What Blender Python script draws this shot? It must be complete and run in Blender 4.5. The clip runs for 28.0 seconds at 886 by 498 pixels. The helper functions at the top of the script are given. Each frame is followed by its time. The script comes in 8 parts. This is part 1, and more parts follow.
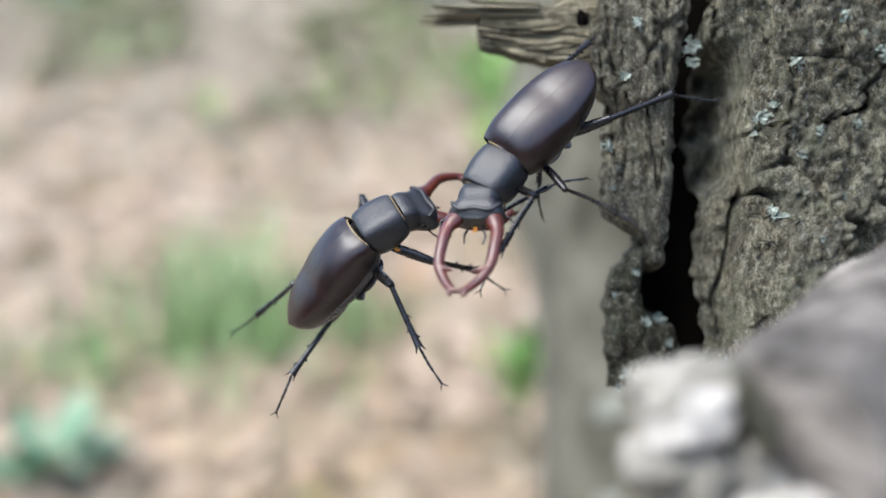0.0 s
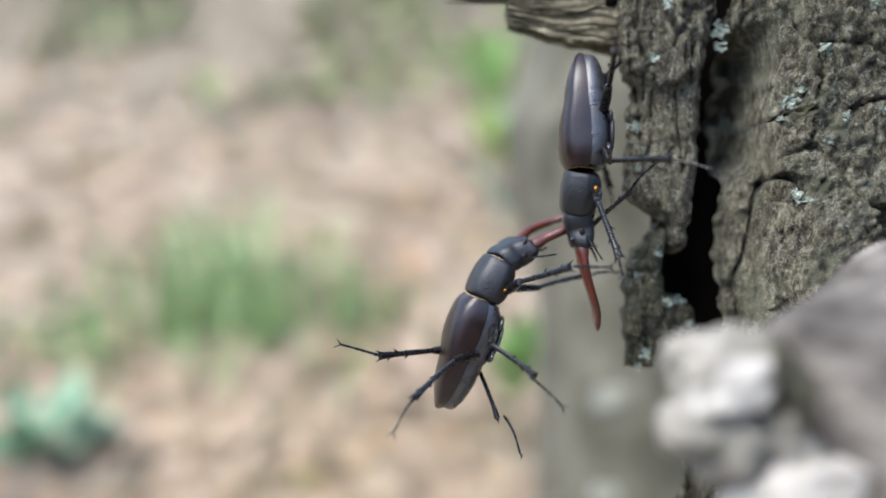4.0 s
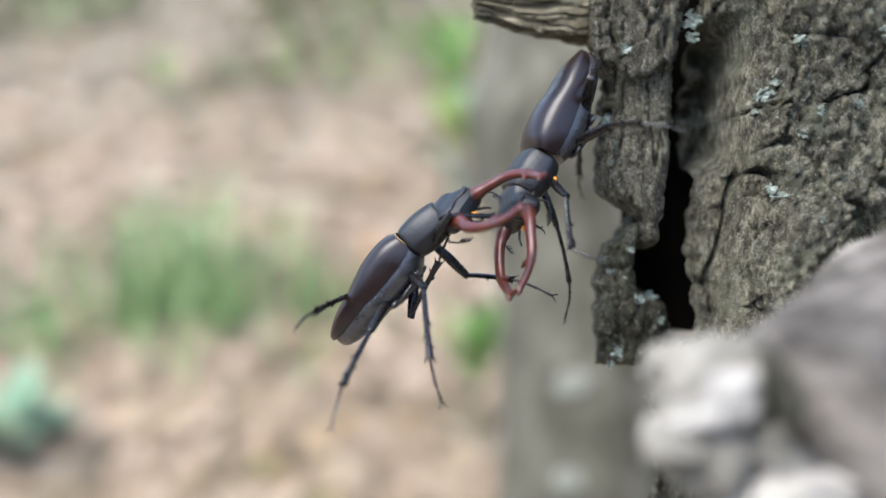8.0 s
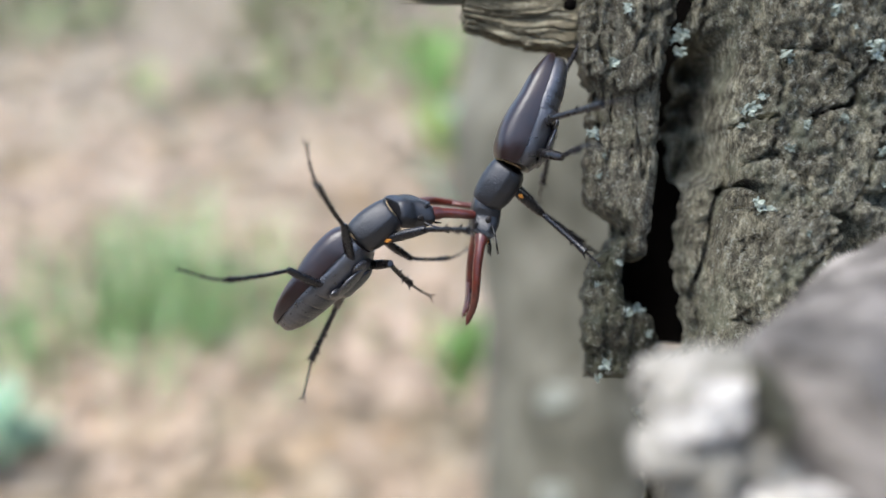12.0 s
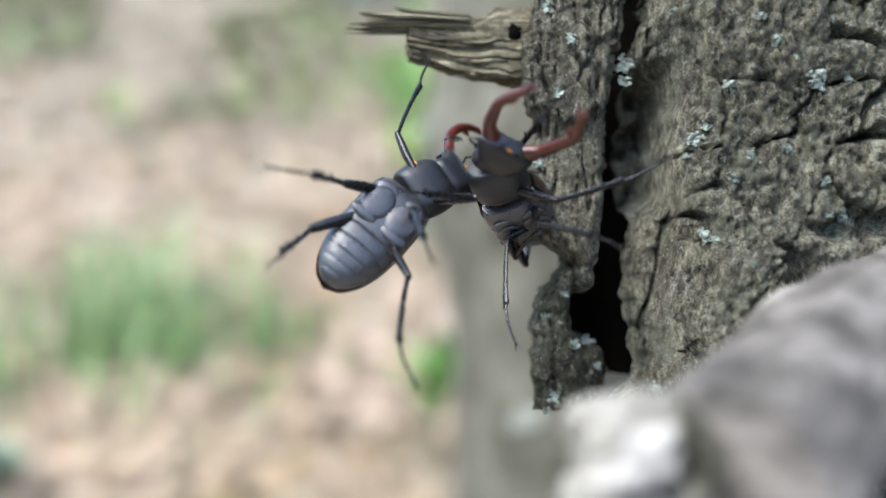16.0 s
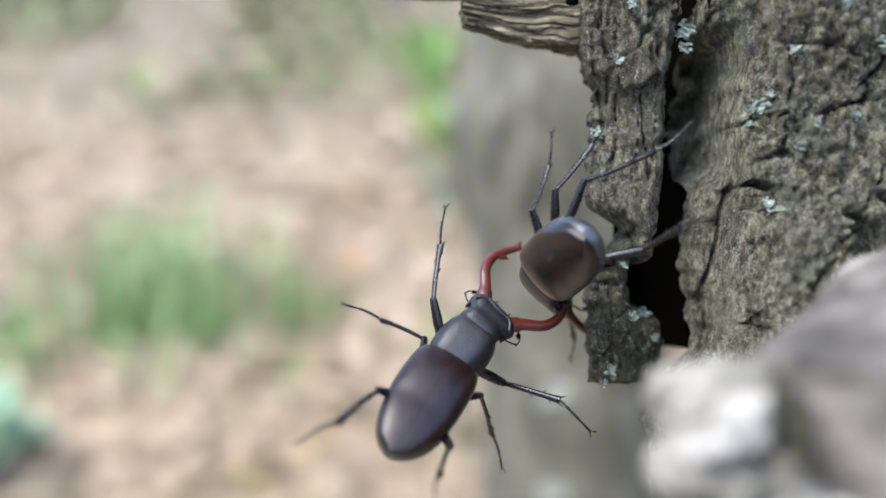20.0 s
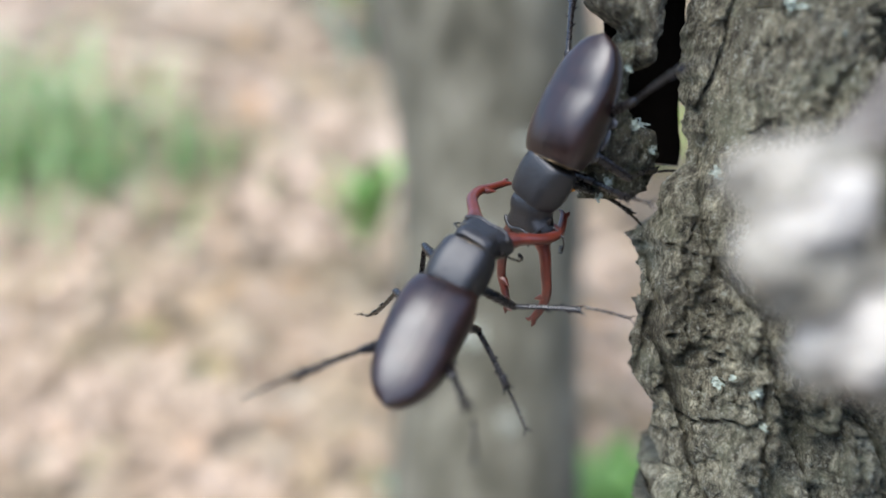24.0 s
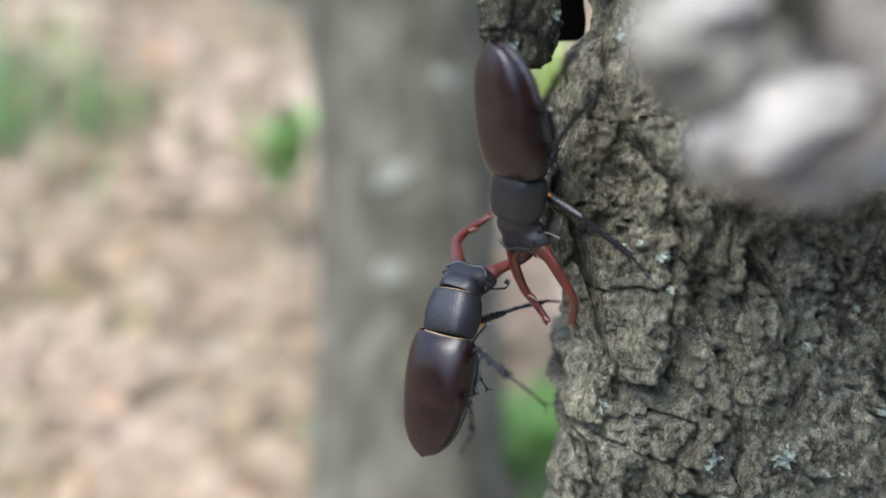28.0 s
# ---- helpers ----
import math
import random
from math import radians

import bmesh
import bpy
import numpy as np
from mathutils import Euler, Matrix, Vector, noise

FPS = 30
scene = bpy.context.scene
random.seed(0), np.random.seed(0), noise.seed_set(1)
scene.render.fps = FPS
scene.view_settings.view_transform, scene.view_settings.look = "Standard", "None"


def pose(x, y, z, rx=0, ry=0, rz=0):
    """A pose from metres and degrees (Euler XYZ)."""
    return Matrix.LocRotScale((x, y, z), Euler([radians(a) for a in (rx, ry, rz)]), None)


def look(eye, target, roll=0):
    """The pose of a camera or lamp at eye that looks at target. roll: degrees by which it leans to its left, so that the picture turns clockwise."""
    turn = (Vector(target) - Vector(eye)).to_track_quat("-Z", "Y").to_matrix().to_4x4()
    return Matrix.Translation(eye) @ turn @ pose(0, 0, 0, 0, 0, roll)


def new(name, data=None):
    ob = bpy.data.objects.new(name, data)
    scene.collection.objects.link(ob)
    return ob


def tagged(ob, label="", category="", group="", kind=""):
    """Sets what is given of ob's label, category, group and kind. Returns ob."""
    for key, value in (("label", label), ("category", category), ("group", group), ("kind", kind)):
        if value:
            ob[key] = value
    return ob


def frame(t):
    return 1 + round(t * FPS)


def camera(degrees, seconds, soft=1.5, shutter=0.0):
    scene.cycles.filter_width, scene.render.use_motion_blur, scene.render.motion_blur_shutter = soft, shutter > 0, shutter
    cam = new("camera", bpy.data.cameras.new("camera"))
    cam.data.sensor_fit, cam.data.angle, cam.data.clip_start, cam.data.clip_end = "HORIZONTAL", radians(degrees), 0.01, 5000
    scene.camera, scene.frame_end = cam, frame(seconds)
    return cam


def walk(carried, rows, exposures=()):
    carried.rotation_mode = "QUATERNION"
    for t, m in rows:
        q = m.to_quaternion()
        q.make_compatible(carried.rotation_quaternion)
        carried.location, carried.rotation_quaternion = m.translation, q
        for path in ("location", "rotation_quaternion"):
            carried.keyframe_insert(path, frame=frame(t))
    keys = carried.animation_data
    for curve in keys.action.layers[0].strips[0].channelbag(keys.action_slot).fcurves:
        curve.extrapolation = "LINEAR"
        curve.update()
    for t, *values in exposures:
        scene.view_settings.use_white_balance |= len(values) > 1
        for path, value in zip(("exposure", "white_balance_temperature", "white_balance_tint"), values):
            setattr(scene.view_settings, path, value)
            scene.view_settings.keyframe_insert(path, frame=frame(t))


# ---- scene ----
P = pose


def K(length, angle):
    """The knee: a hinge at the far end of a thigh of that length."""
    return pose(0, length, 0, angle, 0, 0)


def S(length, calf, angle, bend, turn):
    """The ankle: a hinge at the end of the shin, past the knee's own turn."""
    return K(length, angle) @ pose(0, calf, 0, bend, 0, 0) @ pose(0, 0, 0, 0, 0, turn) @ pose(0, -calf, 0)


# Exposure and white balance over time: seconds, stops, kelvin, tint.
EXPOSURES = [(0, 1.85, 7150, 8), (4, 1.79, 7200, 8), (11, 1.82, 7200, 9), (14.5, 1.92, 7100, 8), (16, 1.97, 7050, 6), (17, 2.28, 6650, -3), (18, 2.3, 6250, -1), (18.8, 2.28, 6200, -2), (19.5, 2.03, 6850, 4), (20, 1.93, 7050, 8), (22, 1.88, 7050, 8), (26, 1.85, 7050, 8), (28, 1.8, 7050, 8)]

cam = camera(52, 28.0, soft=1.6)
cam.data.dof.use_dof = True
cam.data.dof.focus_distance = 0.1945
cam.data.dof.aperture_fstop = 4.4
cam.data.dof.aperture_blades = 0
walk(cam, [
    (0, P(0.00898, -0.00461, 0.9011, 81.625, 1.639, 2.735)),
    (0.5, P(0.00713, -0.00563, 0.89894, 81.738, 1.093, 3.431)),
    (1, P(0.00257, -0.00371, 0.90079, 81.369, 1.437, 2.916)),
    (1.5, P(0.00419, -0.0037, 0.90045, 82.799, 0.368, 3.554)),
    (2, P(-0.001, -0.00449, 0.90063, 80.994, 0.759, 2.945)),
    (2.5, P(0.00422, -0.00634, 0.89872, 81.214, 0.282, 3.281)),
    (4.5, P(0.00148, -0.00725, 0.89769, 81.061, 0.123, 2.062)),
    (5, P(0.00122, -0.00776, 0.89831, 81.041, 0.337, 1.217)),
    (5.5, P(0.00075, -0.00626, 0.89816, 81.36, 0.091, 0.712)),
    (6, P(0.00283, -0.00448, 0.89915, 81.018, 0.401, 0.948)),
    (6.5, P(-0.00023, -0.00287, 0.89922, 80.612, 0.155, 0.525)),
    (7, P(0.00026, -0.00108, 0.9002, 80.082, 0.236, 0.094)),
    (7.5, P(0.00033, -0.00066, 0.90029, 80.927, -0.155, -0.176)),
    (8, P(0, 0, 0.9, 79.997, 0, 0.001)),
    (8.5, P(-0.00049, 0.00049, 0.90061, 79.8, 0.396, -0.191)),
    (9, P(-0.00132, 0.00054, 0.90055, 79.82, 0.209, 0.455)),
    (9.5, P(-0.00154, 0.00269, 0.90026, 80.078, -0.494, -1.367)),
    (10, P(-0.00161, 0.0021, 0.9008, 80.149, -0.314, -0.95)),
    (10.5, P(-0.0014, 0.00337, 0.90251, 79.509, 0.307, -2.46)),
    (11, P(-0.00202, 0.00067, 0.90036, 80.247, -0.218, -0.921)),
    (11.5, P(-0.00258, 0.00014, 0.90095, 79.812, -0.005, -1.061)),
    (12, P(-0.00103, 0.00044, 0.89952, 80.885, -0.362, -0.979)),
    (12.5, P(-0.00074, 0.00054, 0.90057, 80.134, -0.178, -1.723)),
    (14.5, P(-0.00065, 0.00395, 0.89942, 80.674, -0.378, -2.271)),
    (15, P(0.00055, 0.0045, 0.89954, 81.199, -0.862, -1.914)),
    (15.5, P(0.00538, 0.00397, 0.90277, 82.59, -0.297, -3.183)),
    (16, P(0.00627, 0.0037, 0.90241, 82.006, -0.05, -2.487)),
    (16.5, P(0.00867, 0.0046, 0.90475, 83.993, -0.274, -2.42)),
    (17, P(0.00872, 0.00466, 0.90686, 84.548, -0.033, -3.154)),
    (17.5, P(0.00632, 0.0045, 0.90973, 84.224, -0.13, -2.644)),
    (18, P(0.00555, 0.00572, 0.90991, 84.205, 0.104, -2.003)),
    (18.5, P(0.00269, 0.00696, 0.90734, 83.556, -0.099, -1.04)),
    (19, P(0.00365, 0.00597, 0.9075, 83.681, 0.404, -0.146)),
    (19.5, P(0.00052, 0.00523, 0.90674, 82.876, -0.011, -0.647)),
    (20, P(-0.00155, 0.00644, 0.90016, 80.639, -0.011, -1.21)),
    (20.5, P(-0.00817, 0.00703, 0.89657, 79.089, 0.101, -2.236)),
    (21, P(-0.01042, 0.00855, 0.89033, 77.639, -0.835, -2.969)),
    (21.5, P(-0.01392, 0.01146, 0.88803, 74.811, -0.205, -4.465)),
    (22, P(-0.01538, 0.01445, 0.8847, 73.505, -0.316, -5.334)),
    (22.5, P(-0.01391, 0.01529, 0.88737, 72.545, 0.244, -6.577)),
    (24.5, P(-0.02142, 0.02502, 0.88466, 71.734, -2.478, -8.016)),
    (25, P(-0.01931, 0.02655, 0.88194, 72.479, -2.298, -8.9)),
    (25.5, P(-0.0202, 0.02661, 0.88364, 72.655, -2.646, -9.221)),
    (26, P(-0.01929, 0.02605, 0.88079, 71.748, -1.956, -9.7)),
    (26.5, P(-0.01743, 0.02368, 0.87824, 71.269, -1.916, -10.243)),
    (27, P(-0.01825, 0.02539, 0.87392, 69.839, -2.042, -11.284)),
    (27.5, P(-0.01732, 0.02222, 0.87249, 69.997, -2.138, -11.922)),
    (28, P(-0.01625, 0.02024, 0.86777, 69.286, -1.923, -12.784))],
    exposures=EXPOSURES)


# ---- light: a bright overcast sky filtered by a wood, a soft sun from above ----
world = bpy.data.worlds.new("world")
scene.world = world
world.use_nodes = True
wn = world.node_tree.nodes
sky = wn.new("ShaderNodeTexSky")
sky.sky_type = "NISHITA"
sky.sun_disc = False
sky.sun_elevation = radians(66)
sky.sun_rotation = radians(200)
sky.air_density = 1.0
sky.dust_density = 1.2
world.node_tree.links.new(sky.outputs[0], wn["Background"].inputs[0])
wn["Background"].inputs[1].default_value = 0.15
sun_data = bpy.data.lights.new("sun", "SUN")
sun_data.energy = 1.5
sun_data.angle = radians(40)
sun_data.color = (1.0, 0.97, 0.92)
sun = new("sun", sun_data)
sun.matrix_world = look((-1.6, -0.9, 4.0), (0.1, 0.2, 0.9))

# ---- the plan: right, up and ahead of the spot where the film-maker stands, in metres ----
TILT = radians(10)
RIGHT, UP, AHEAD = Vector((1, 0, 0)), Vector((0, math.sin(TILT), math.cos(TILT))), Vector((0, math.cos(TILT), -math.sin(TILT)))
BASE = Vector((0, 0, 0.9))


def at(x, u, d):
    return BASE + RIGHT * x + UP * u + AHEAD * d


# ---- materials ----
def material(name, rough=0.6, metal=0.0):
    m = bpy.data.materials.new(name)
    m.use_nodes = True
    b = m.node_tree.nodes["Principled BSDF"]
    b.inputs["Roughness"].default_value = rough
    b.inputs["Metallic"].default_value = metal
    return m, m.node_tree.nodes, m.node_tree.links, b


def ramp(nodes, links, source, stops):
    r = nodes.new("ShaderNodeValToRGB")
    while len(r.color_ramp.elements) < len(stops):
        r.color_ramp.elements.new(0.5)
    for e, (p, c) in zip(r.color_ramp.elements, stops):
        e.position, e.color = p, (*c, 1)
    links.new(source, r.inputs[0])
    return r.outputs[0]


def noise_node(nodes, links, scale, detail=6, rough=0.6, stretch=(1, 1, 1), distort=0.0):
    tc = nodes.new("ShaderNodeTexCoord")
    mp = nodes.new("ShaderNodeMapping")
    mp.inputs["Scale"].default_value = stretch
    links.new(tc.outputs["Object"], mp.inputs[0])
    n = nodes.new("ShaderNodeTexNoise")
    n.inputs["Scale"].default_value = scale
    n.inputs["Detail"].default_value = detail
    n.inputs["Roughness"].default_value = rough
    n.inputs["Distortion"].default_value = distort
    links.new(mp.outputs[0], n.inputs["Vector"])
    return n.outputs[0]


def bump(nodes, links, b, height, strength, distance):
    n = nodes.new("ShaderNodeBump")
    n.inputs["Strength"].default_value = strength
    n.inputs["Distance"].default_value = distance
    links.new(height, n.inputs["Height"])
    links.new(n.outputs[0], b.inputs["Normal"])


def mix(nodes, links, fac, a, c, mode="MIX"):
    n = nodes.new("ShaderNodeMix")
    n.data_type, n.blend_type = "RGBA", mode
    if isinstance(fac, float):
        n.inputs[0].default_value = fac
    else:
        links.new(fac, n.inputs[0])
    for socket, value in ((n.inputs[6], a), (n.inputs[7], c)):
        if isinstance(value, tuple):
            socket.default_value = (*value, 1)
        else:
            links.new(value, socket)
    return n.outputs[2]


def shell_material(name, dark, light, rough, grain, coat=0.0, gloss=0.5, relief=0.25):
    """Beetle cuticle: dark, glossy, finely punctured."""
    m, n, l, b = material(name, rough)
    col = ramp(n, l, noise_node(n, l, 260, 8, 0.72), [(0.3, dark), (0.7, light)])
    l.new(col, b.inputs["Base Color"])
    fine = noise_node(n, l, grain, 3)
    bump(n, l, b, fine, relief, 0.0002 if relief < 0.9 else 0.0003)
    rr = n.new("ShaderNodeMapRange")
    rr.inputs[3].default_value, rr.inputs[4].default_value = rough - 0.08, rough + 0.12
    l.new(noise_node(n, l, 500, 3), rr.inputs[0])
    l.new(rr.outputs[0], b.inputs["Roughness"])
    b.inputs["Specular IOR Level"].default_value = gloss
    b.inputs["IOR"].default_value = 1.55
    # bluish tint paints the sky's blue into the highlights
    b.inputs["Specular Tint"].default_value = (0.82, 0.88, 1.0, 1)
    b.inputs["Coat Weight"].default_value = coat
    b.inputs["Coat Roughness"].default_value = 0.25
    return m


ELYTRA = shell_material("chestnut_cuticle", (0.0046, 0.0023, 0.0019), (0.019, 0.0068, 0.0052), 0.30, 2400, 0.0, 0.5, 0.22)
BLACK = shell_material("black_cuticle", (0.003, 0.003, 0.0035), (0.011, 0.0108, 0.013), 0.40, 2200, 0.0, 0.55, 0.6)
BELLY = shell_material("belly_cuticle", (0.010, 0.010, 0.012), (0.046, 0.045, 0.051), 0.28, 2600, 0.0, 0.95, 0.6)
LEGS = shell_material("leg_cuticle", (0.003, 0.0027, 0.003), (0.010, 0.0085, 0.0088), 0.26, 2400, 0.0, 0.4)
ANTLER = shell_material("red_mandible", (0.030, 0.006, 0.004), (0.118, 0.019, 0.008), 0.34, 1500, 0.2, 0.5)
EYE = shell_material("eye", (0.008, 0.006, 0.005), (0.014, 0.010, 0.008), 0.55, 4000, 0.0, 0.3)
GOLD = shell_material("golden_hair", (0.24, 0.17, 0.09), (0.38, 0.29, 0.17), 0.7, 3000)
ORANGE = shell_material("orange_hair", (0.50, 0.19, 0.02), (0.70, 0.30, 0.04), 0.7, 3000)


def voronoi_node(nodes, links, scale, stretch, feature="F1"):
    tc = nodes.new("ShaderNodeTexCoord")
    mp = nodes.new("ShaderNodeMapping")
    mp.inputs["Scale"].default_value = stretch
    links.new(tc.outputs["Object"], mp.inputs[0])
    warp = nodes.new("ShaderNodeTexNoise")
    warp.inputs["Scale"].default_value = scale * 0.8
    warp.inputs["Detail"].default_value = 4
    links.new(mp.outputs[0], warp.inputs["Vector"])
    add = nodes.new("ShaderNodeMix")
    add.data_type, add.blend_type = "RGBA", "LINEAR_LIGHT"
    add.inputs[0].default_value = 0.6 / scale
    links.new(mp.outputs[0], add.inputs[6])
    links.new(warp.outputs[1], add.inputs[7])
    v = nodes.new("ShaderNodeTexVoronoi")
    v.feature = feature
    v.inputs["Scale"].default_value = scale
    links.new(add.outputs[2], v.inputs["Vector"])
    return v.outputs


def bark_material(name, dark, low, mid, high, moss_tint, moss_from):
    m, n, l, b = material(name, 0.92)
    big = noise_node(n, l, 34, 8, 0.65, (1, 1, 0.6), 0.5)
    grain = noise_node(n, l, 520, 10, 0.78, (1, 1, 0.5))
    col = ramp(n, l, grain, [(0.36, dark), (0.46, low), (0.55, mid), (0.68, high)])
    flake = voronoi_node(n, l, 300, (1, 1, 0.6))
    tint = ramp(n, l, flake[1], [(0.0, (0.55, 0.54, 0.52)), (0.5, (0.95, 0.94, 0.90)), (1.0, (1.45, 1.44, 1.38))])
    col = mix(n, l, 1.0, col, tint, "MULTIPLY")
    tone = ramp(n, l, big, [(0.32, (0.34, 0.325, 0.285)), (0.46, (0.80, 0.79, 0.745)), (0.56, (0.99, 1.0, 0.97)), (0.70, (1.36, 1.37, 1.33))])
    col = mix(n, l, 1.0, col, tone, "MULTIPLY")
    speck = ramp(n, l, noise_node(n, l, 1900, 6, 0.7), [(0.34, (0.46, 0.46, 0.45)), (0.5, (0.98, 0.98, 0.97)), (0.66, (1.62, 1.62, 1.60))])
    col = mix(n, l, 1.0, col, speck, "MULTIPLY")
    moss = ramp(n, l, noise_node(n, l, 90, 8, 0.7), [(moss_from, (0, 0, 0)), (moss_from + 0.14, (0.6, 0.6, 0.6))])
    col = mix(n, l, moss, col, moss_tint)
    crust = ramp(n, l, noise_node(n, l, 700, 6, 0.75), [(0.55, (0, 0, 0)), (0.64, (0.85, 0.85, 0.85))])
    col = mix(n, l, crust, col, (0.46, 0.49, 0.44))
    l.new(col, b.inputs["Base Color"])
    add = n.new("ShaderNodeMath")
    add.operation = "MULTIPLY_ADD"
    l.new(noise_node(n, l, 1500, 8, 0.75), add.inputs[0])
    add.inputs[1].default_value = 1.3
    l.new(grain, add.inputs[2])
    add2 = n.new("ShaderNodeMath")
    add2.operation = "MULTIPLY_ADD"
    l.new(flake[0], add2.inputs[0])
    add2.inputs[1].default_value = -0.5
    l.new(add.outputs[0], add2.inputs[2])
    bump(n, l, b, add2.outputs[0], 1.0, 0.0030)
    return m


def wood_material(name, dark, mid, light, stretch):
    m, n, l, b = material(name, 0.85)
    fibre = noise_node(n, l, 260, 8, 0.65, stretch, 0.3)
    col = ramp(n, l, fibre, [(0.32, dark), (0.5, mid), (0.68, light)])
    l.new(col, b.inputs["Base Color"])
    bump(n, l, b, fibre, 0.9, 0.001)
    return m


BARK = bark_material("oak_bark", (0.016, 0.0155, 0.012), (0.160, 0.157, 0.131), (0.40, 0.398, 0.345), (0.68, 0.68, 0.62), (0.20, 0.225, 0.165), 0.50)
# dark bark for the chip; also paints the shaded cleft of the broken branch
CHIP_CLEFT = bark_material("mossy_bark_and_cleft_shade", (0.013, 0.0125, 0.009), (0.066, 0.063, 0.047), (0.17, 0.166, 0.132), (0.42, 0.42, 0.37), (0.080, 0.095, 0.055), 0.44)
DEADWOOD = wood_material("weathered_dead_wood", (0.012, 0.010, 0.006), (0.11, 0.098, 0.066), (0.36, 0.335, 0.25), (0.06, 3.6, 3.6))
SLABWOOD = bark_material("grey_fibrous_bark", (0.022, 0.020, 0.016), (0.108, 0.101, 0.083), (0.24, 0.232, 0.197), (0.46, 0.45, 0.395), (0.17, 0.185, 0.13), 0.52)
PALEWOOD = wood_material("torn_grey_wood", (0.075, 0.075, 0.058), (0.195, 0.188, 0.168), (0.35, 0.335, 0.31), (0.22, 0.22, 0.22))
COREWOOD = wood_material("bleached_heartwood", (0.20, 0.19, 0.18), (0.36, 0.35, 0.335), (0.52, 0.51, 0.50), (0.30, 0.30, 0.30))
GREYBARK = wood_material("grey_branch_bark", (0.024, 0.022, 0.020), (0.115, 0.106, 0.100), (0.26, 0.243, 0.232), (0.30, 0.30, 0.6))
FARBARK = wood_material("smooth_grey_green_bark", (0.038, 0.039, 0.030), (0.108, 0.108, 0.088), (0.21, 0.209, 0.182), (0.16, 0.16, 0.07))
# near-black, painted shade for the bark gap and the knot hole
HOLLOW_SHADE, n_, l_, b_ = material("hollow_shade_black", 0.95)
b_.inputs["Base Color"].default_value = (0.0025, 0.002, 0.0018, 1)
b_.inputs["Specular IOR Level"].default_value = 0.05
FARLICHEN, n_, l_, b_ = material("far_lichen", 0.95)
l_.new(ramp(n_, l_, noise_node(n_, l_, 60, 6), [(0.35, (0.20, 0.22, 0.19)), (0.65, (0.44, 0.48, 0.46))]), b_.inputs["Base Color"])
LICHEN, n_, l_, b_ = material("pale_lichen", 0.95)
l_.new(ramp(n_, l_, noise_node(n_, l_, 900, 6), [(0.35, (0.16, 0.20, 0.18)), (0.65, (0.37, 0.44, 0.41))]), b_.inputs["Base Color"])
bump(n_, l_, b_, noise_node(n_, l_, 1800, 5), 1.0, 0.0006)


# ---- mesh helpers ----
def part(name, bm, mat, parent=None, label="", smooth=True):
    bmesh.ops.recalc_face_normals(bm, faces=bm.faces)
    me = bpy.data.meshes.new(name)
    bm.to_mesh(me)
    bm.free()
    if smooth:
        me.polygons.foreach_set("use_smooth", [True] * len(me.polygons))
        me.set_sharp_from_angle(angle=radians(50))
    me.materials.append(mat)
    ob = new(name, me)
    if parent is not None:
        ob.parent = parent
    if label:
        tagged(ob, label)
    return ob


def grid_faces(bm, rings, closed=True, caps=True):
    vs = [[bm.verts.new(p) for p in ring] for ring in rings]
    for a, c in zip(vs, vs[1:]):
        k = len(a)
        for i in range(k if closed else k - 1):
            bm.faces.new((a[i], a[(i + 1) % k], c[(i + 1) % k], c[i]))
    if closed and caps:
        bm.faces.new(vs[0])
        bm.faces.new(list(reversed(vs[-1])))
    return vs


def tube(bm, points, radii, sides=8, flat=1.0):
    """A bent tapered tube along points."""
    pts = [Vector(p) for p in points]
    rings, side = [], None
    for i, p in enumerate(pts):
        d = (pts[min(i + 1, len(pts) - 1)] - pts[max(i - 1, 0)]).normalized()
        if side is None:
            side = d.cross(Vector((0, 0, 1)))
            if side.length < 0.1:
                side = d.cross(Vector((1, 0, 0)))
        side = (side - d * side.dot(d)).normalized()
        up = side.cross(d)
        rings.append([p + side * (math.cos(a) * radii[i]) + up * (math.sin(a) * radii[i] * flat) for a in (2 * math.pi * k / sides for k in range(sides))])
    grid_faces(bm, rings)
    return bm


def curve_points(points, steps):
    """A smooth line through the points."""
    pts = [Vector(p) for p in points]
    out = []
    for i in range(len(pts) - 1):
        a, c, d, e = pts[max(i - 1, 0)], pts[i], pts[i + 1], pts[min(i + 2, len(pts) - 1)]
        for k in range(steps):
            t = k / steps
            out.append(0.5 * (2 * c + (d - a) * t + (2 * a - 5 * c + 4 * d - e) * t * t + (3 * c - a - 3 * d + e) * t * t * t))
    out.append(pts[-1])
    return out


def loft(sections, sides=24, power=2.4, caps=True):
    """A body from cross-sections (y, half width, top, bottom), rounded boxes in outline."""
    bm = bmesh.new()
    rings = []
    for y, w, top, low in sections:
        ring = []
        for k in range(sides):
            a = 2 * math.pi * k / sides
            c, s = math.cos(a), math.sin(a)
            x = math.copysign(abs(c) ** (2 / power), c) * w
            z = math.copysign(abs(s) ** (2 / power), s)
            mid = (top + low) / 2
            ring.append(Vector((x, y, mid + z * (top - low) / 2)) * 0.001)
        rings.append(ring)
    grid_faces(bm, rings, True, caps)
    return bm


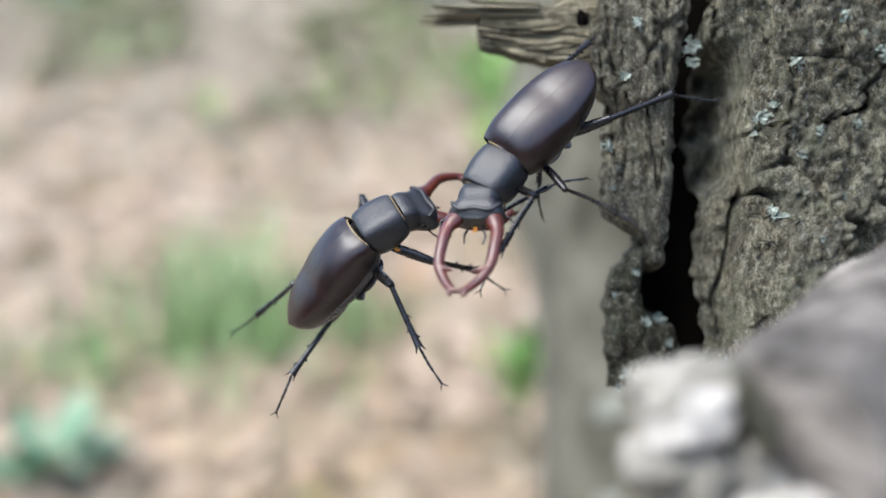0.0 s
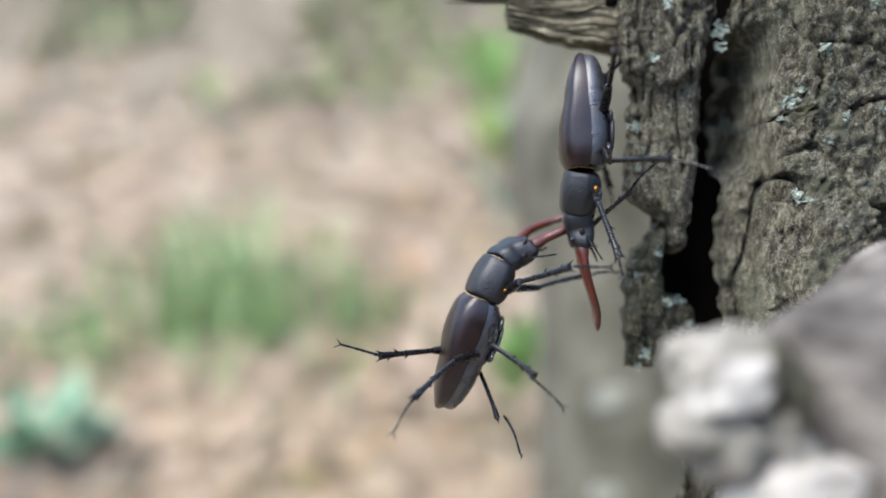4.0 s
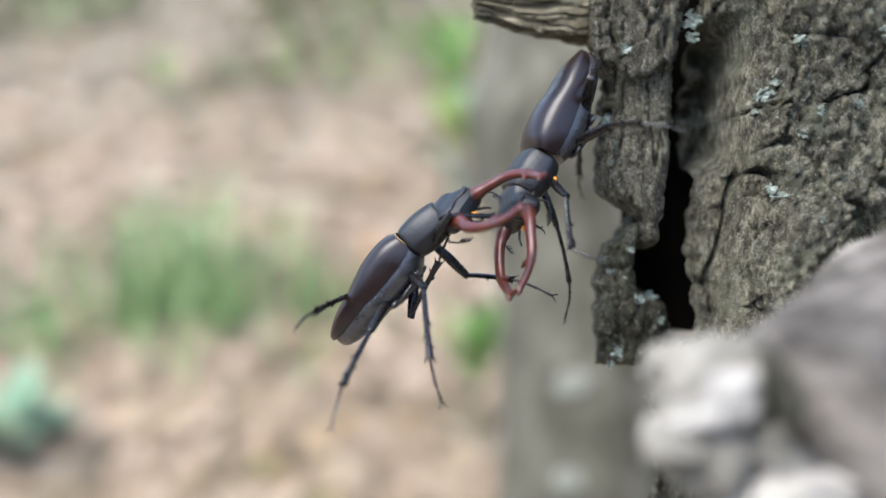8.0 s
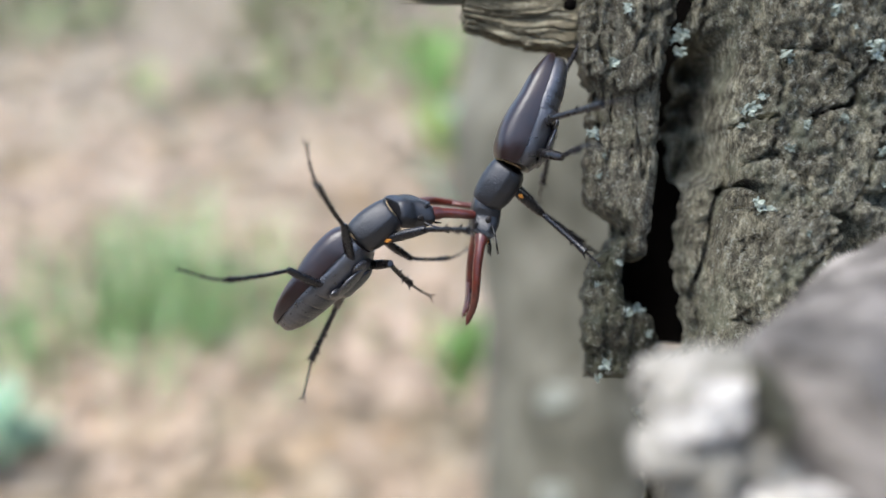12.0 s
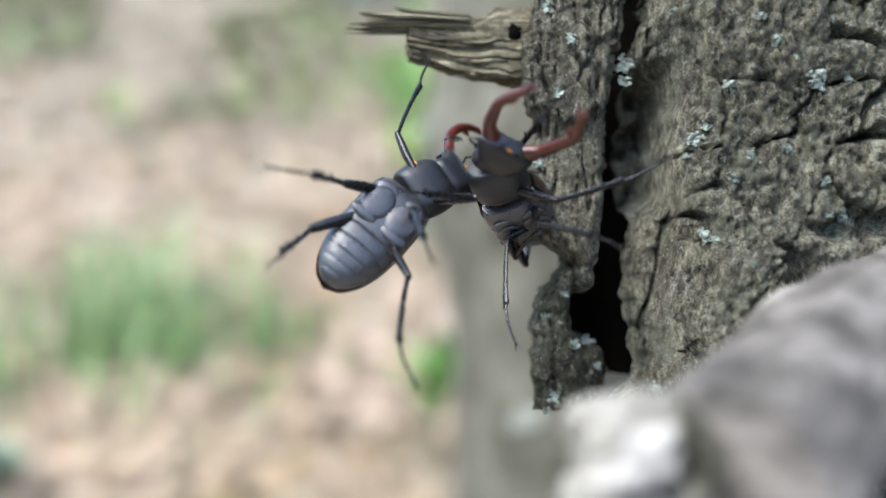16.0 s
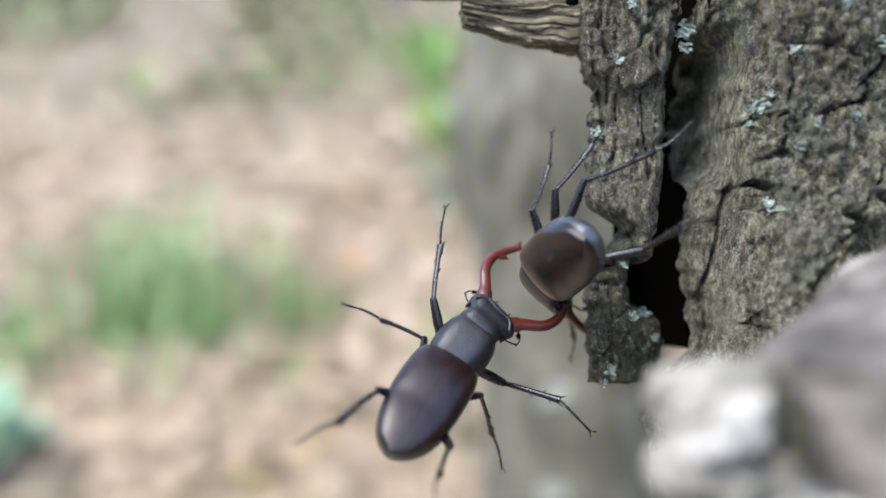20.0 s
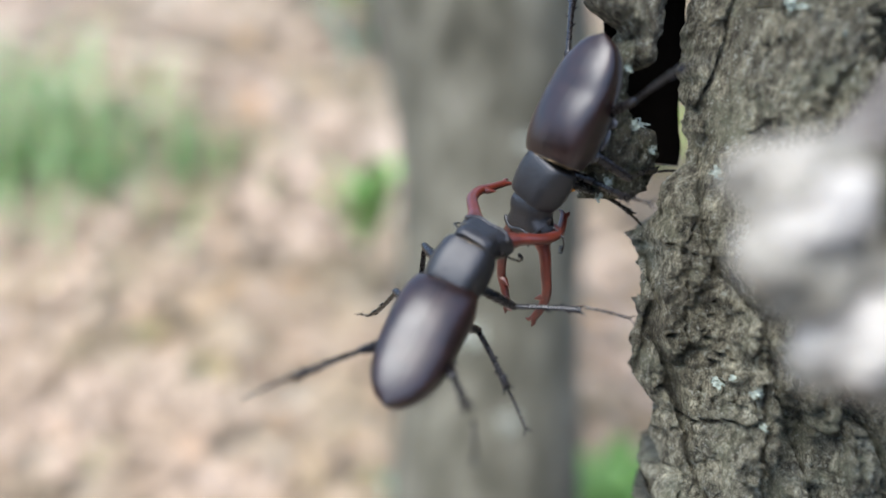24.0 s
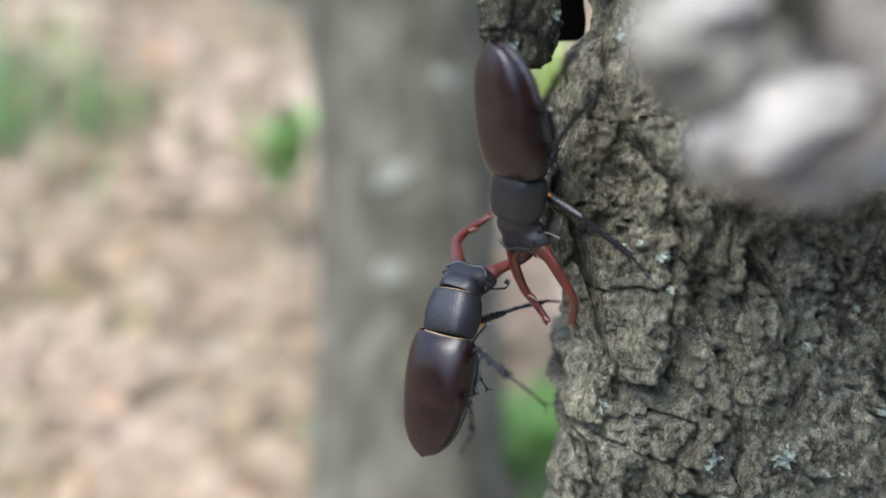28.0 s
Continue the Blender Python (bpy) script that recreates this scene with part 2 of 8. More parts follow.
def lens(sections, sides=32, arch=2.2, edge=-0.25):
    """A flattened plate from cross-sections (y, half width, top, bottom) with a sharp side margin."""
    bm = bmesh.new()
    rings = []
    for y, w, top, low in sections:
        rim = top + (low - top) * (0.5 - edge * 0.4)
        ring = []
        for k in range(sides):
            a = 2 * math.pi * k / sides
            c, s = math.cos(a), math.sin(a)
            g = (1 - abs(c) ** arch) ** 0.8
            z = rim + (top - rim) * g if s >= 0 else rim + (low - rim) * g
            ring.append(Vector((c * w, y, z)) * 0.001)
        rings.append(ring)
    grid_faces(bm, rings)
    return bm


def smooth_sections(rows, steps=4):
    """More cross-sections between the given ones."""
    out = []
    for p in curve_points([Vector((r[0], r[1], r[2])) for r in rows], steps):
        out.append([p.x, p.y, p.z])
    low = curve_points([Vector((r[0], r[3], 0)) for r in rows], steps)
    return [(a[0], max(a[1], 0.05), a[2], q.y) for a, q in zip(out, low)]


# ---- the two stag beetles ----
def elytron(side):
    """One wing case: a domed shell with a turned-under rim."""
    bm = bmesh.new()
    ny, na = 22, 12
    outer, inner = [], []
    for i in range(ny + 1):
        t = i / ny
        y = 0.3 - 28.0 * t
        w = 7.85 * (1 - 0.13 * (1 - min(t * 5, 1)) ** 2) * max(0.0, 1 - max(0, (t - 0.34) / 0.66) ** 2.5) ** 0.54 + 0.02
        h = 5.3 * (0.72 + 0.28 * math.sin(math.pi * min(1, t * 1.6 + 0.1))) * (1 - max(0, (t - 0.5) / 0.5) ** 2.2 * 0.86)
        if t < 0.06:
            h *= 0.80 + 0.2 * t / 0.06
        ro, ri = [], []
        for k in range(na + 1):
            a = math.radians(102 * k / na)
            for ring, g in ((ro, 1.0), (ri, 0.93)):
                x = side * (0.02 + w * g * math.sin(a) ** 0.92)
                z = h * g * math.copysign(abs(math.cos(a)) ** 0.66, math.cos(a)) - (0.4 if k == na else 0)
                ring.append(Vector((x, y, z)) * 0.001)
        outer.append(ro)
        inner.append(ri)
    rings = [o + list(reversed(n)) for o, n in zip(outer, inner)]
    grid_faces(bm, rings, caps=False)
    return bm


def mandible_mesh(side, spread):
    """An antler: bowed outwards, a tooth inside past the middle, a forked tip."""
    bm = bmesh.new()
    s = side
    line = curve_points([(s * 4.6, -1.2, 0.2), (s * 6.2, 2.1, 0.4), (s * (7.9 + spread), 6.3, 0.3), (s * (8.0 + spread), 11.1, -0.2), (s * (6.4 + spread), 14.9, -0.5), (s * (4.6 + spread), 17.7, -0.2)], 4)
    n = len(line)
    rad = [1.65 - 0.75 * (i / (n - 1)) ** 0.9 + (0.35 if i < 3 else 0) for i in range(n)]
    tube(bm, [p * 0.001 for p in line], [r * 0.001 for r in rad], 10, 0.8)
    tip = line[-1]
    tube(bm, [tip * 0.001, (tip + Vector((-s * 1.2, 0.7, 0.3))) * 0.001, (tip + Vector((-s * 2.1, 0.6, 0.5))) * 0.001], [0.0008, 0.0005, 0.0001], 7)
    tube(bm, [tip * 0.001, (tip + Vector((s * 0.2, 1.3, 0.2))) * 0.001, (tip + Vector((-s * 0.2, 2.2, 0.4))) * 0.001], [0.0008, 0.00055, 0.0001], 7)
    mid = line[int(n * 0.62)]
    tube(bm, [mid * 0.001, (mid + Vector((-s * 1.6, 0.3, 0.2))) * 0.001, (mid + Vector((-s * 3.0, 1.0, 0.4))) * 0.001], [0.0010, 0.0007, 0.0001], 7)
    for f in (0.70, 0.76, 0.82):
        q = line[int(n * f)]
        tube(bm, [q * 0.001, (q + Vector((-s * 1.2, 0.2, 0.1))) * 0.001], [0.0005, 0.00008], 6)
    return bm


def antenna_mesh(side):
    """Elbowed feeler with a comb of four leaves."""
    bm = bmesh.new()
    s = side
    elbow = Vector((s * 9.2, 2.6, -2.6))
    tube(bm, [Vector((s * 6.2, 0.5, -1.8)) * 0.001, Vector((s * 7.8, 1.4, -2.2)) * 0.001, elbow * 0.001], [0.00024, 0.00020, 0.00026], 6)
    end = elbow + Vector((-s * 1.2, 4.0, -1.6))
    tube(bm, [elbow * 0.001, (elbow * 0.5 + end * 0.5 + Vector((s * 0.4, 0, 0))) * 0.001, end * 0.001], [0.00022, 0.00018, 0.00018], 6)
    for k in range(4):
        q = elbow.lerp(end, 0.55 + 0.15 * k)
        tube(bm, [q * 0.001, (q + Vector((-s * 1.1, 0.4, 0.0))) * 0.001], [0.00022, 0.00012], 6)
    return bm


def femur_mesh(length):
    bm = bmesh.new()
    pts = [(0, -0.6, 0), (0, length * 0.15, 0.1), (0, length * 0.45, 0.25), (0, length * 0.8, 0.1), (0, length, 0), (0, length + 0.5, -0.1)]
    tube(bm, [Vector(p) * 0.001 for p in curve_points(pts, 3)], [r * 0.001 for r in np.interp(np.linspace(0, 1, 16), [0, 0.15, 0.45, 0.85, 0.97, 1], [0.7, 1.05, 1.25, 0.85, 0.8, 0.4])], 10, 0.8)
    return bm


def tibia_mesh(k):
    bm = bmesh.new()
    pts = curve_points([(0, -0.3, 0), (0, 0.36 * k, 0.3), (0, 0.77 * k, 0.25), (0, k, 0)], 4)
    tube(bm, [p * 0.001 for p in pts], [r * 0.001 for r in np.interp(np.linspace(0, 1, len(pts)), [0, 0.1, 0.6, 1], [0.45, 0.62, 0.66, 0.95])], 8, 0.75)
    for y, x in ((0.5 * k, 0.5), (0.69 * k, -0.5), (0.82 * k, 0.55)):
        tube(bm, [Vector((x, y, 0.2)) * 0.001, Vector((x * 2.6, y + 0.9, 0.3)) * 0.001], [0.0003, 0.00005], 5)
    for x in (-0.6, 0.6):
        tube(bm, [Vector((x, k - 0.2, 0)) * 0.001, Vector((x * 2.2, k + 1.2, 0.1)) * 0.001], [0.0003, 0.00005], 5)
    return bm


def tarsus_mesh(k):
    """Five beads and two hooked claws, bent a little from the shin."""
    bm = bmesh.new()
    q = Vector((0, k, 0))
    d = Vector((0, 1, -0.05))
    for n, size in enumerate((1.5, 1.5, 1.5, 1.5, 3.4)):
        e = q + d.normalized() * size
        r = 0.30 if n < 4 else 0.24
        tube(bm, [q * 0.001, q.lerp(e, 0.75) * 0.001, e * 0.001], [r * 0.00075, r * 0.00125, r * 0.001], 6)
        q = e
        d += Vector((0, 0, -0.10))
    for x in (-1, 1):
        tube(bm, [q * 0.001, (q + Vector((x * 0.7, 0.8, -0.1))) * 0.001, (q + Vector((x * 1.1, 1.2, -0.8))) * 0.001], [0.00018, 0.00014, 0.00004], 5)
    return bm


def stag_beetle(label, spread):
    base = new("stag_beetle")
    base.scale = (0.955, 0.955, 0.955)
    tagged(base, label, "beetle", "fighting stag beetles")
    made = {}
    for side, word in ((1, "right"), (-1, "left")):
        part("wing_case", elytron(side), ELYTRA, base, "glossy chestnut-brown wing case")
    bm = loft(smooth_sections([(0, 6.2, 1.0, -5.0), (-3, 7.2, 1.2, -6.6), (-8, 7.5, 1.2, -7.1), (-13.0, 7.5, 1.2, -6.8), (-14.0, 7.3, 1.2, -6.3)]), 24, 2.3)
    part("hind_chest", bm, BELLY, base, "black underside of the chest")
    for sx in (1, -1):
        for word, cx, cy, cz, rx, ry, rz in (("coxa", 3.6, -3.6, -6.2, 2.9, 2.0, 0.8), ("coxa", 3.9, -11.3, -6.6, 3.4, 1.6, 0.8), ("breast_plate", 3.2, -7.6, -7.0, 3.4, 4.2, 0.75)):
            bm = bmesh.new()
            bmesh.ops.create_icosphere(bm, subdivisions=3, radius=0.001)
            for v in bm.verts:
                v.co = Vector((sx * cx * 0.001 + v.co.x * rx, cy * 0.001 + v.co.y * ry, cz * 0.001 + v.co.z * rz))
            part(word, bm, BELLY, base)
    rows = []
    seams = (-14.0, -17.2, -20.2, -22.8, -25.0)
    for k in range(40):
        y = -13.4 - 13.4 * k / 39
        groove = max(0.0, 1 - min(abs(y - e) for e in seams) / 0.30)
        w = 7.7 * math.sqrt(max(0.03, 1 - ((-y - 12.5) / 14.6) ** 2)) * (1 - 0.012 * groove)
        rows.append((y, w, min(1.3, -0.5 + 0.25 * w), -6.4 * (0.40 + 0.60 * w / 7.7) + 0.22 * groove))
    bm = loft(rows, 28, 2.1)
    part("abdomen", bm, BELLY, base, "dark segmented underside of the abdomen")
    bm = bmesh.new()
    rings = []
    for y, w, z in ((0.35, 1.7, 3.40), (-1.0, 1.2, 3.86), (-2.4, 0.25, 4.30)):
        rings.append([Vector((math.cos(a) * w, y, z + 0.14 * math.sin(a))) * 0.001 for a in (2 * math.pi * j / 10 for j in range(10))])
    grid_faces(bm, rings)
    part("scutellum", bm, BLACK, base, "small black shield between the wing cases")
    bm = loft([(0.55, 5.2, 3.25, -3.0), (0.42, 5.4, 3.5, -3.1), (0.3, 5.3, 3.5, -3.1)], 24, 2.4, False)
    part("neck_fringe", bm, GOLD, base, "fringe of golden hair at the waist")
    pron = part("pronotum", lens(smooth_sections([(0.4, 5.4, 3.0, -3.2), (0.8, 6.1, 3.4, -4.2), (2.4, 6.5, 3.75, -5.0), (5.2, 6.7, 3.9, -5.2), (8.2, 6.4, 3.6, -4.8), (10.0, 5.8, 3.2, -4.0), (10.4, 5.2, 2.9, -3.2)], 5), 44, 5.0), BLACK, base, "matt black pronotum")
    made["pronotum"] = pron
    part("collar_fringe", loft([(10.2, 4.1, 2.2, -2.0), (10.45, 4.3, 2.4, -2.1), (10.6, 4.2, 2.3, -2.0)], 20, 2.4, False), GOLD, pron, "fringe of golden hair behind the head")
    head = part("head", lens(smooth_sections([(-0.6, 4.4, 2.2, -3.0), (0.2, 5.0, 2.6, -3.6), (1.7, 5.2, 2.8, -3.9), (3.4, 5.1, 2.6, -4.0), (5.4, 6.2, 2.5, -3.8), (7.0, 6.5, 2.1, -3.3), (8.1, 5.6, 1.3, -2.8), (8.7, 3.6, 0.9, -2.2)], 5), 44, 5.5), BLACK, base, "broad matt black head")
    head.location = (0, 0.0104, 0)
    made["head"] = head
    bm = bmesh.new()
    tube(bm, [Vector(p) * 0.001 for p in curve_points([(-5.4, 5.0, 1.7), (-3.4, 7.1, 1.9), (0, 6.7, 2.0), (3.4, 7.1, 1.9), (5.4, 5.0, 1.7)], 4)], [0.0003] + [0.00052] * 15 + [0.0003], 8)
    part("crest", bm, BLACK, head, "raised ridge across the head")
    for side in (1, -1):
        bm = bmesh.new()
        bmesh.ops.create_uvsphere(bm, u_segments=12, v_segments=8, radius=0.0007)
        bmesh.ops.scale(bm, vec=(0.55, 1.3, 1.0), verts=bm.verts)
        bmesh.ops.translate(bm, vec=Vector((side * 5.6, 3.9, -0.9)) * 0.001, verts=bm.verts)
        part("eye", bm, EYE, head, "small shiny black eye")
        bm = mandible_mesh(side, spread)
        bmesh.ops.translate(bm, vec=(-side * 0.0046, 0.0012, 0), verts=bm.verts)
        jaw = part("mandible", bm, ANTLER, head, "reddish-brown antler-like mandible")
        jaw.location = (side * 0.0042, 0.0079, -0.0004)
        made["jaw_right" if side == 1 else "jaw_left"] = jaw
        bm = antenna_mesh(side)
        bmesh.ops.translate(bm, vec=(-side * 0.0008, 0.0044, 0), verts=bm.verts)
        part("antenna", bm, LEGS, head, "thin elbowed black antenna")
        bm = bmesh.new()
        tube(bm, [Vector((side * 1.6, 8.8, -2.4)) * 0.001, Vector((side * 2.4, 10.4, -2.9)) * 0.001, Vector((side * 2.0, 12.4, -3.2)) * 0.001], [0.0003, 0.00028, 0.0002], 6)
        part("palp", bm, LEGS, head, "thin black mouth feeler")
    bm = bmesh.new()
    for k in range(14):
        x = -0.7 + 1.4 * random.random()
        tube(bm, [Vector((x * 0.5, 8.0, -1.9)) * 0.001, Vector((x, 9.2 + random.random() * 0.6, -2.2 - random.random() * 0.5)) * 0.001], [0.0003, 0.00008], 5)
    part("mouth_brush", bm, ORANGE, head, "tuft of orange hair at the mouth")
    for word, side in (("L", -1), ("R", 1)):
        for which, length, coxa in (("F", 11.0, (3.5, 4.0, -4.0)), ("M", 11.0, (4.5, -4.0, -4.8)), ("H", 11.5, (4.5, -11.5, -4.8))):
            calf = {"F": 14.0, "M": 15.0, "H": 16.0}[which]
            thigh = part("leg", femur_mesh(length), LEGS, base, "glossy black thigh")
            thigh.location = Vector((side * coxa[0], coxa[1], coxa[2])) * 0.001
            shin = part("shin", tibia_mesh(calf), LEGS, thigh, "slender spined black shin")
            foot = part("foot", tarsus_mesh(calf), LEGS, thigh, "thin jointed black foot with two claws")
            if which == "F":
                bm = bmesh.new()
                tube(bm, [Vector((0, 1.6, -0.65)) * 0.001, Vector((0, 2.3, -0.8)) * 0.001, Vector((0, 3.2, -0.7)) * 0.001], [0.0002, 0.0005, 0.0002], 8)
                part("hair_patch", bm, ORANGE, thigh, "patch of orange hair on the thigh")
            key = word + which
            made[key + "_femur"], made[key + "_tibia"], made[key + "_tarsus"] = thigh, shin, foot
    return base, made


beetle_a, beetle_a_parts = stag_beetle("large dark stag beetle clinging to the tree bark", -1.2)
beetle_b, beetle_b_parts = stag_beetle("large dark stag beetle hanging from its rival by the mandibles", 0.6)


# ---- number noise for bark relief ----
def hashed(i, j, k):
    h = (i * 374761393 + j * 668265263 + k * 2147483647 + 1013904223) & 0xFFFFFFFF
    h = ((h ^ (h >> 13)) * 1274126177) & 0xFFFFFFFF
    return ((h ^ (h >> 16)) & 0xFFFFFF) / 0xFFFFFF


def value_noise(x, y, seed=0):
    i, j = np.floor(x).astype(np.int64), np.floor(y).astype(np.int64)
    f, g = x - i, y - j
    f, g = f * f * f * (f * (f * 6 - 15) + 10), g * g * g * (g * (g * 6 - 15) + 10)
    a, b = hashed(i, j, seed), hashed(i + 1, j, seed)
    c, d = hashed(i, j + 1, seed), hashed(i + 1, j + 1, seed)
    return (a + (b - a) * f) * (1 - g) + (c + (d - c) * f) * g - 0.5


def layers(x, y, octaves, seed=0, fall=0.55):
    total, size = 0 * x, 1.0
    for k in range(octaves):
        total = total + size * value_noise(x * 1.93**k + 7.1 * k, y * 1.93**k + 3.7 * k, seed + k)
        size *= fall
    return total


def cells(x, y, seed=0):
    """Cell pattern: distance to the border, and a random number for each cell."""
    i, j = np.floor(x).astype(np.int64), np.floor(y).astype(np.int64)
    f1, f2, who = 9 + 0 * x, 9 + 0 * x, 0 * x
    for a in (-1, 0, 1):
        for b in (-1, 0, 1):
            px, py = i + a + hashed(i + a, j + b, seed), j + b + hashed(i + a, j + b, seed + 1)
            r = np.hypot(px - x, py - y)
            near = r < f1
            f2 = np.where(near, f1, np.minimum(f2, r))
            who = np.where(near, hashed(i + a, j + b, seed + 2), who)
            f1 = np.where(near, r, f1)
    return f2 - f1, who


def step(a, b, x):
    t = np.clip((x - a) / (b - a), 0, 1)
    return t * t * (3 - 2 * t)


def bark_relief(x, u):
    """Outward relief of oak bark in metres; x, u in metres."""
    wx = x + 0.004 * layers(x * 90, u * 60, 3, 11)
    wu = u + 0.006 * layers(x * 60, u * 60, 3, 17)
    border, who = cells(wx * 58, wu * 34, 23)
    plates = 0.0022 * step(0.0, 0.045, border) + 0.0014 * (who - 0.5)
    t1 = 7 * layers(wx * 48, wu * 30, 3, 27) + 0.5 * layers(x * 300, u * 220, 2, 28)
    terrace = 0.0006 * (np.floor(t1) + step(0.80, 1.0, t1 - np.floor(t1)))
    b2, w2 = cells(wx * 190 + 3 + 0.5 * layers(x * 400, u * 300, 2, 33), wu * 130, 31)
    flakes = 0.0004 * step(0.0, 0.10, b2) + 0.0008 * (w2 - 0.5)
    run = layers(wx * 42 + 0.6 * layers(x * 12, u * 9, 2, 5), wu * 7, 3, 41)
    fissure = -0.0090 * (1 - step(0.0, 0.034, np.abs(run)))
    across = -0.0060 * (1 - step(0.0, 0.028, np.abs(layers(wx * 20, wu * 44, 3, 47)))) * step(-0.1, 0.1, layers(x * 30, u * 30, 2, 49))
    rough = 0.0011 * layers(x * 260, u * 190, 4, 53, 0.66) + 0.0013 * layers(x * 900, u * 650, 3, 61, 0.65)
    low = step(-0.02, -0.05, u)
    b3, w3 = cells(wx * 330 + layers(x * 500, u * 500, 2, 83), wu * 240, 81)
    crumbs = (0.0013 * step(0, 0.2, b3) + 0.0022 * (w3 - 0.5)) * (0.38 + 0.45 * low)
    knobs = (0.0036 * layers(x * 210, u * 120, 3, 71, 0.7) - 0.0065 * (1 - step(0.0, 0.075, np.abs(layers(wx * 80, wu * 12, 3, 77))))) * low
    return plates + terrace + flakes + fissure + across + rough + crumbs + knobs


def to_world(x, u, d):
    p = np.stack([x, u * math.sin(TILT) + d * math.cos(TILT), 0.9 + u * math.cos(TILT) - d * math.sin(TILT)], -1)
    return p.reshape(-1, 3)


def sheet(name, points, shape, mat, parent, closed=False, label=""):
    """One mesh from a grid of rows and columns; closed: the columns run round."""
    rows, cols = shape
    i = np.arange(rows * cols).reshape(rows, cols)
    if closed:
        i = np.concatenate([i, i[:, :1]], 1)
    faces = np.stack([i[:-1, :-1], i[:-1, 1:], i[1:, 1:], i[1:, :-1]], -1).reshape(-1, 4)
    me = bpy.data.meshes.new(name)
    me.from_pydata(points.tolist(), [], faces.tolist())
    me.polygons.foreach_set("use_smooth", [True] * len(me.polygons))
    me.materials.append(mat)
    ob = new(name, me)
    ob.parent = parent
    return tagged(ob, label) if label else ob


# ---- the near tree ----
tree = new("oak_tree")
tagged(tree, "old oak trunk with rough grey-brown bark, lichen and broken bark", "tree")

LEFT_U = [-1.0, -0.160, -0.118, -0.105, -0.092, -0.086, -0.078, -0.068, -0.051, -0.046, -0.042, -0.036, -0.033, -0.030, -0.024, -0.019, 0.045, 0.056, 0.065, 0.082, 0.092, 0.105, 1.4]
LEFT_X = [0.053, 0.0515, 0.0515, 0.0540, 0.0535, 0.0565, 0.0540, 0.0496, 0.0500, 0.0495, 0.0492, 0.0490, 0.0500, 0.0507, 0.0530, 0.0572, 0.0580, 0.0590, 0.0605, 0.0655, 0.0610, 0.0480, 0.040]


def front_depth(x):
    return np.interp(x, [0.045, 0.053, 0.061, 0.066, 0.072, 0.085, 0.12, 0.2, 0.3, 0.42], [0.211, 0.207, 0.2035, 0.197, 0.192, 0.189, 0.190, 0.197, 0.215, 0.27])


def trunk_surface(x, u):
    """Depth of the bark's face at x, u."""
    hollow = 0.021 * step(0.0020, 0.0, np.abs(x - (0.0625 + 0.05 * (u - 0.035)) + 0.002 * layers(u * 160, x * 0, 3, 19)) - 0.0022) * step(0.016, 0.024, u) * step(0.053, 0.046, u)
    strip = 0.0025 * step(0.066, 0.062, x) * step(-0.03, -0.015, u) * step(0.060, 0.045, u)
    brow = -0.004 * step(0.053, 0.058, u) * step(0.050, 0.056, x) * step(0.070, 0.060, x) * step(0.09, 0.07, u)
    collar = -0.013 * np.exp(-(((x - 0.104) / 0.028) ** 2) - (((u + 0.047) / 0.013) ** 2))
    calm = 1 - 0.55 * step(0.068, 0.062, x) * step(-0.03, -0.015, u) * step(0.060, 0.045, u)
    return front_depth(x) + hollow + strip + brow + collar - calm * bark_relief(x, u)


us = np.concatenate([np.linspace(-1.0, -0.17, 50), np.arange(-0.165, 0.110, 0.00062), np.linspace(0.115, 1.4, 60)])
side = np.linspace(0, 1, 26) ** 1.6
t_front = np.concatenate([np.linspace(0, 0.11, 178), np.linspace(0.114, 0.37, 60)])
xl = np.interp(us, LEFT_U, LEFT_X) + 0.0016 * layers(us * 260, us * 0, 4, 3) + 0.0022 * layers(us * 70, us * 0 + 4, 2, 8)
X = xl[:, None] + t_front[None, :]
U = us[:, None] + 0 * X
D = trunk_surface(X, U)
D = D + 0.006 * (1 - step(0.0, 0.004, t_front))[None, :] ** 2
# left flank, from the back to the front edge
f = side[::-1][:-1]
relief = bark_relief(us[:, None] * 0 + 0.3 + 0.05 * f[None, :], us[:, None] + 0 * f[None, :])
XL = xl[:, None] + 0.062 * f[None, :] - relief * 0.5 * np.minimum(1, 6 * f)[None, :]
DL = D[:, :1] + 0.10 * f[None, :] + 0.0005
# back of the trunk, coarse
a = np.linspace(0, math.pi, 26)[1:-1]
XB = (0.285 - 0.150 * np.cos(a))[None, ::-1] + 0 * us[:, None]
DB = 0.31 + 0.17 * np.sin(a)[None, ::-1] + 0 * us[:, None]
X = np.concatenate([XL, X, XB], 1)
D = np.concatenate([DL, D, DB], 1)
U = us[:, None] + 0 * X
sheet("trunk", to_world(X.ravel(), U.ravel(), D.ravel()), X.shape, BARK, tree, True, "rough fissured grey-brown bark")


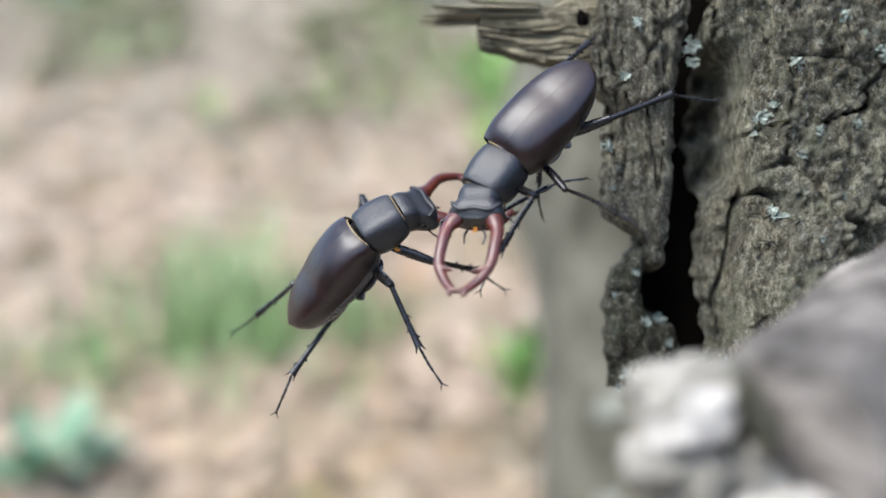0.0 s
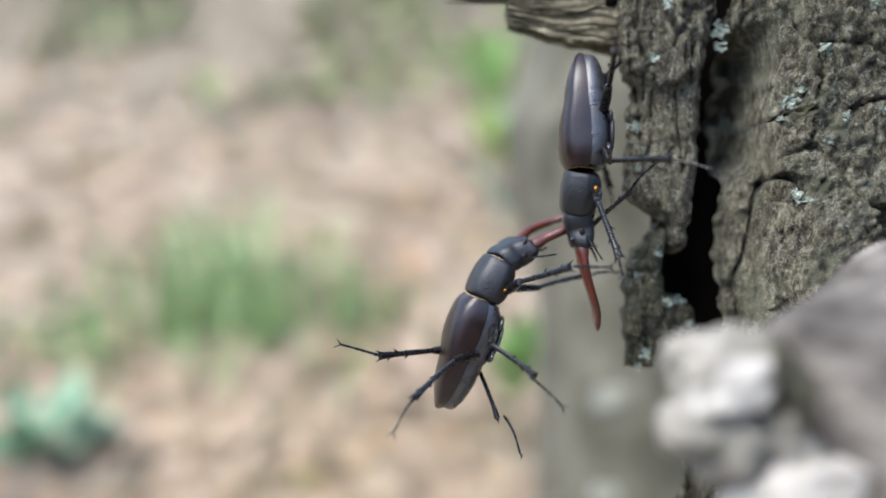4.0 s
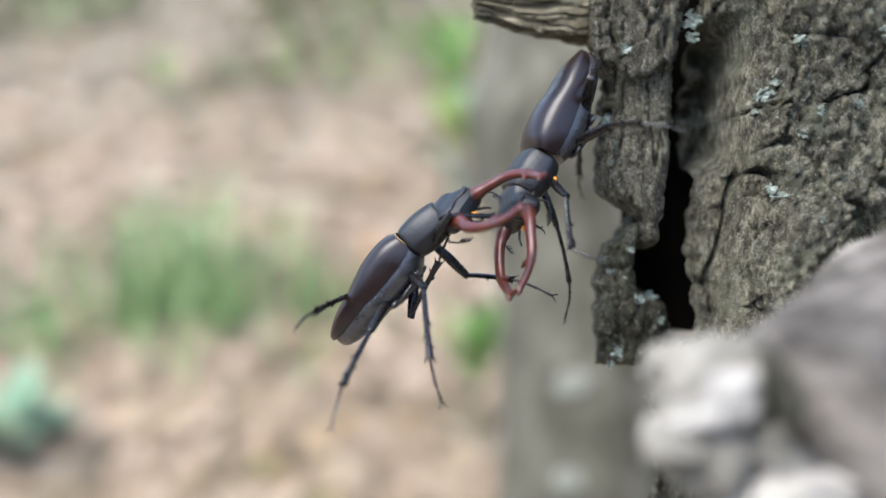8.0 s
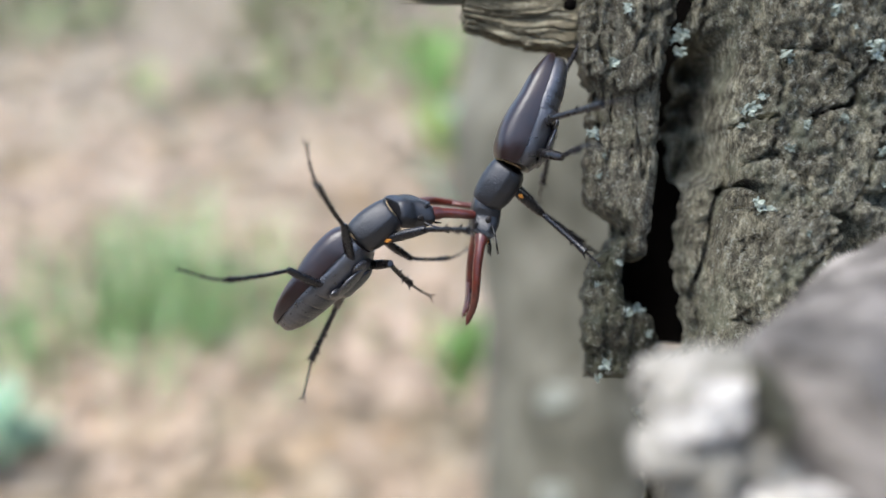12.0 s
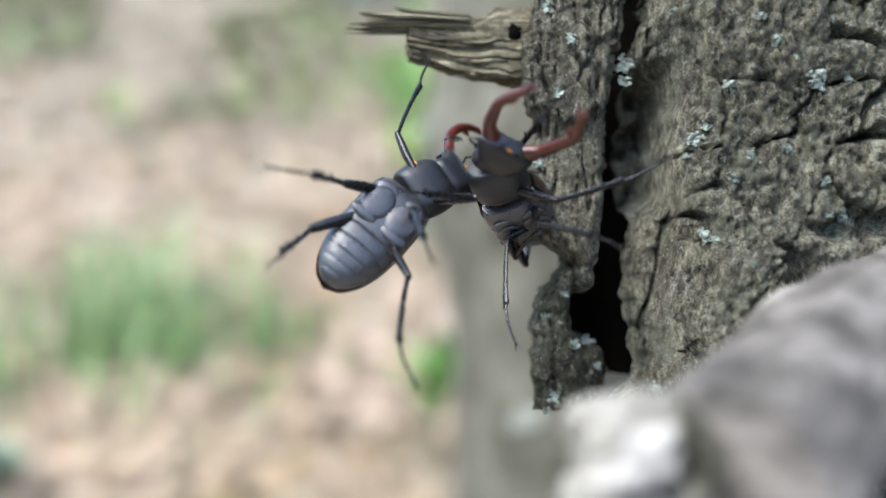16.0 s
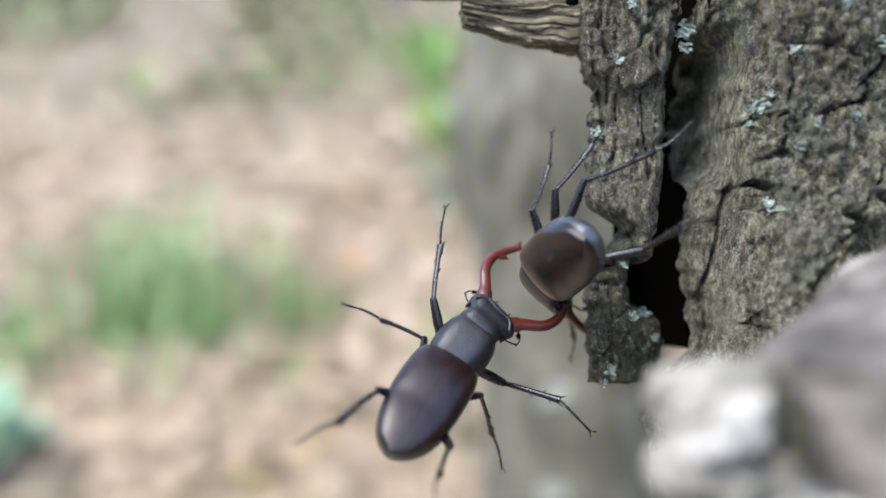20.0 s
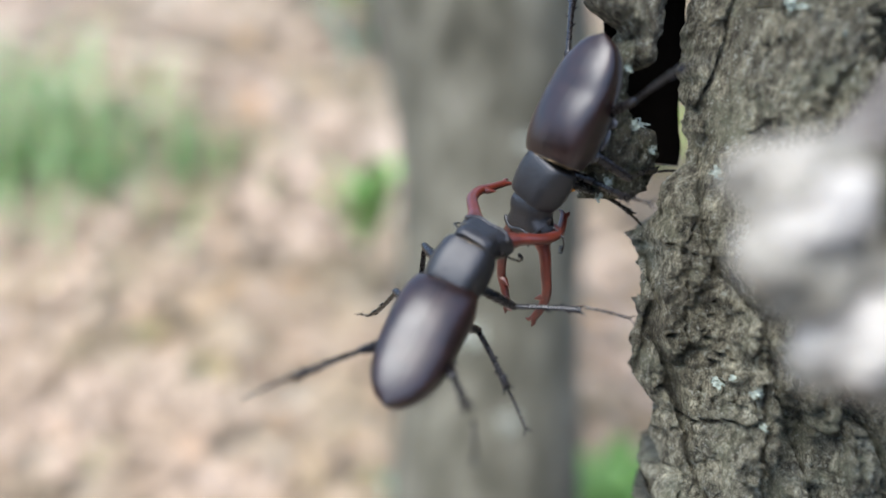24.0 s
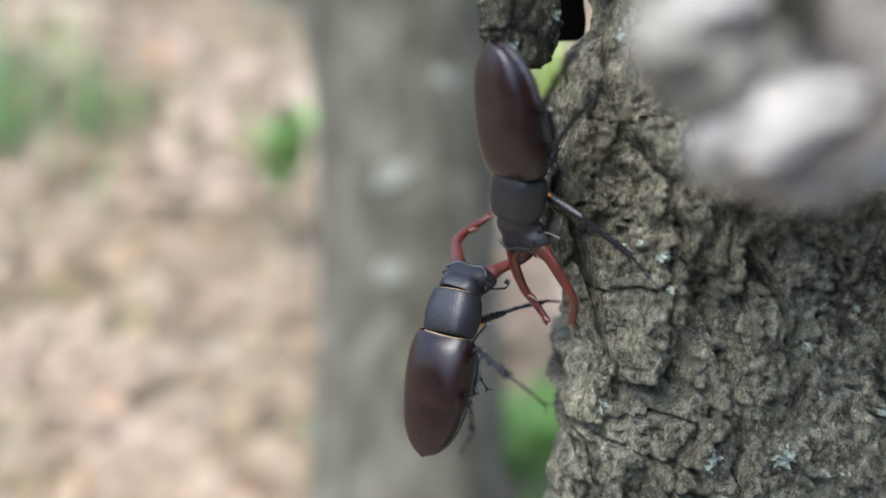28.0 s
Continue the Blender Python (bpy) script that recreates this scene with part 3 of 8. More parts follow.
def plate(name, rows, depth, mat, label, seed, fine=0.0005, thick=0.012):
    """A thick bark plate with ragged edges; rows: height, left, right, in metres."""
    hs = np.arange(rows[-1][0], rows[0][0], fine)
    h0 = [r[0] for r in rows][::-1]
    left = np.interp(hs, h0, [r[1] for r in rows][::-1]) + 0.0013 * layers(hs * 420, hs * 0, 5, seed, 0.72)
    right = np.interp(hs, h0, [r[2] for r in rows][::-1]) + 0.0009 * layers(hs * 380, hs * 0 + 5, 4, seed + 2)
    s = np.linspace(0, 1, 40)
    px = left[:, None] + (right - left)[:, None] * s[None, :]
    pu = hs[:, None] + 0 * px
    edge = np.minimum(s, 1 - s)[None, :] * (right - left)[:, None]
    end = np.minimum(hs - hs[0], hs[-1] - hs)[:, None]
    front = depth(px, pu) + 0.0035 * (1 - step(0, 0.003, edge)) + 0.004 * (1 - step(0, 0.002, end))
    back = front.mean() + thick + 0 * front
    mid = (left + right)[:, None] / 2
    bx = mid + (px - mid) * 0.9
    px2 = np.concatenate([px, bx[:, ::-1]], 1)
    pd = np.concatenate([front, back[:, ::-1]], 1)
    pu2 = np.concatenate([pu, pu[:, ::-1]], 1)
    # close both ends to a line inside the plate
    m = pd.mean(1, keepdims=True)
    for k in (0, -1):
        px2[k] = mid[k] + (px2[k] - mid[k]) * 0.95
        pd[k] = m[k] + (pd[k] - m[k]) * 0.05
    return sheet(name, to_world(px2.ravel(), pu2.ravel(), pd.ravel()), px2.shape, mat, tree, True, label)


def slab_depth(x, u):
    grain = 0.0009 * layers(x * 700 + 2 * layers(u * 40, x * 40, 2, 9), u * 60, 4, 101) + 0.0006 * layers(x * 1500, u * 300, 3, 105)
    crack = 0.0022 * (1 - step(0, 0.05, np.abs(layers(x * 260, u * 22, 3, 111))))
    scab = -0.0030 * step(0.0385, 0.0405, u + 0.004 * layers(x * 160, u * 0, 3, 117)) * step(0.0505, 0.047, x + 0.002 * layers(u * 200, x * 0, 3, 118)) * step(0.062, 0.056, u)
    border, who = cells(x * 150, u * 110, 121)
    scabs = -(0.0012 * step(0, 0.15, border) + 0.0014 * (who - 0.5)) * (0.25 + 0.75 * step(0.036, 0.042, u))
    return 0.2025 - 0.07 * (x - 0.043) + 0.10 * (u - 0.03) * (u > 0.03) * 0.3 - grain + crack + scab + scabs - 0.0012 * layers(x * 170, u * 120, 3, 131)


def chip_depth(x, u):
    border, who = cells(x * 230, u * 140, 141)
    rough = 0.0010 * step(0, 0.16, border) + 0.0016 * (who - 0.5) + 0.0016 * layers(x * 330, u * 150, 4, 143) + 0.0008 * layers(x * 1300, u * 800, 3, 147)
    ridge = -0.0025 * np.abs(layers(x * 260 - u * 90, u * 50, 2, 151))
    dent = 0.010 * step(0.0430, 0.0470, x) * step(-0.0135, -0.0085, u)
    return 0.2055 + ridge - rough + dent + 0.006 * step(0.0445, 0.0480, x) + 0.0035 * step(-0.012, -0.024, u)


plate("bark_slab", [(0.104, 0.050, 0.058), (0.100, 0.047, 0.060), (0.085, 0.047, 0.0635), (0.078, 0.0425, 0.061), (0.068, 0.037, 0.0575), (0.060, 0.0345, 0.056), (0.052, 0.033, 0.0545), (0.046, 0.0335, 0.053), (0.0415, 0.0345, 0.0525), (0.039, 0.0368, 0.052), (0.029, 0.0352, 0.0515), (0.020, 0.0350, 0.051), (0.0140, 0.0352, 0.0505), (0.0122, 0.0362, 0.0502), (0.0104, 0.0392, 0.0500), (0.0088, 0.0424, 0.0496), (0.004, 0.0440, 0.0490), (0.000, 0.0450, 0.0480)], slab_depth, SLABWOOD, "loose grey fibrous slab of bark", 201)
plate("bark_chip", [(0.009, 0.0445, 0.0480), (0.0066, 0.0438, 0.0486), (0.0043, 0.0412, 0.0478), (0.0025, 0.0402, 0.0462), (0.0011, 0.0383, 0.0452), (-0.002, 0.0376, 0.0440), (-0.006, 0.0362, 0.0436), (-0.0085, 0.0358, 0.0446), (-0.0100, 0.0355, 0.0490), (-0.0125, 0.0350, 0.0512), (-0.016, 0.0352, 0.0530), (-0.020, 0.0357, 0.0534), (-0.0240, 0.0362, 0.0526), (-0.0262, 0.0365, 0.0515), (-0.0275, 0.0368, 0.0500)], chip_depth, CHIP_CLEFT, "dark broken hanging chip of bark", 211, 0.00045, 0.010)

# near-black sheet painting the deep shade between slab and trunk
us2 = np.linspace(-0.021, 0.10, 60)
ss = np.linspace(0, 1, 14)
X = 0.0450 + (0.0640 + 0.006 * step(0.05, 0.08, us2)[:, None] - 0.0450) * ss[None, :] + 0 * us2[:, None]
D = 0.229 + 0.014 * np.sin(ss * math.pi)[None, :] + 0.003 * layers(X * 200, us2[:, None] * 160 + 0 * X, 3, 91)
sheet("gap_shade", to_world(X.ravel(), (us2[:, None] + 0 * X).ravel(), D.ravel()), X.shape, HOLLOW_SHADE, tree, False, "near-black sheet painting the shade behind the bark slab")

# bark scale that curls off the slab's upper edge
bm = bmesh.new()
rings = []
for k in range(14):
    t = k / 13
    c = at(0.0455 - 0.010 * t, 0.0735 + 0.004 * t - 0.006 * t * t, 0.204 - 0.001 * t)
    w = 0.0042 * (1 - 0.55 * t) * (1 + 0.25 * math.sin(9 * t))
    rings.append([c + UP * (math.cos(a) * w) + AHEAD * (math.sin(a) * w * 0.35) + RIGHT * 0.0006 * noise.noise(Vector((k, a * 2, 3))) for a in (2 * math.pi * j / 10 for j in range(10))])
grid_faces(bm, rings)
part("bark_scale", bm, BARK, tree, "dark curled flake of bark")


# ---- broken dead branch stub, splintered towards its tip ----
def fibre_relief(s, a):
    return 0.0007 * float(layers(np.array([s * 9.0]), np.array([a * 3.2]), 3, 301)[0]) + 0.0010 * float(layers(np.array([s * 3.0 + 9]), np.array([a * 7.0]), 3, 311, 0.7)[0]) + 0.0011 * float(layers(np.array([s * 2.2 + 4]), np.array([a * 16.0]), 2, 317, 0.7)[0])


stub = new("dead_branch")
tagged(stub, "weathered splintered dead branch stub on the oak", "branch")
STUB_X = [0.0075, 0.0155, 0.0240, 0.0320, 0.0440]
STUB_TOP = [0.0655, 0.0640, 0.0648, 0.0668, 0.0685]
STUB_LOW = [0.0556, 0.0536, 0.0518, 0.0504, 0.0492]
bm = bmesh.new()
rings = []
for k in range(60):
    t = k / 59
    x = 0.044 - 0.0365 * t
    top, low = float(np.interp(x, STUB_X, STUB_TOP)), float(np.interp(x, STUB_X, STUB_LOW))
    if x > 0.0165:
        low -= 0.0007
    top += 0.0012 * math.exp(-(((x - 0.0285) / 0.0022) ** 2))
    mid, rad = (top + low) / 2, (top - low) / 2
    ring = []
    for j in range(120):
        a = 2 * math.pi * j / 120
        c, q = math.cos(a), math.sin(a)
        r = 1 + (fibre_relief(t, a) + 0.0006 * noise.noise(Vector((t * 30, a * 9, 2)))) / rad
        r *= min(1.22, max(abs(c), abs(q)) ** -0.6)
        jag = 0.0016 * noise.noise(Vector((a * 4, 7.7, 0))) * max(0.0, (t - 0.8) / 0.2)
        ring.append(at(x + jag, mid + q * r * rad, 0.2170 - c * r * rad * 0.72))
    rings.append(ring)
grid_faces(bm, rings)
part("stub_wood", bm, DEADWOOD, stub)
# the longest fibres stand out past the broken end in two bundles
for k in range(16):
    bm = bmesh.new()
    upper = k >= 10
    u0 = 0.0614 + 0.0026 * (k % 10) / 9 if not upper else 0.0640 + 0.0016 * (k - 10) / 5
    reach = (0.0155, 0.0150, 0.0145, 0.0128, 0.0150, 0.0110, 0.0140, 0.0090, 0.0120, 0.0070)[k] if not upper else (0.0105, 0.0118, 0.0112, 0.0090, 0.0060, 0.0035)[k - 10]
    d0 = 0.2120 + 0.0045 * random.random()
    lift = 0.0008 if upper else -0.0002
    pts = [at(0.022, u0 - 0.0008, d0), at(0.009, u0, d0), at(0.0080 - reach * 0.55, u0 + lift * 0.5 + 0.0004 * (random.random() - 0.5), d0), at(0.0080 - reach, u0 + lift + 0.0006 * (random.random() - 0.5), d0)]
    tube(bm, pts, [0.0008, 0.00075, 0.0006, 0.0003], 6, 0.8)
    part("splinter", bm, DEADWOOD, stub)
# knot hole where the stub leaves the bark, a near-black lump for its shade
bm = bmesh.new()
bmesh.ops.create_icosphere(bm, subdivisions=3, radius=0.0022)
for v in bm.verts:
    v.co = at(0.0322 + v.co.x * 0.8, 0.0606 + v.co.z * 1.1, 0.2114 + v.co.y * 0.6 + 0.0005 * noise.noise(v.co * 900))
part("knot_hole", bm, HOLLOW_SHADE, stub, "dark hole at the foot of the stub, its shade painted near-black")

# ---- thick broken branch that juts from the trunk ----
limb = new("broken_branch")
tagged(limb, "thick grey broken branch with bleached torn end", "branch")
bm = bmesh.new()
axis = curve_points([(0.0470, -0.0265, 0.1200), (0.0600, -0.0200, 0.1330), (0.0800, -0.0110, 0.1520), (0.1020, -0.0060, 0.1740), (0.1220, -0.0010, 0.1960)], 8)
rings = []
for k, c in enumerate(axis):
    t = k / (len(axis) - 1)
    rad = 0.0150 - 0.0004 * t
    fwd = Vector((0.72, -0.02, 0.69)).normalized()
    s1 = Vector((0.69, 0, -0.72)).normalized()
    s2 = s1.cross(fwd).normalized()
    ring = []
    for j in range(40):
        a = 2 * math.pi * j / 40
        r = rad * (1 + 0.10 * noise.noise(Vector((math.cos(a) * 2, math.sin(a) * 2, t * 5))) + 0.11 * noise.noise(Vector((math.cos(a) * 5, math.sin(a) * 5, t * 1.5))))
        q = c + s1 * (math.cos(a) * r) + s2 * (math.sin(a) * r)
        ring.append(at(*q))
    rings.append(ring)
grid_faces(bm, rings)
part("branch_bark", bm, GREYBARK, limb, "grey weathered branch bark")
# the narrow dark lump (kind 2) stands in for the cleft's shade
for x, u, d, r, sx, core in ((0.0355, -0.0175, 0.1240, 0.0062, 1.3, 0), (0.0305, -0.0250, 0.1190, 0.0046, 1.0, 0), (0.0360, -0.0285, 0.1210, 0.0052, 1.1, 0), (0.0450, -0.0275, 0.1240, 0.0062, 1.1, 0), (0.0520, -0.0300, 0.1260, 0.0065, 1.2, 0), (0.0410, -0.0375, 0.1220, 0.0050, 1.2, 0), (0.0500, -0.0400, 0.1250, 0.0055, 1.4, 0), (0.0345, -0.0200, 0.1180, 0.0045, 1.3, 1), (0.0455, -0.0335, 0.1195, 0.0058, 1.7, 1), (0.0435, -0.0185, 0.1165, 0.0042, 0.55, 2), (0.0540, -0.0340, 0.1270, 0.0072, 1.5, 0), (0.0590, -0.0385, 0.1265, 0.0066, 1.6, 1)):
    bm = bmesh.new()
    bmesh.ops.create_icosphere(bm, subdivisions=4, radius=r)
    for v in bm.verts:
        q = v.co * (1 + 0.34 * noise.noise(v.co * 170 + Vector((x, u, d)) * 900) + 0.28 * noise.noise(v.co * 420 + Vector((u, x, d)) * 900) + 0.12 * noise.noise(v.co * 1100 + Vector((u, x, d)) * 900))
        v.co = at(x + q.x * sx, u + q.z * 0.85 + q.x * (0.0, 0.4, -1.1)[core], d + q.y * 1.1)
    part("break_lump", bm, (PALEWOOD, COREWOOD, CHIP_CLEFT)[core], limb, ("grey torn wood of the break", "bleached white heartwood of the break", "dark lump painting the shade of the cleft in the broken branch")[core])


# ---- lichen on the bark ----
def lichen(x, u, r, surface, parent, seed, mat=LICHEN):
    bm = bmesh.new()
    k = 25
    line = np.linspace(-1, 1, k)
    gx, gy = np.meshgrid(line, line, indexing="ij")
    turn = np.arctan2(gy, gx)
    lim = 0.76 + 0.5 * layers(np.cos(turn) * 1.6 + seed * 3.1, np.sin(turn) * 1.6, 2, 5) + 0.55 * layers(gx * 3.2 + seed, gy * 3.2, 3, 6, 0.7)
    dep = surface(x + gx * r, u + gy * r)
    if mat is LICHEN and np.percentile(dep, 90) - np.percentile(dep, 10) > 0.0075:
        bm.free()
        return
    dep = np.minimum(dep, np.median(dep) + 0.0004) - 0.0006 - 0.0006 * layers(gx * 5, gy * 5 + seed, 2, 9)
    vs = {}
    for i in range(k):
        for j in range(k):
            if math.hypot(gx[i, j], gy[i, j]) < lim[i, j]:
                vs[i, j] = bm.verts.new(at(x + gx[i, j] * r, u + gy[i, j] * r, float(dep[i, j])))
    for (i, j), v in vs.items():
        if all(q in vs for q in ((i + 1, j), (i, j + 1), (i + 1, j + 1))):
            bm.faces.new((v, vs[i + 1, j], vs[i + 1, j + 1], vs[i, j + 1]))
    for v in [v for v in bm.verts if not v.link_faces]:
        bm.verts.remove(v)
    part("lichen", bm, mat, parent, "pale blue-green lichen patch")


for n, (x, u, r) in enumerate(((0.0668, 0.0110, 0.0030), (0.0700, 0.0118, 0.0022), (0.0655, 0.0155, 0.0010), (0.0560, 0.0515, 0.0026), (0.0566, 0.0480, 0.0018), (0.0680, 0.0330, 0.0024), (0.0702, 0.0352, 0.0015), (0.0930, 0.0450, 0.0034), (0.1000, 0.0450, 0.0014), (0.0625, -0.0240, 0.0028), (0.0615, -0.0210, 0.0018), (0.0680, -0.0650, 0.0022), (0.0720, -0.0575, 0.0020), (0.0930, -0.1090, 0.0036), (0.0790, -0.1090, 0.0030), (0.0980, -0.0470, 0.0040), (0.1165, -0.1000, 0.0016), (0.0750, 0.0240, 0.0012), (0.0770, 0.0060, 0.0010), (0.0640, 0.0260, 0.0012), (0.0880, 0.0620, 0.0018), (0.0740, 0.0720, 0.0016), (0.1170, 0.0660, 0.0020), (0.0560, -0.0690, 0.0016), (0.0600, -0.1000, 0.0018), (0.1080, 0.0250, 0.0018))):
    lichen(x, u, r, trunk_surface, tree, n)
spots = random.Random(12)
for n in range(46):
    lichen(0.062 + 0.066 * spots.random(), -0.125 + 0.225 * spots.random(), 0.0008 + 0.0014 * spots.random() ** 2, trunk_surface, tree, n + 120)
for n, (x, u, r) in enumerate(((0.0362, 0.0285, 0.0018), (0.0372, 0.0190, 0.0010), (0.0385, 0.0235, 0.0008), (0.0430, 0.0560, 0.0018), (0.0380, 0.0640, 0.0020), (0.0405, 0.0670, 0.0016), (0.0400, 0.0440, 0.0014), (0.0470, 0.0700, 0.0016))):
    lichen(x, u, r, slab_depth, tree, n + 40)
for n, (x, u, r) in enumerate(((0.0440, -0.0115, 0.0016), (0.0490, -0.0110, 0.0017), (0.0400, -0.0235, 0.0018), (0.0370, -0.0050, 0.0012), (0.0420, 0.0000, 0.0012), (0.0505, -0.0165, 0.0013), (0.0385, -0.0265, 0.0014))):
    lichen(x, u, r, chip_depth, tree, n + 60)

# ---- the far tree ----
far = new("far_tree")
tagged(far, "smooth grey-green young trunk with pale lichen spots", "tree")
fr = [(-1.0, 0.118, 0.090), (-0.40, 0.122, 0.087), (-0.33, 0.126, 0.084), (-0.24, 0.128, 0.081), (-0.145, 0.129, 0.079), (-0.06, 0.131, 0.080), (-0.02, 0.130, 0.083), (0.02, 0.126, 0.087), (0.053, 0.120, 0.091), (0.078, 0.117, 0.094), (0.12, 0.116, 0.095), (0.16, 0.120, 0.090), (0.22, 0.125, 0.083), (0.6, 0.128, 0.080), (1.6, 0.14, 0.07)]
bm = bmesh.new()
rings = []
for k in range(200):
    u = -1.0 + 2.6 * k / 199
    cx, r = np.interp(u, [q[0] for q in fr], [q[1] for q in fr]), np.interp(u, [q[0] for q in fr], [q[2] for q in fr])
    rings.append([at(cx + math.cos(a) * r * (1 + 0.05 * noise.noise(Vector((math.cos(a) * 2, math.sin(a) * 2, u * 9)))), u, 0.80 - math.sin(a) * r + 0.05 * u) for a in (2 * math.pi * j / 48 for j in range(48))])
grid_faces(bm, rings)
part("trunk", bm, FARBARK, far, "smooth grey-green bark")
for n, (x, u, r) in enumerate(((0.099, -0.104, 0.016), (0.098, -0.180, 0.015), (0.130, -0.250, 0.012), (0.145, -0.03, 0.012))):
    lichen(x, u, r, lambda p, q: 0.798 + 0.05 * q - np.sqrt(np.maximum(0.001, 0.081**2 - (p - 0.128) ** 2)), far, n + 80, FARLICHEN)


# ---- ground: a leaf-strewn bank that rises behind the trees ----
def ground_height(x, y):
    return max(0.0, y - 0.2) * 0.36 if y < 9 else 8.8 * 0.36 + (y - 9) * 0.02


gm, gn, gl, gb = material("forest_soil", 0.95)
gl.new(ramp(gn, gl, noise_node(gn, gl, 9, 8, 0.7), [(0.3, (0.19, 0.16, 0.122)), (0.5, (0.29, 0.25, 0.20)), (0.7, (0.36, 0.315, 0.26))]), gb.inputs["Base Color"])
xs = [-400, -60, -12, -6] + [-4 + 0.1 * k for k in range(81)] + [6, 12, 60, 400]
ys = [-400, -60, -10, -3] + [-1 + 0.1 * k for k in range(101)] + [12, 20, 60, 900]
bm = bmesh.new()
grid_faces(bm, [[Vector((x, y, ground_height(x, y) + 0.012 * noise.noise(Vector((x * 3, y * 3, 0))))) for x in xs] for y in ys], closed=False)
tagged(part("ground", bm, gm), "rising forest floor under dry brown leaves", "ground", kind="structure")

# unseen dark wall added behind the film-maker's back to dim reflections, closing the place
fm, fn, fl, fb = material("reflection_dimmer", 0.8)
fl.new(ramp(fn, fl, noise_node(fn, fl, 3, 10, 0.75), [(0.35, (0.012, 0.018, 0.008)), (0.5, (0.035, 0.055, 0.022)), (0.7, (0.075, 0.10, 0.045))]), fb.inputs["Base Color"])
bm = bmesh.new()
rings = []
for k in range(25):
    h = k / 24
    ring = []
    for j in range(97):
        a = radians(170 + 200 * j / 96)
        r = 5.0 + 0.5 * noise.noise(Vector((math.cos(a) * 5, math.sin(a) * 5, h * 6))) + 0.25 * noise.noise(Vector((math.cos(a) * 17, math.sin(a) * 17, h * 19))) - 0.8 * h
        top = 2.1 + 0.6 * noise.noise(Vector((math.cos(a) * 6, math.sin(a) * 6, 3)))
        ring.append(Vector((math.cos(a) * r, math.sin(a) * r, -0.1 + top * h)))
    rings.append(ring)
grid_faces(bm, rings, closed=False)
tagged(part("backdrop", bm, fm), "unseen dark green wall added behind the camera to dim reflections", "backdrop", kind="structure")

lm, ln, ll, lb = material("dry_leaf", 0.75)
info = ln.new("ShaderNodeNewGeometry")
shade = ramp(ln, ll, info.outputs["Random Per Island"], [(0.0, (0.180, 0.140, 0.108)), (0.3, (0.262, 0.210, 0.168)), (0.6, (0.366, 0.297, 0.248)), (0.88, (0.455, 0.378, 0.325)), (0.96, (0.32, 0.215, 0.14)), (1.0, (0.20, 0.225, 0.12))])
patch = ramp(ln, ll, noise_node(ln, ll, 5, 5, 0.6), [(0.38, (0.62, 0.61, 0.48)), (0.50, (0.92, 0.88, 0.81)), (0.60, (1.08, 1.04, 1.0))])
ll.new(mix(ln, ll, 1.0, shade, patch, "MULTIPLY"), lb.inputs["Base Color"])


def leaf_outline(length, width):
    return [(0, 0), (width * 0.42, length * 0.3), (width * 0.5, length * 0.55), (width * 0.25, length * 0.85), (0, length), (-width * 0.25, length * 0.85), (-width * 0.5, length * 0.55), (-width * 0.42, length * 0.3)]


def add_leaf(verts, faces, m, length, width, fold):
    b = len(verts)
    for x, y in leaf_outline(length, width):
        verts.append(tuple(m @ Vector((x, y, abs(x) * fold + 0.15 * y * y / length))))
    verts.append(tuple(m @ Vector((0, length * 0.5, -0.02 * length))))
    for k in range(8):
        faces.append((b + k, b + (k + 1) % 8, b + 8))


def leaf_mesh(name, verts, faces, mat):
    me = bpy.data.meshes.new(name)
    me.from_pydata(verts, [], faces)
    me.materials.append(mat)
    return new(name, me)


# the far bank's dimness is painted in as a darker leaf colour
dim_m, dim_n, dim_l, dim_b = material("dimmed_dry_leaf", 0.8)
info = dim_n.new("ShaderNodeNewGeometry")
dim_l.new(ramp(dim_n, dim_l, info.outputs["Random Per Island"], [(0.0, (0.13, 0.108, 0.080)), (0.4, (0.185, 0.156, 0.122)), (0.8, (0.245, 0.21, 0.17)), (1.0, (0.15, 0.17, 0.095))]), dim_b.inputs["Base Color"])


def scatter_leaf(verts, faces, rnd, x, y, tilt, smallest):
    m = Matrix.Translation((x, y, ground_height(x, y) + 0.004 + 0.007 * rnd.random())) @ Euler((tilt + (rnd.random() - 0.5) * 0.42, (rnd.random() - 0.5) * 0.42, 0)).to_matrix().to_4x4() @ Euler((0, 0, rnd.random() * 6.3)).to_matrix().to_4x4()
    size = smallest + 0.035 * rnd.random()
    add_leaf(verts, faces, m, size, size * (0.5 + 0.3 * rnd.random()), 0.35 * (rnd.random() - 0.3))


paler, dimmed = ([], []), ([], [])
rnd = random.Random(4)
for k in range(22000):
    y = 0.5 + 5.0 * rnd.random() ** 1.5
    x = (rnd.random() - 0.5) * (1.6 + 1.6 * y)
    # old only picks the dimmer-painted colour, more often up the bank
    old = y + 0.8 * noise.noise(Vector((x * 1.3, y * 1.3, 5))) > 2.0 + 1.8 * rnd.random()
    scatter_leaf(*(dimmed if old else paler), rnd, x, y, radians(20), 0.034)
for k in range(15000):
    x, y = -5.0 + 10.0 * rnd.random(), -4.5 + 11.0 * rnd.random()
    scatter_leaf(*(dimmed if y > 3.0 else paler), rnd, x, y, radians(20) if y > 0.2 else 0.0, 0.05)
tagged(leaf_mesh("leaf_litter", *paler, lm), "thick layer of dry pale brown leaves", "leaf litter", kind="stuff")
tagged(leaf_mesh("dimmed_leaf_litter", *dimmed, dim_m), "dry brown leaves higher on the bank, painted darker for dimmer far ground", "leaf litter", kind="stuff")


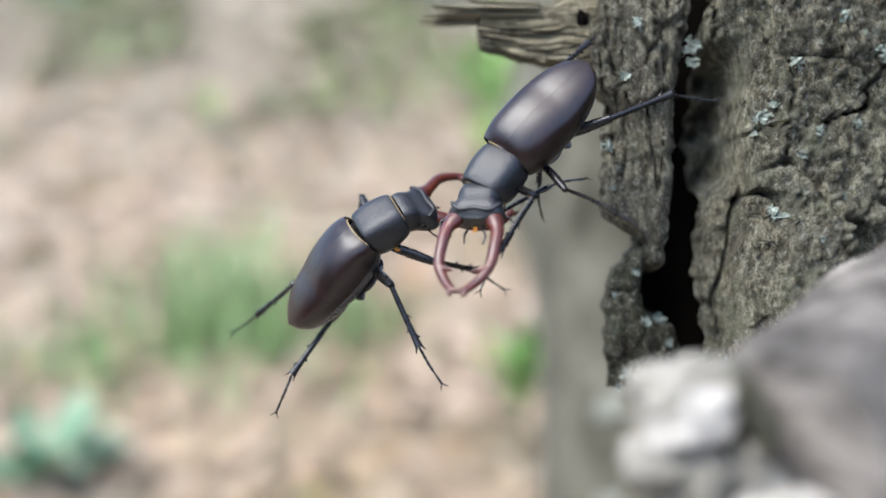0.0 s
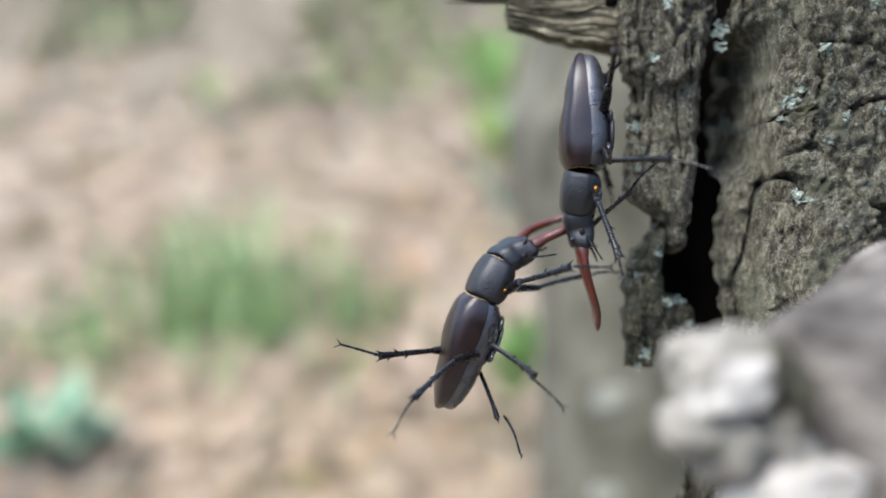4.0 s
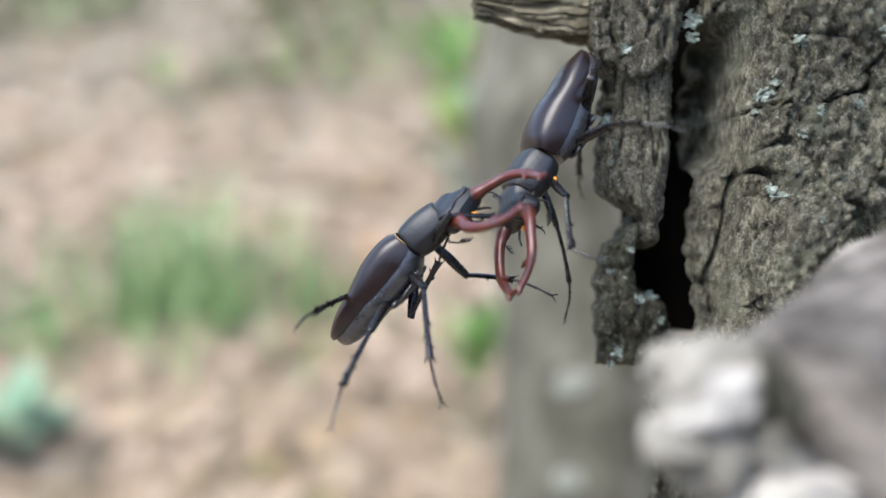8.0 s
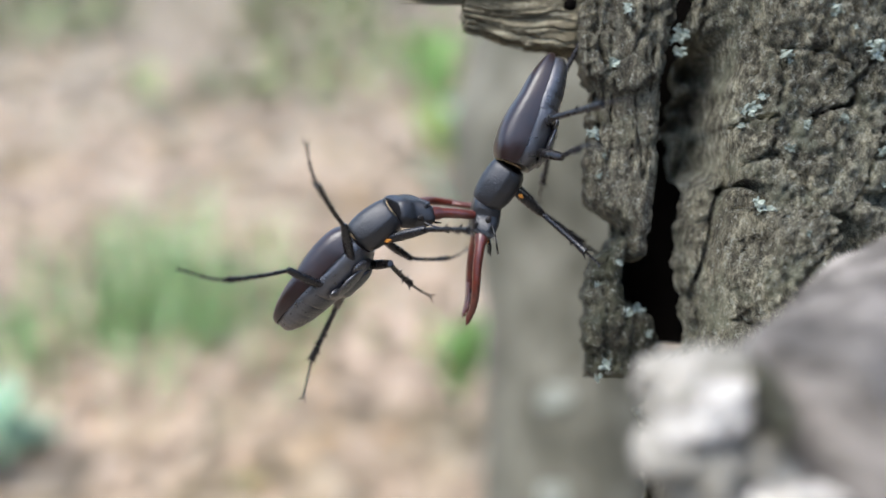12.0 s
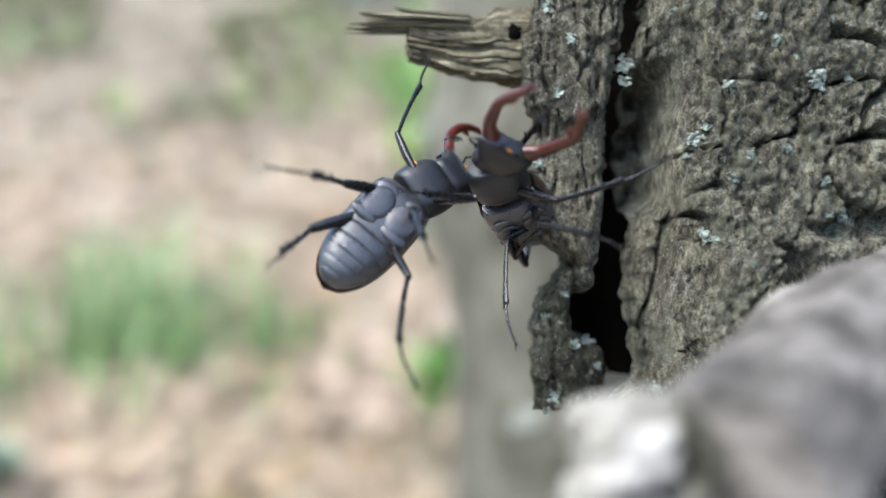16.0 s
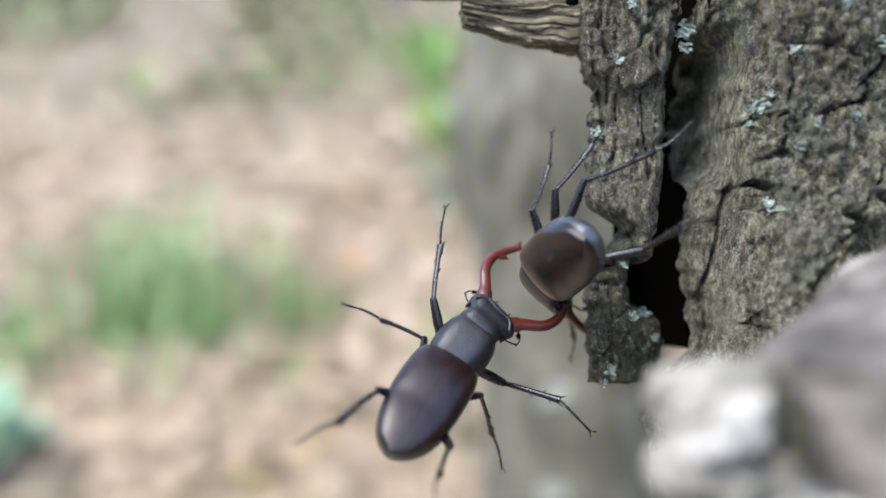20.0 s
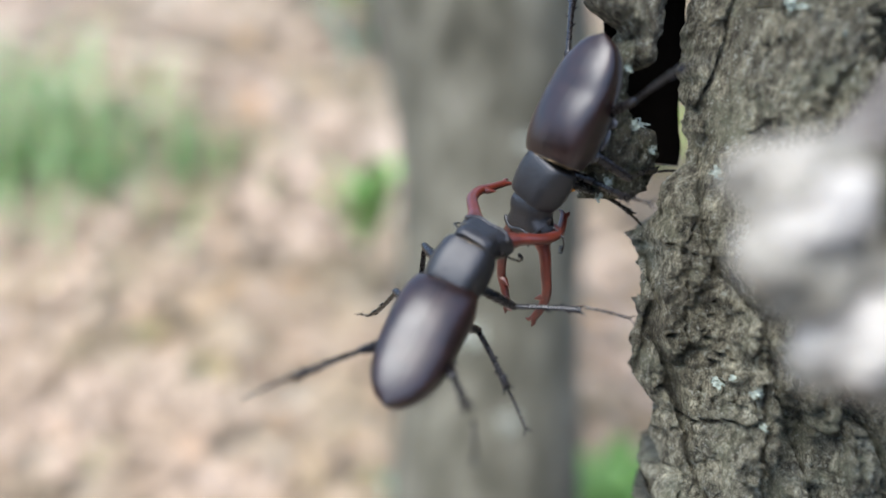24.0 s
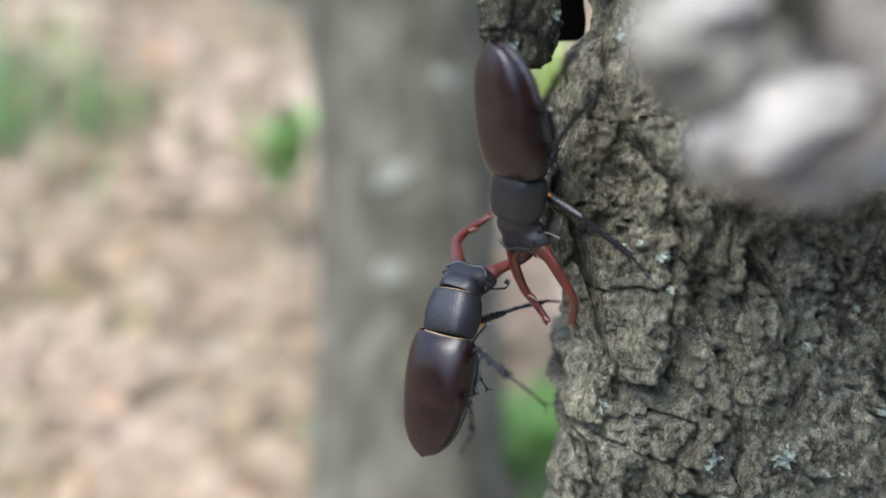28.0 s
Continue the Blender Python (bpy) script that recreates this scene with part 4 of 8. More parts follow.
def leaf_green(name, dark, light):
    m, n, l, b = material(name, 0.5)
    i = n.new("ShaderNodeNewGeometry")
    each = n.new("ShaderNodeObjectInfo")
    half = n.new("ShaderNodeMath")
    half.operation = "ADD"
    l.new(i.outputs["Random Per Island"], half.inputs[0])
    l.new(each.outputs["Random"], half.inputs[1])
    part_of = n.new("ShaderNodeMath")
    part_of.operation = "FRACT"
    l.new(half.outputs[0], part_of.inputs[0])
    l.new(ramp(n, l, part_of.outputs[0], [(0.0, dark), (1.0, light)]), b.inputs["Base Color"])
    b.inputs["Transmission Weight"].default_value = 0.0
    b.inputs["Subsurface Weight"].default_value = 0.15
    b.inputs["Subsurface Radius"].default_value = (0.01, 0.02, 0.005)
    return m


GREEN = leaf_green("fresh_green_leaf", (0.148, 0.312, 0.086), (0.265, 0.437, 0.156))
YELLOWGREEN = leaf_green("yellow_green_leaf", (0.265, 0.39, 0.109), (0.429, 0.515, 0.203))
TEAL = leaf_green("blue_green_leaf", (0.148, 0.281, 0.187), (0.25, 0.406, 0.289))
GRASS = leaf_green("grass_blade", (0.13, 0.27, 0.10), (0.27, 0.44, 0.20))
STEM = leaf_green("plant_stem", (0.078, 0.094, 0.039), (0.109, 0.117, 0.055))


# sparse low growth higher on the bank
OLIVE = leaf_green("olive_leaf", (0.10, 0.13, 0.05), (0.24, 0.28, 0.13))
verts, faces = [], []
rnd = random.Random(8)
for k in range(4200):
    y = 2.6 + 3.2 * rnd.random()
    x = (rnd.random() - 0.5) * (2.0 + 1.4 * y)
    if noise.noise(Vector((x * 1.6, y * 1.3, 2.0))) < 0.02:
        continue
    m = Matrix.Translation((x, y, ground_height(x, y) + 0.01 + 0.05 * rnd.random())) @ Euler((radians(25) + (rnd.random() - 0.5), (rnd.random() - 0.5), rnd.random() * 6.3)).to_matrix().to_4x4()
    size = 0.05 + 0.05 * rnd.random()
    add_leaf(verts, faces, m, size, size * 0.6, 0.2)
tagged(leaf_mesh("undergrowth", verts, faces, OLIVE), "sparse olive-green low growth on the bank", "undergrowth", kind="stuff")


def herb(x, y, height, count, size, mat, label, seed, spread=0.05):
    """A small woodland plant: a stem and broad leaves."""
    r = random.Random(seed)
    base = new("woodland_plant")
    tagged(base, label, "plant", "green plants on the forest floor")
    z = ground_height(x, y)
    base.location = (x, y, z)
    bm = bmesh.new()
    tube(bm, [(0, 0, -0.01), (0.01 * (r.random() - 0.5), 0, height * 0.5), (0.02 * (r.random() - 0.5), 0, height)], [0.0025, 0.002, 0.001], 6)
    part("stem", bm, STEM, base)
    for k in range(count):
        h = height * (0.55 + 0.45 * k / max(1, count - 1)) if height > 0.1 else height
        m = Matrix.Translation((0, 0, h)) @ Euler((radians(10 + 50 * r.random()), 0, k * 2.4 + r.random())).to_matrix().to_4x4() @ Matrix.Translation((0, spread * r.random(), 0))
        verts, faces = [], []
        add_leaf(verts, faces, m, size * (0.7 + 0.6 * r.random()), size * (0.45 + 0.3 * r.random()), 0.25)
        leaf_mesh("leaf", verts, faces, mat).parent = base
    return base


def grass_clump(x, y, height, count, spread, label, seed):
    r = random.Random(seed)
    base = new("grass_clump")
    tagged(base, label, "grass", "green plants on the forest floor")
    base.location = (x, y, ground_height(x, y))
    for k in range(count):
        verts, faces = [], []
        px, py = r.gauss(0, spread), r.gauss(0, spread)
        lean, turn, tall, w = 0.15 + 0.5 * r.random(), r.random() * 6.3, height * (0.5 + 0.6 * r.random()), 0.003 + 0.003 * r.random()
        dx, dy = math.cos(turn), math.sin(turn)
        for s, ww in ((0, 1), (0.5, 0.9), (0.85, 0.5), (1.0, 0.05)):
            cx, cy, cz = px + dx * lean * tall * s * s, py + dy * lean * tall * s * s, tall * s * (1 - 0.2 * lean * s) + py * 0.36
            verts += [(cx - dy * w * ww, cy + dx * w * ww, cz), (cx + dy * w * ww, cy - dx * w * ww, cz)]
        for s in range(3):
            faces.append((2 * s, 2 * s + 1, 2 * s + 3, 2 * s + 2))
        leaf_mesh("blade", verts, faces, GRASS).parent = base
    return base


grass_clump(-0.52, 1.55, 0.19, 90, 0.13, "loose tuft of green grass among dry leaves", 1)
grass_clump(-0.38, 1.56, 0.27, 34, 0.055, "tall tuft of green grass among dry leaves", 2)
grass_clump(-0.50, 1.55, 0.26, 32, 0.050, "tall tuft of green grass among dry leaves", 19)
grass_clump(-0.71, 1.52, 0.12, 22, 0.07, "low tuft of green grass among dry leaves", 3)
grass_clump(-0.27, 1.60, 0.11, 40, 0.06, "sparse short grass among dry leaves", 4)
herb(0.052, 1.51, 0.40, 9, 0.062, TEAL, "slender sapling with few blue-green leaves", 5, 0.03)
herb(0.047, 1.245, 0.19, 18, 0.060, GREEN, "small herb with bright green leaves", 6, 0.02)
herb(0.07, 2.00, 0.16, 34, 0.085, YELLOWGREEN, "bushy yellow-green seedling among dry leaves", 7, 0.15)
herb(0.02, 2.10, 0.32, 30, 0.085, GREEN, "bushy green seedling among dry leaves", 8, 0.15)
herb(-0.66, 1.21, 0.03, 20, 0.075, TEAL, "low plant with broad blue-green leaves", 9, 0.09)
herb(-0.60, 1.22, 0.05, 9, 0.07, TEAL, "low plant with broad blue-green leaves", 10, 0.05)
herb(-0.18, 3.70, 0.16, 14, 0.12, TEAL, "leafy sapling on the bank", 11, 0.10)
herb(-0.32, 4.10, 0.30, 44, 0.17, GREEN, "leafy sapling on the bank", 12, 0.22)
herb(-0.08, 4.25, 0.30, 30, 0.17, YELLOWGREEN, "leafy sapling on the bank", 13, 0.22)
herb(0.11, 0.885, 0.012, 18, 0.070, TEAL, "low plant with broad blue-green leaves", 14, 0.05)
herb(0.265, 0.86, 0.015, 20, 0.07, GREEN, "bright green herb at the foot of the tree", 15, 0.06)
herb(0.32, 0.88, 0.02, 20, 0.07, GREEN, "bright green herb at the foot of the tree", 16, 0.06)
herb(0.56, 1.53, 0.05, 30, 0.085, YELLOWGREEN, "light yellow-green herb behind the oak", 17, 0.12)
herb(-1.64, 3.6, 0.25, 14, 0.12, TEAL, "leafy sapling on the bank", 18, 0.12)


def motions():
    walk(beetle_a, [
        (0, P(0.01312, 0.18845, 0.89242, -57.2, -32.4, 145.3)),
        (0.5, P(0.01221, 0.18638, 0.89371, -58.1, -39.7, 146.9)),
        (1, P(0.00967, 0.18651, 0.89605, -50.1, -49.9, 144.4)),
        (1.25, P(0.01107, 0.19179, 0.89416, -63.1, -27.9, 143.1)),
        (1.5, P(0.01398, 0.19714, 0.89101, -71, 2.7, 139.9)),
        (2, P(0.01343, 0.19783, 0.88967, -74.9, -15.4, 142.7)),
        (2.5, P(0.01546, 0.19769, 0.88829, -74.5, -7.2, 122.6)),
        (4.5, P(0.02459, 0.19818, 0.8836, -93.6, 13.5, 82)),
        (5, P(0.02136, 0.1973, 0.88401, -72.3, 12.9, 112.4)),
        (6, P(0.02342, 0.19785, 0.88448, -65.8, 20.1, 111)),
        (7, P(0.02026, 0.19805, 0.88561, -61.9, -4.1, 114.4)),
        (8, P(0.02106, 0.19853, 0.88567, -62.9, 14.6, 104.6)),
        (9, P(0.02388, 0.19719, 0.88289, -68.3, 22.7, 124)),
        (9.5, P(0.01699, 0.18893, 0.88791, -68.5, 27.8, 92.1)),
        (10, P(0.01739, 0.19841, 0.88637, -70.3, 19.5, 87.5)),
        (10.5, P(0.01589, 0.19825, 0.88612, -69.7, 28.1, 89.1)),
        (11, P(0.01616, 0.19805, 0.88627, -72.8, 21.1, 87.3)),
        (11.5, P(0.01863, 0.19955, 0.88427, -73.7, 22.5, 84.9)),
        (12, P(0.01716, 0.20128, 0.88643, -69.5, 11.5, 86.1)),
        (12.5, P(0.01894, 0.19813, 0.88822, -69.1, 41.9, 103)),
        (12.73, P(0.02037, 0.19969, 0.88625, -45.8, 38.9, 73.8)),
        (12.97, P(0.02181, 0.20124, 0.88428, -21.4, 43.9, 46.1)),
        (13.2, P(0.02325, 0.2028, 0.88231, 3.2, 56.4, 21.8)),
        (13.4, P(0.02434, 0.20046, 0.88115, 34.5, 53.9, 83)),
        (13.6, P(0.02545, 0.19813, 0.88, 45.1, 38.1, 126.3)),
        (13.8, P(0.02655, 0.19578, 0.87885, 39.1, 22, 159.2)),
        (14.5, P(0.02462, 0.19609, 0.88186, 40.8, 29.9, 156.1)),
        (15, P(0.02557, 0.1976, 0.89058, 35.2, 22.9, 160.4)),
        (15.5, P(0.02777, 0.19711, 0.8911, 35.4, 29.8, 164.6)),
        (16, P(0.02804, 0.19693, 0.88772, 27.8, 22.4, 163.3)),
        (17, P(0.02495, 0.1978, 0.89484, 46.8, 12.6, 179.2)),
        (17.5, P(0.02157, 0.19773, 0.89704, 81.4, 33.3, -135)),
        (18, P(0.01952, 0.18937, 0.89602, 118.2, 6.3, -92.6)),
        (18.5, P(0.01859, 0.19752, 0.89536, 114.9, -3.1, -85)),
        (19, P(0.0198, 0.18835, 0.89605, 114.2, -0.9, -90.2)),
        (19.25, P(0.01798, 0.19239, 0.88911, 129.5, -0.5, -86.2)),
        (19.5, P(0.01615, 0.19643, 0.88216, 144.5, -5.9, -84.5)),
        (19.67, P(0.01907, 0.19733, 0.87584, 138.6, -37.5, -98.1)),
        (19.83, P(0.02195, 0.19822, 0.86956, 168.4, -61.1, -140.7)),
        (20, P(0.02486, 0.19911, 0.86324, -143.1, -47.2, 160.6)),
        (20.5, P(0.02612, 0.19812, 0.86143, -138.7, -19.8, 167.2)),
        (21, P(0.02926, 0.19502, 0.84871, -124.4, -4.7, 161.4)),
        (21.5, P(0.02635, 0.19586, 0.84923, -69.9, -6.7, 150.7)),
        (22, P(0.02572, 0.19738, 0.8499, -58.1, -5.5, 137.3)),
        (22.5, P(0.02615, 0.19703, 0.84984, -66.9, -14.3, 118.7)),
        (24.5, P(0.02808, 0.1989, 0.84605, -72, -4.8, 124.1)),
        (25, P(0.02889, 0.19982, 0.84672, -62.9, 1.4, 116.9)),
        (25.5, P(0.02714, 0.19925, 0.84922, -98.4, -23.5, 122.8)),
        (26, P(0.02763, 0.1967, 0.84407, -76.1, -5.2, 126)),
        (26.5, P(0.03121, 0.19587, 0.83797, -95, -14.3, 131.5)),
        (27, P(0.03147, 0.19439, 0.83097, -69.9, -0.9, 133.4)),
        (27.5, P(0.0362, 0.1923, 0.82586, -98.9, -1.8, 123.5)),
        (28, P(0.03958, 0.1897, 0.81781, -103.1, 7.6, 114.8))])
    walk(beetle_a_parts['pronotum'], [
        (0, P(0, 0, 0, 8, 3, 11.2)),
        (1, P(0, 0, 0, 14.6, -0.8, 3.2)),
        (2, P(0, 0, 0, 18, -0.5, 5.9)),
        (2.5, P(0, 0, 0, 15.9, -1.2, -3.7)),
        (4.5, P(0, 0, 0, 5.7, -4.4, -14.9)),
        (5, P(0, 0, 0, 0.8, -2.6, -6.5)),
        (6, P(0, 0, 0, 5.8, -4, 4.4)),
        (7, P(0, 0, 0, 16.8, -1.4, -3)),
        (8, P(0, 0, 0, 9.9, -3.8, -0.8)),
        (9, P(0, 0, 0, 2, -6.1, 3.2)),
        (9.5, P(0, 0, 0, 11.5, -0.2, -3.1)),
        (10, P(0, 0, 0, 17.1, 2.4, -19.4)),
        (11, P(0, 0, 0, 16.9, 1.6, -22.5)),
        (12, P(0, 0, 0, 12.6, 1.3, -14.3)),
        (12.5, P(0, 0, 0, -7.1, 1.8, 21.5)),
        (14.5, P(0, 0, 0, -0.4, -6.2, 15.5)),
        (15, P(0, 0, 0, -0.4, -6.9, 18.4)),
        (16, P(0, 0, 0, 16, -6.8, 5)),
        (17, P(0, 0, 0, 2.4, -6.6, -7.7)),
        (18, P(0, 0, 0, -1.2, 1.7, 16.2)),
        (19, P(0, 0, 0, -4.8, -0.7, 42.7)),
        (19.25, P(0, 0, 0, 2.7, -1, 3.1)),
        (19.5, P(0, 0, 0, 8.7, 3.6, -36.2)),
        (20, P(0, 0, 0, -2.7, 0.4, 9.3)),
        (21, P(0, 0, 0, -11.9, 4.9, -0.7)),
        (22, P(0, 0, 0, -42, -12.6, -32)),
        (22.5, P(0, 0, 0, 0.1, -0.9, -11.2)),
        (24.5, P(0, 0, 0, -8.4, -2.6, -15.3)),
        (25, P(0, 0, 0, 4, 0.9, -10.1)),
        (26, P(0, 0, 0, -12.9, -1, -20.7)),
        (27, P(0, 0, 0, -27.3, -4.6, -26.6)),
        (28, P(0, 0, 0, 10.6, -6.3, -15.2))])
    walk(beetle_a_parts['head'], [
        (0, P(-0.00192, 0.01012, 0.00145, 21.4, -2, 37)),
        (1, P(-0.00059, 0.01005, 0.00262, 30.2, -7.9, 23.4)),
        (2, P(-0.00104, 0.00983, 0.00322, 12.1, -4.5, 25.5)),
        (2.5, P(0.00058, 0.00998, 0.00285, -7.6, 0, -3.9)),
        (4.5, P(0.00259, 0.01002, 0.00104, -12.7, -4.6, -16.3)),
        (5, P(0.00118, 0.01033, 0.00015, -27.6, -0.2, -14.5)),
        (6, P(-0.00087, 0.01031, 0.00105, -9.3, -3.5, 7.7)),
        (7, P(0.00044, 0.00995, 0.00301, -11.4, -7.6, 31.7)),
        (8, P(2e-05, 0.01025, 0.00178, -9, -8, 30.9)),
        (9, P(-0.00063, 0.01037, 0.00036, -8.8, -7.8, 39.3)),
        (9.5, P(0.00055, 0.01018, 0.00207, -9.3, -4.9, 14.1)),
        (10, P(0.00342, 0.00933, 0.00305, -6.7, 2.8, -26.1)),
        (11, P(0.00389, 0.00916, 0.00303, -20.7, 0.8, -31)),
        (12, P(0.00256, 0.00982, 0.00227, -11.3, -9.4, -6)),
        (12.5, P(-0.00381, 0.00959, -0.00128, -14.1, -1.7, 10)),
        (14.5, P(-0.00277, 0.01002, -8e-05, -26.8, -10.6, 61)),
        (15, P(-0.00327, 0.00987, -8e-05, -7.6, -18.8, 57.9)),
        (16, P(-0.00121, 0.00993, 0.00284, -9, -25.4, 50.1)),
        (17, P(0.00134, 0.0103, 0.00043, -12.4, -19.6, 29.7)),
        (18, P(-0.00291, 0.00998, -0.00021, -17.3, 5, 26.9)),
        (19, P(-0.00702, 0.00762, -0.00088, -18.7, 0.5, 57.9)),
        (19.25, P(-0.00044, 0.00793, 0.00035, -10.2, -0.6, 0.4)),
        (19.5, P(0.00615, 0.00824, 0.00157, -4.8, 6, -56.8)),
        (19.75, P(0.00223, 0.00925, 0.00054, -11.2, 2.8, -11.9)),
        (20, P(-0.00168, 0.01025, -0.00049, -18, 5, 33)),
        (21, P(-6e-05, 0.01018, -0.00213, -19.6, 11.9, 14.6)),
        (22, P(0.00538, 0.00575, -0.00679, -48.5, 5.9, -23.2)),
        (22.5, P(0.00202, 0.0102, 2e-05, -16.4, 1, -4.1)),
        (24.5, P(0.00278, 0.00991, -0.00151, -18.9, 3.1, 4.8)),
        (25, P(0.00182, 0.01021, 0.00072, -17.8, 0.4, 4)),
        (26, P(0.00362, 0.00947, -0.00231, -24.6, 7.1, 3.4)),
        (27, P(0.00449, 0.00809, -0.00475, -35, 8.8, -4.3)),
        (28, P(0.00248, 0.00992, 0.0019, -6.6, -3.6, 8.4))])
    walk(beetle_a_parts['LF_femur'], [
        (0, P(-0.00448, 0.00372, -0.00321, 103.5, 50.2, -164.7)),
        (1, P(-0.00372, 0.00468, -0.00291, 94.6, 47.9, -173.1)),
        (2, P(-0.00398, 0.00466, -0.0026, 62.4, 48, 119)),
        (2.5, P(-0.00312, 0.00515, -0.00282, 143.3, 45.8, -122.8)),
        (4.5, P(-0.00198, 0.00506, -0.00384, -179.4, 71.4, -112.5)),
        (5, P(-0.00284, 0.00441, -0.0041, 139.8, 53.1, -137.5)),
        (6, P(-0.00357, 0.00412, -0.00381, 165.7, 36.5, -111.9)),
        (7, P(-0.00317, 0.00516, -0.00276, 176, 34.8, -106.4)),
        (8, P(-0.00322, 0.00467, -0.00348, -120.5, 77.6, -58.5)),
        (8.5, P(-0.00326, 0.00432, -0.00384, -114.7, 36.9, -113.4)),
        (9, P(-0.0033, 0.00396, -0.00421, -78.6, 12.1, -157.7)),
        (9.25, P(-0.00327, 0.00443, -0.00367, -116.5, 11.5, -126.7)),
        (9.5, P(-0.00323, 0.0049, -0.00313, -151.5, 29.4, -100.4)),
        (10, P(-0.00174, 0.00591, -0.0025, -154.6, 33.2, -97.6)),
        (11, P(-0.00139, 0.00598, -0.00256, -171, -23.2, -138)),
        (11.5, P(-0.00183, 0.00575, -0.00276, -116.6, 9.4, -130.5)),
        (12, P(-0.00227, 0.00551, -0.00295, -52.7, 19.9, -97.6)),
        (12.25, P(-0.00347, 0.00371, -0.00365, -99.2, 1.4, -118.5)),
        (12.5, P(-0.00466, 0.00191, -0.00435, -141.2, -26.1, -120.7)),
        (14.5, P(-0.00399, 0.00301, -0.00439, -50.7, -73.9, 164.6)),
        (15, P(-0.00409, 0.00282, -0.00442, -82, -59.9, 175.2)),
        (15.5, P(-0.00383, 0.00374, -0.00378, -134.5, -23.8, -114)),
        (16, P(-0.00357, 0.00466, -0.00314, -133, 27.2, -81.4)),
        (17, P(-0.00245, 0.00453, -0.00421, -150.2, -25.2, -105.6)),
        (18, P(-0.00457, 0.00275, -0.00397, -112, 24.7, -75.3)),
        (18.5, P(-0.00479, 0.00155, -0.00417, -131.9, -13.3, -108.3)),
        (19, P(-0.00501, 0.00034, -0.00436, -127.5, -55.8, -142)),
        (19.5, P(-0.0003, 0.00587, -0.00312, 89.3, -57.7, -35.8)),
        (19.75, P(-0.0022, 0.00453, -0.00364, 156.4, -46.8, -116.5)),
        (20, P(-0.0041, 0.00319, -0.00416, 171.8, -8.4, -149.3)),
        (21, P(-0.00385, 0.00314, -0.00442, 137.1, -16.9, -169.9)),
        (21.5, P(-0.00277, 0.00227, -0.00535, -161.1, -25.6, -169.2)),
        (22, P(-0.00169, 0.00141, -0.00628, -95.1, -30, -177.7)),
        (22.5, P(-0.00259, 0.0046, -0.00405, -53.8, -19.5, 163.8)),
        (24.5, P(-0.00228, 0.00412, -0.0047, -92.8, 9.8, -151.2)),
        (25, P(-0.00276, 0.00482, -0.00366, -77.9, 22.3, -147.8)),
        (26, P(-0.00213, 0.00402, -0.00485, -96.1, 3.9, -138.8)),
        (27, P(-0.00196, 0.00291, -0.00565, -74.7, 0.6, -130)),
        (27.5, P(-0.00188, 0.00412, -0.00461, -118.9, 22.1, -108.9)),
        (28, P(-0.0018, 0.00532, -0.00356, -168.4, 51.8, -110.5))])
    bends = [(0, 86, 7, -1), (1, 40, 32, -15), (2, -10, 15, 12), (2.25, 26, -13, 7), (2.5, 62, -42, 3), (4.5, 57, 1, 0), (5, 82, 14, -2), (6, 65, -36, 14), (7, 56, 8, 16), (8, 30, -27, -29), (9, 59, -4, 0), (9.5, 50, -41, 11), (9.75, 1, -21, 5), (10, -48, 0, 0), (11, 12, 5, 21), (11.5, -21, -16, 10), (12, -55, -36, -1), (12.5, -39, 2, -1), (14.5, -58, -2, 1), (15, -44, -1, 1), (16, -46, -1, -1), (17, -27, 7, 1), (18, -27, -1, 1), (19, -13, 13, 10), (19.5, -30, -2, 6), (20, 13, 0, -1), (21, 50, 1, 1), (21.5, 86, 1, 0), (22, 121, 1, 0), (22.5, 84, -2, -2), (23.5, 25, -7, -9), (24.5, -35, -13, -17), (25, -40, -13, 0), (26, -71, 8, 4), (27, -53, 0, 0), (27.5, -9, -2, 7), (28, 35, -4, 14)]
    walk(beetle_a_parts['LF_tibia'], [(t, K(0.011, k)) for t, k, a, z in bends])
    walk(beetle_a_parts['LF_tarsus'], [(t, S(0.011, 0.014, k, a, z)) for t, k, a, z in bends])
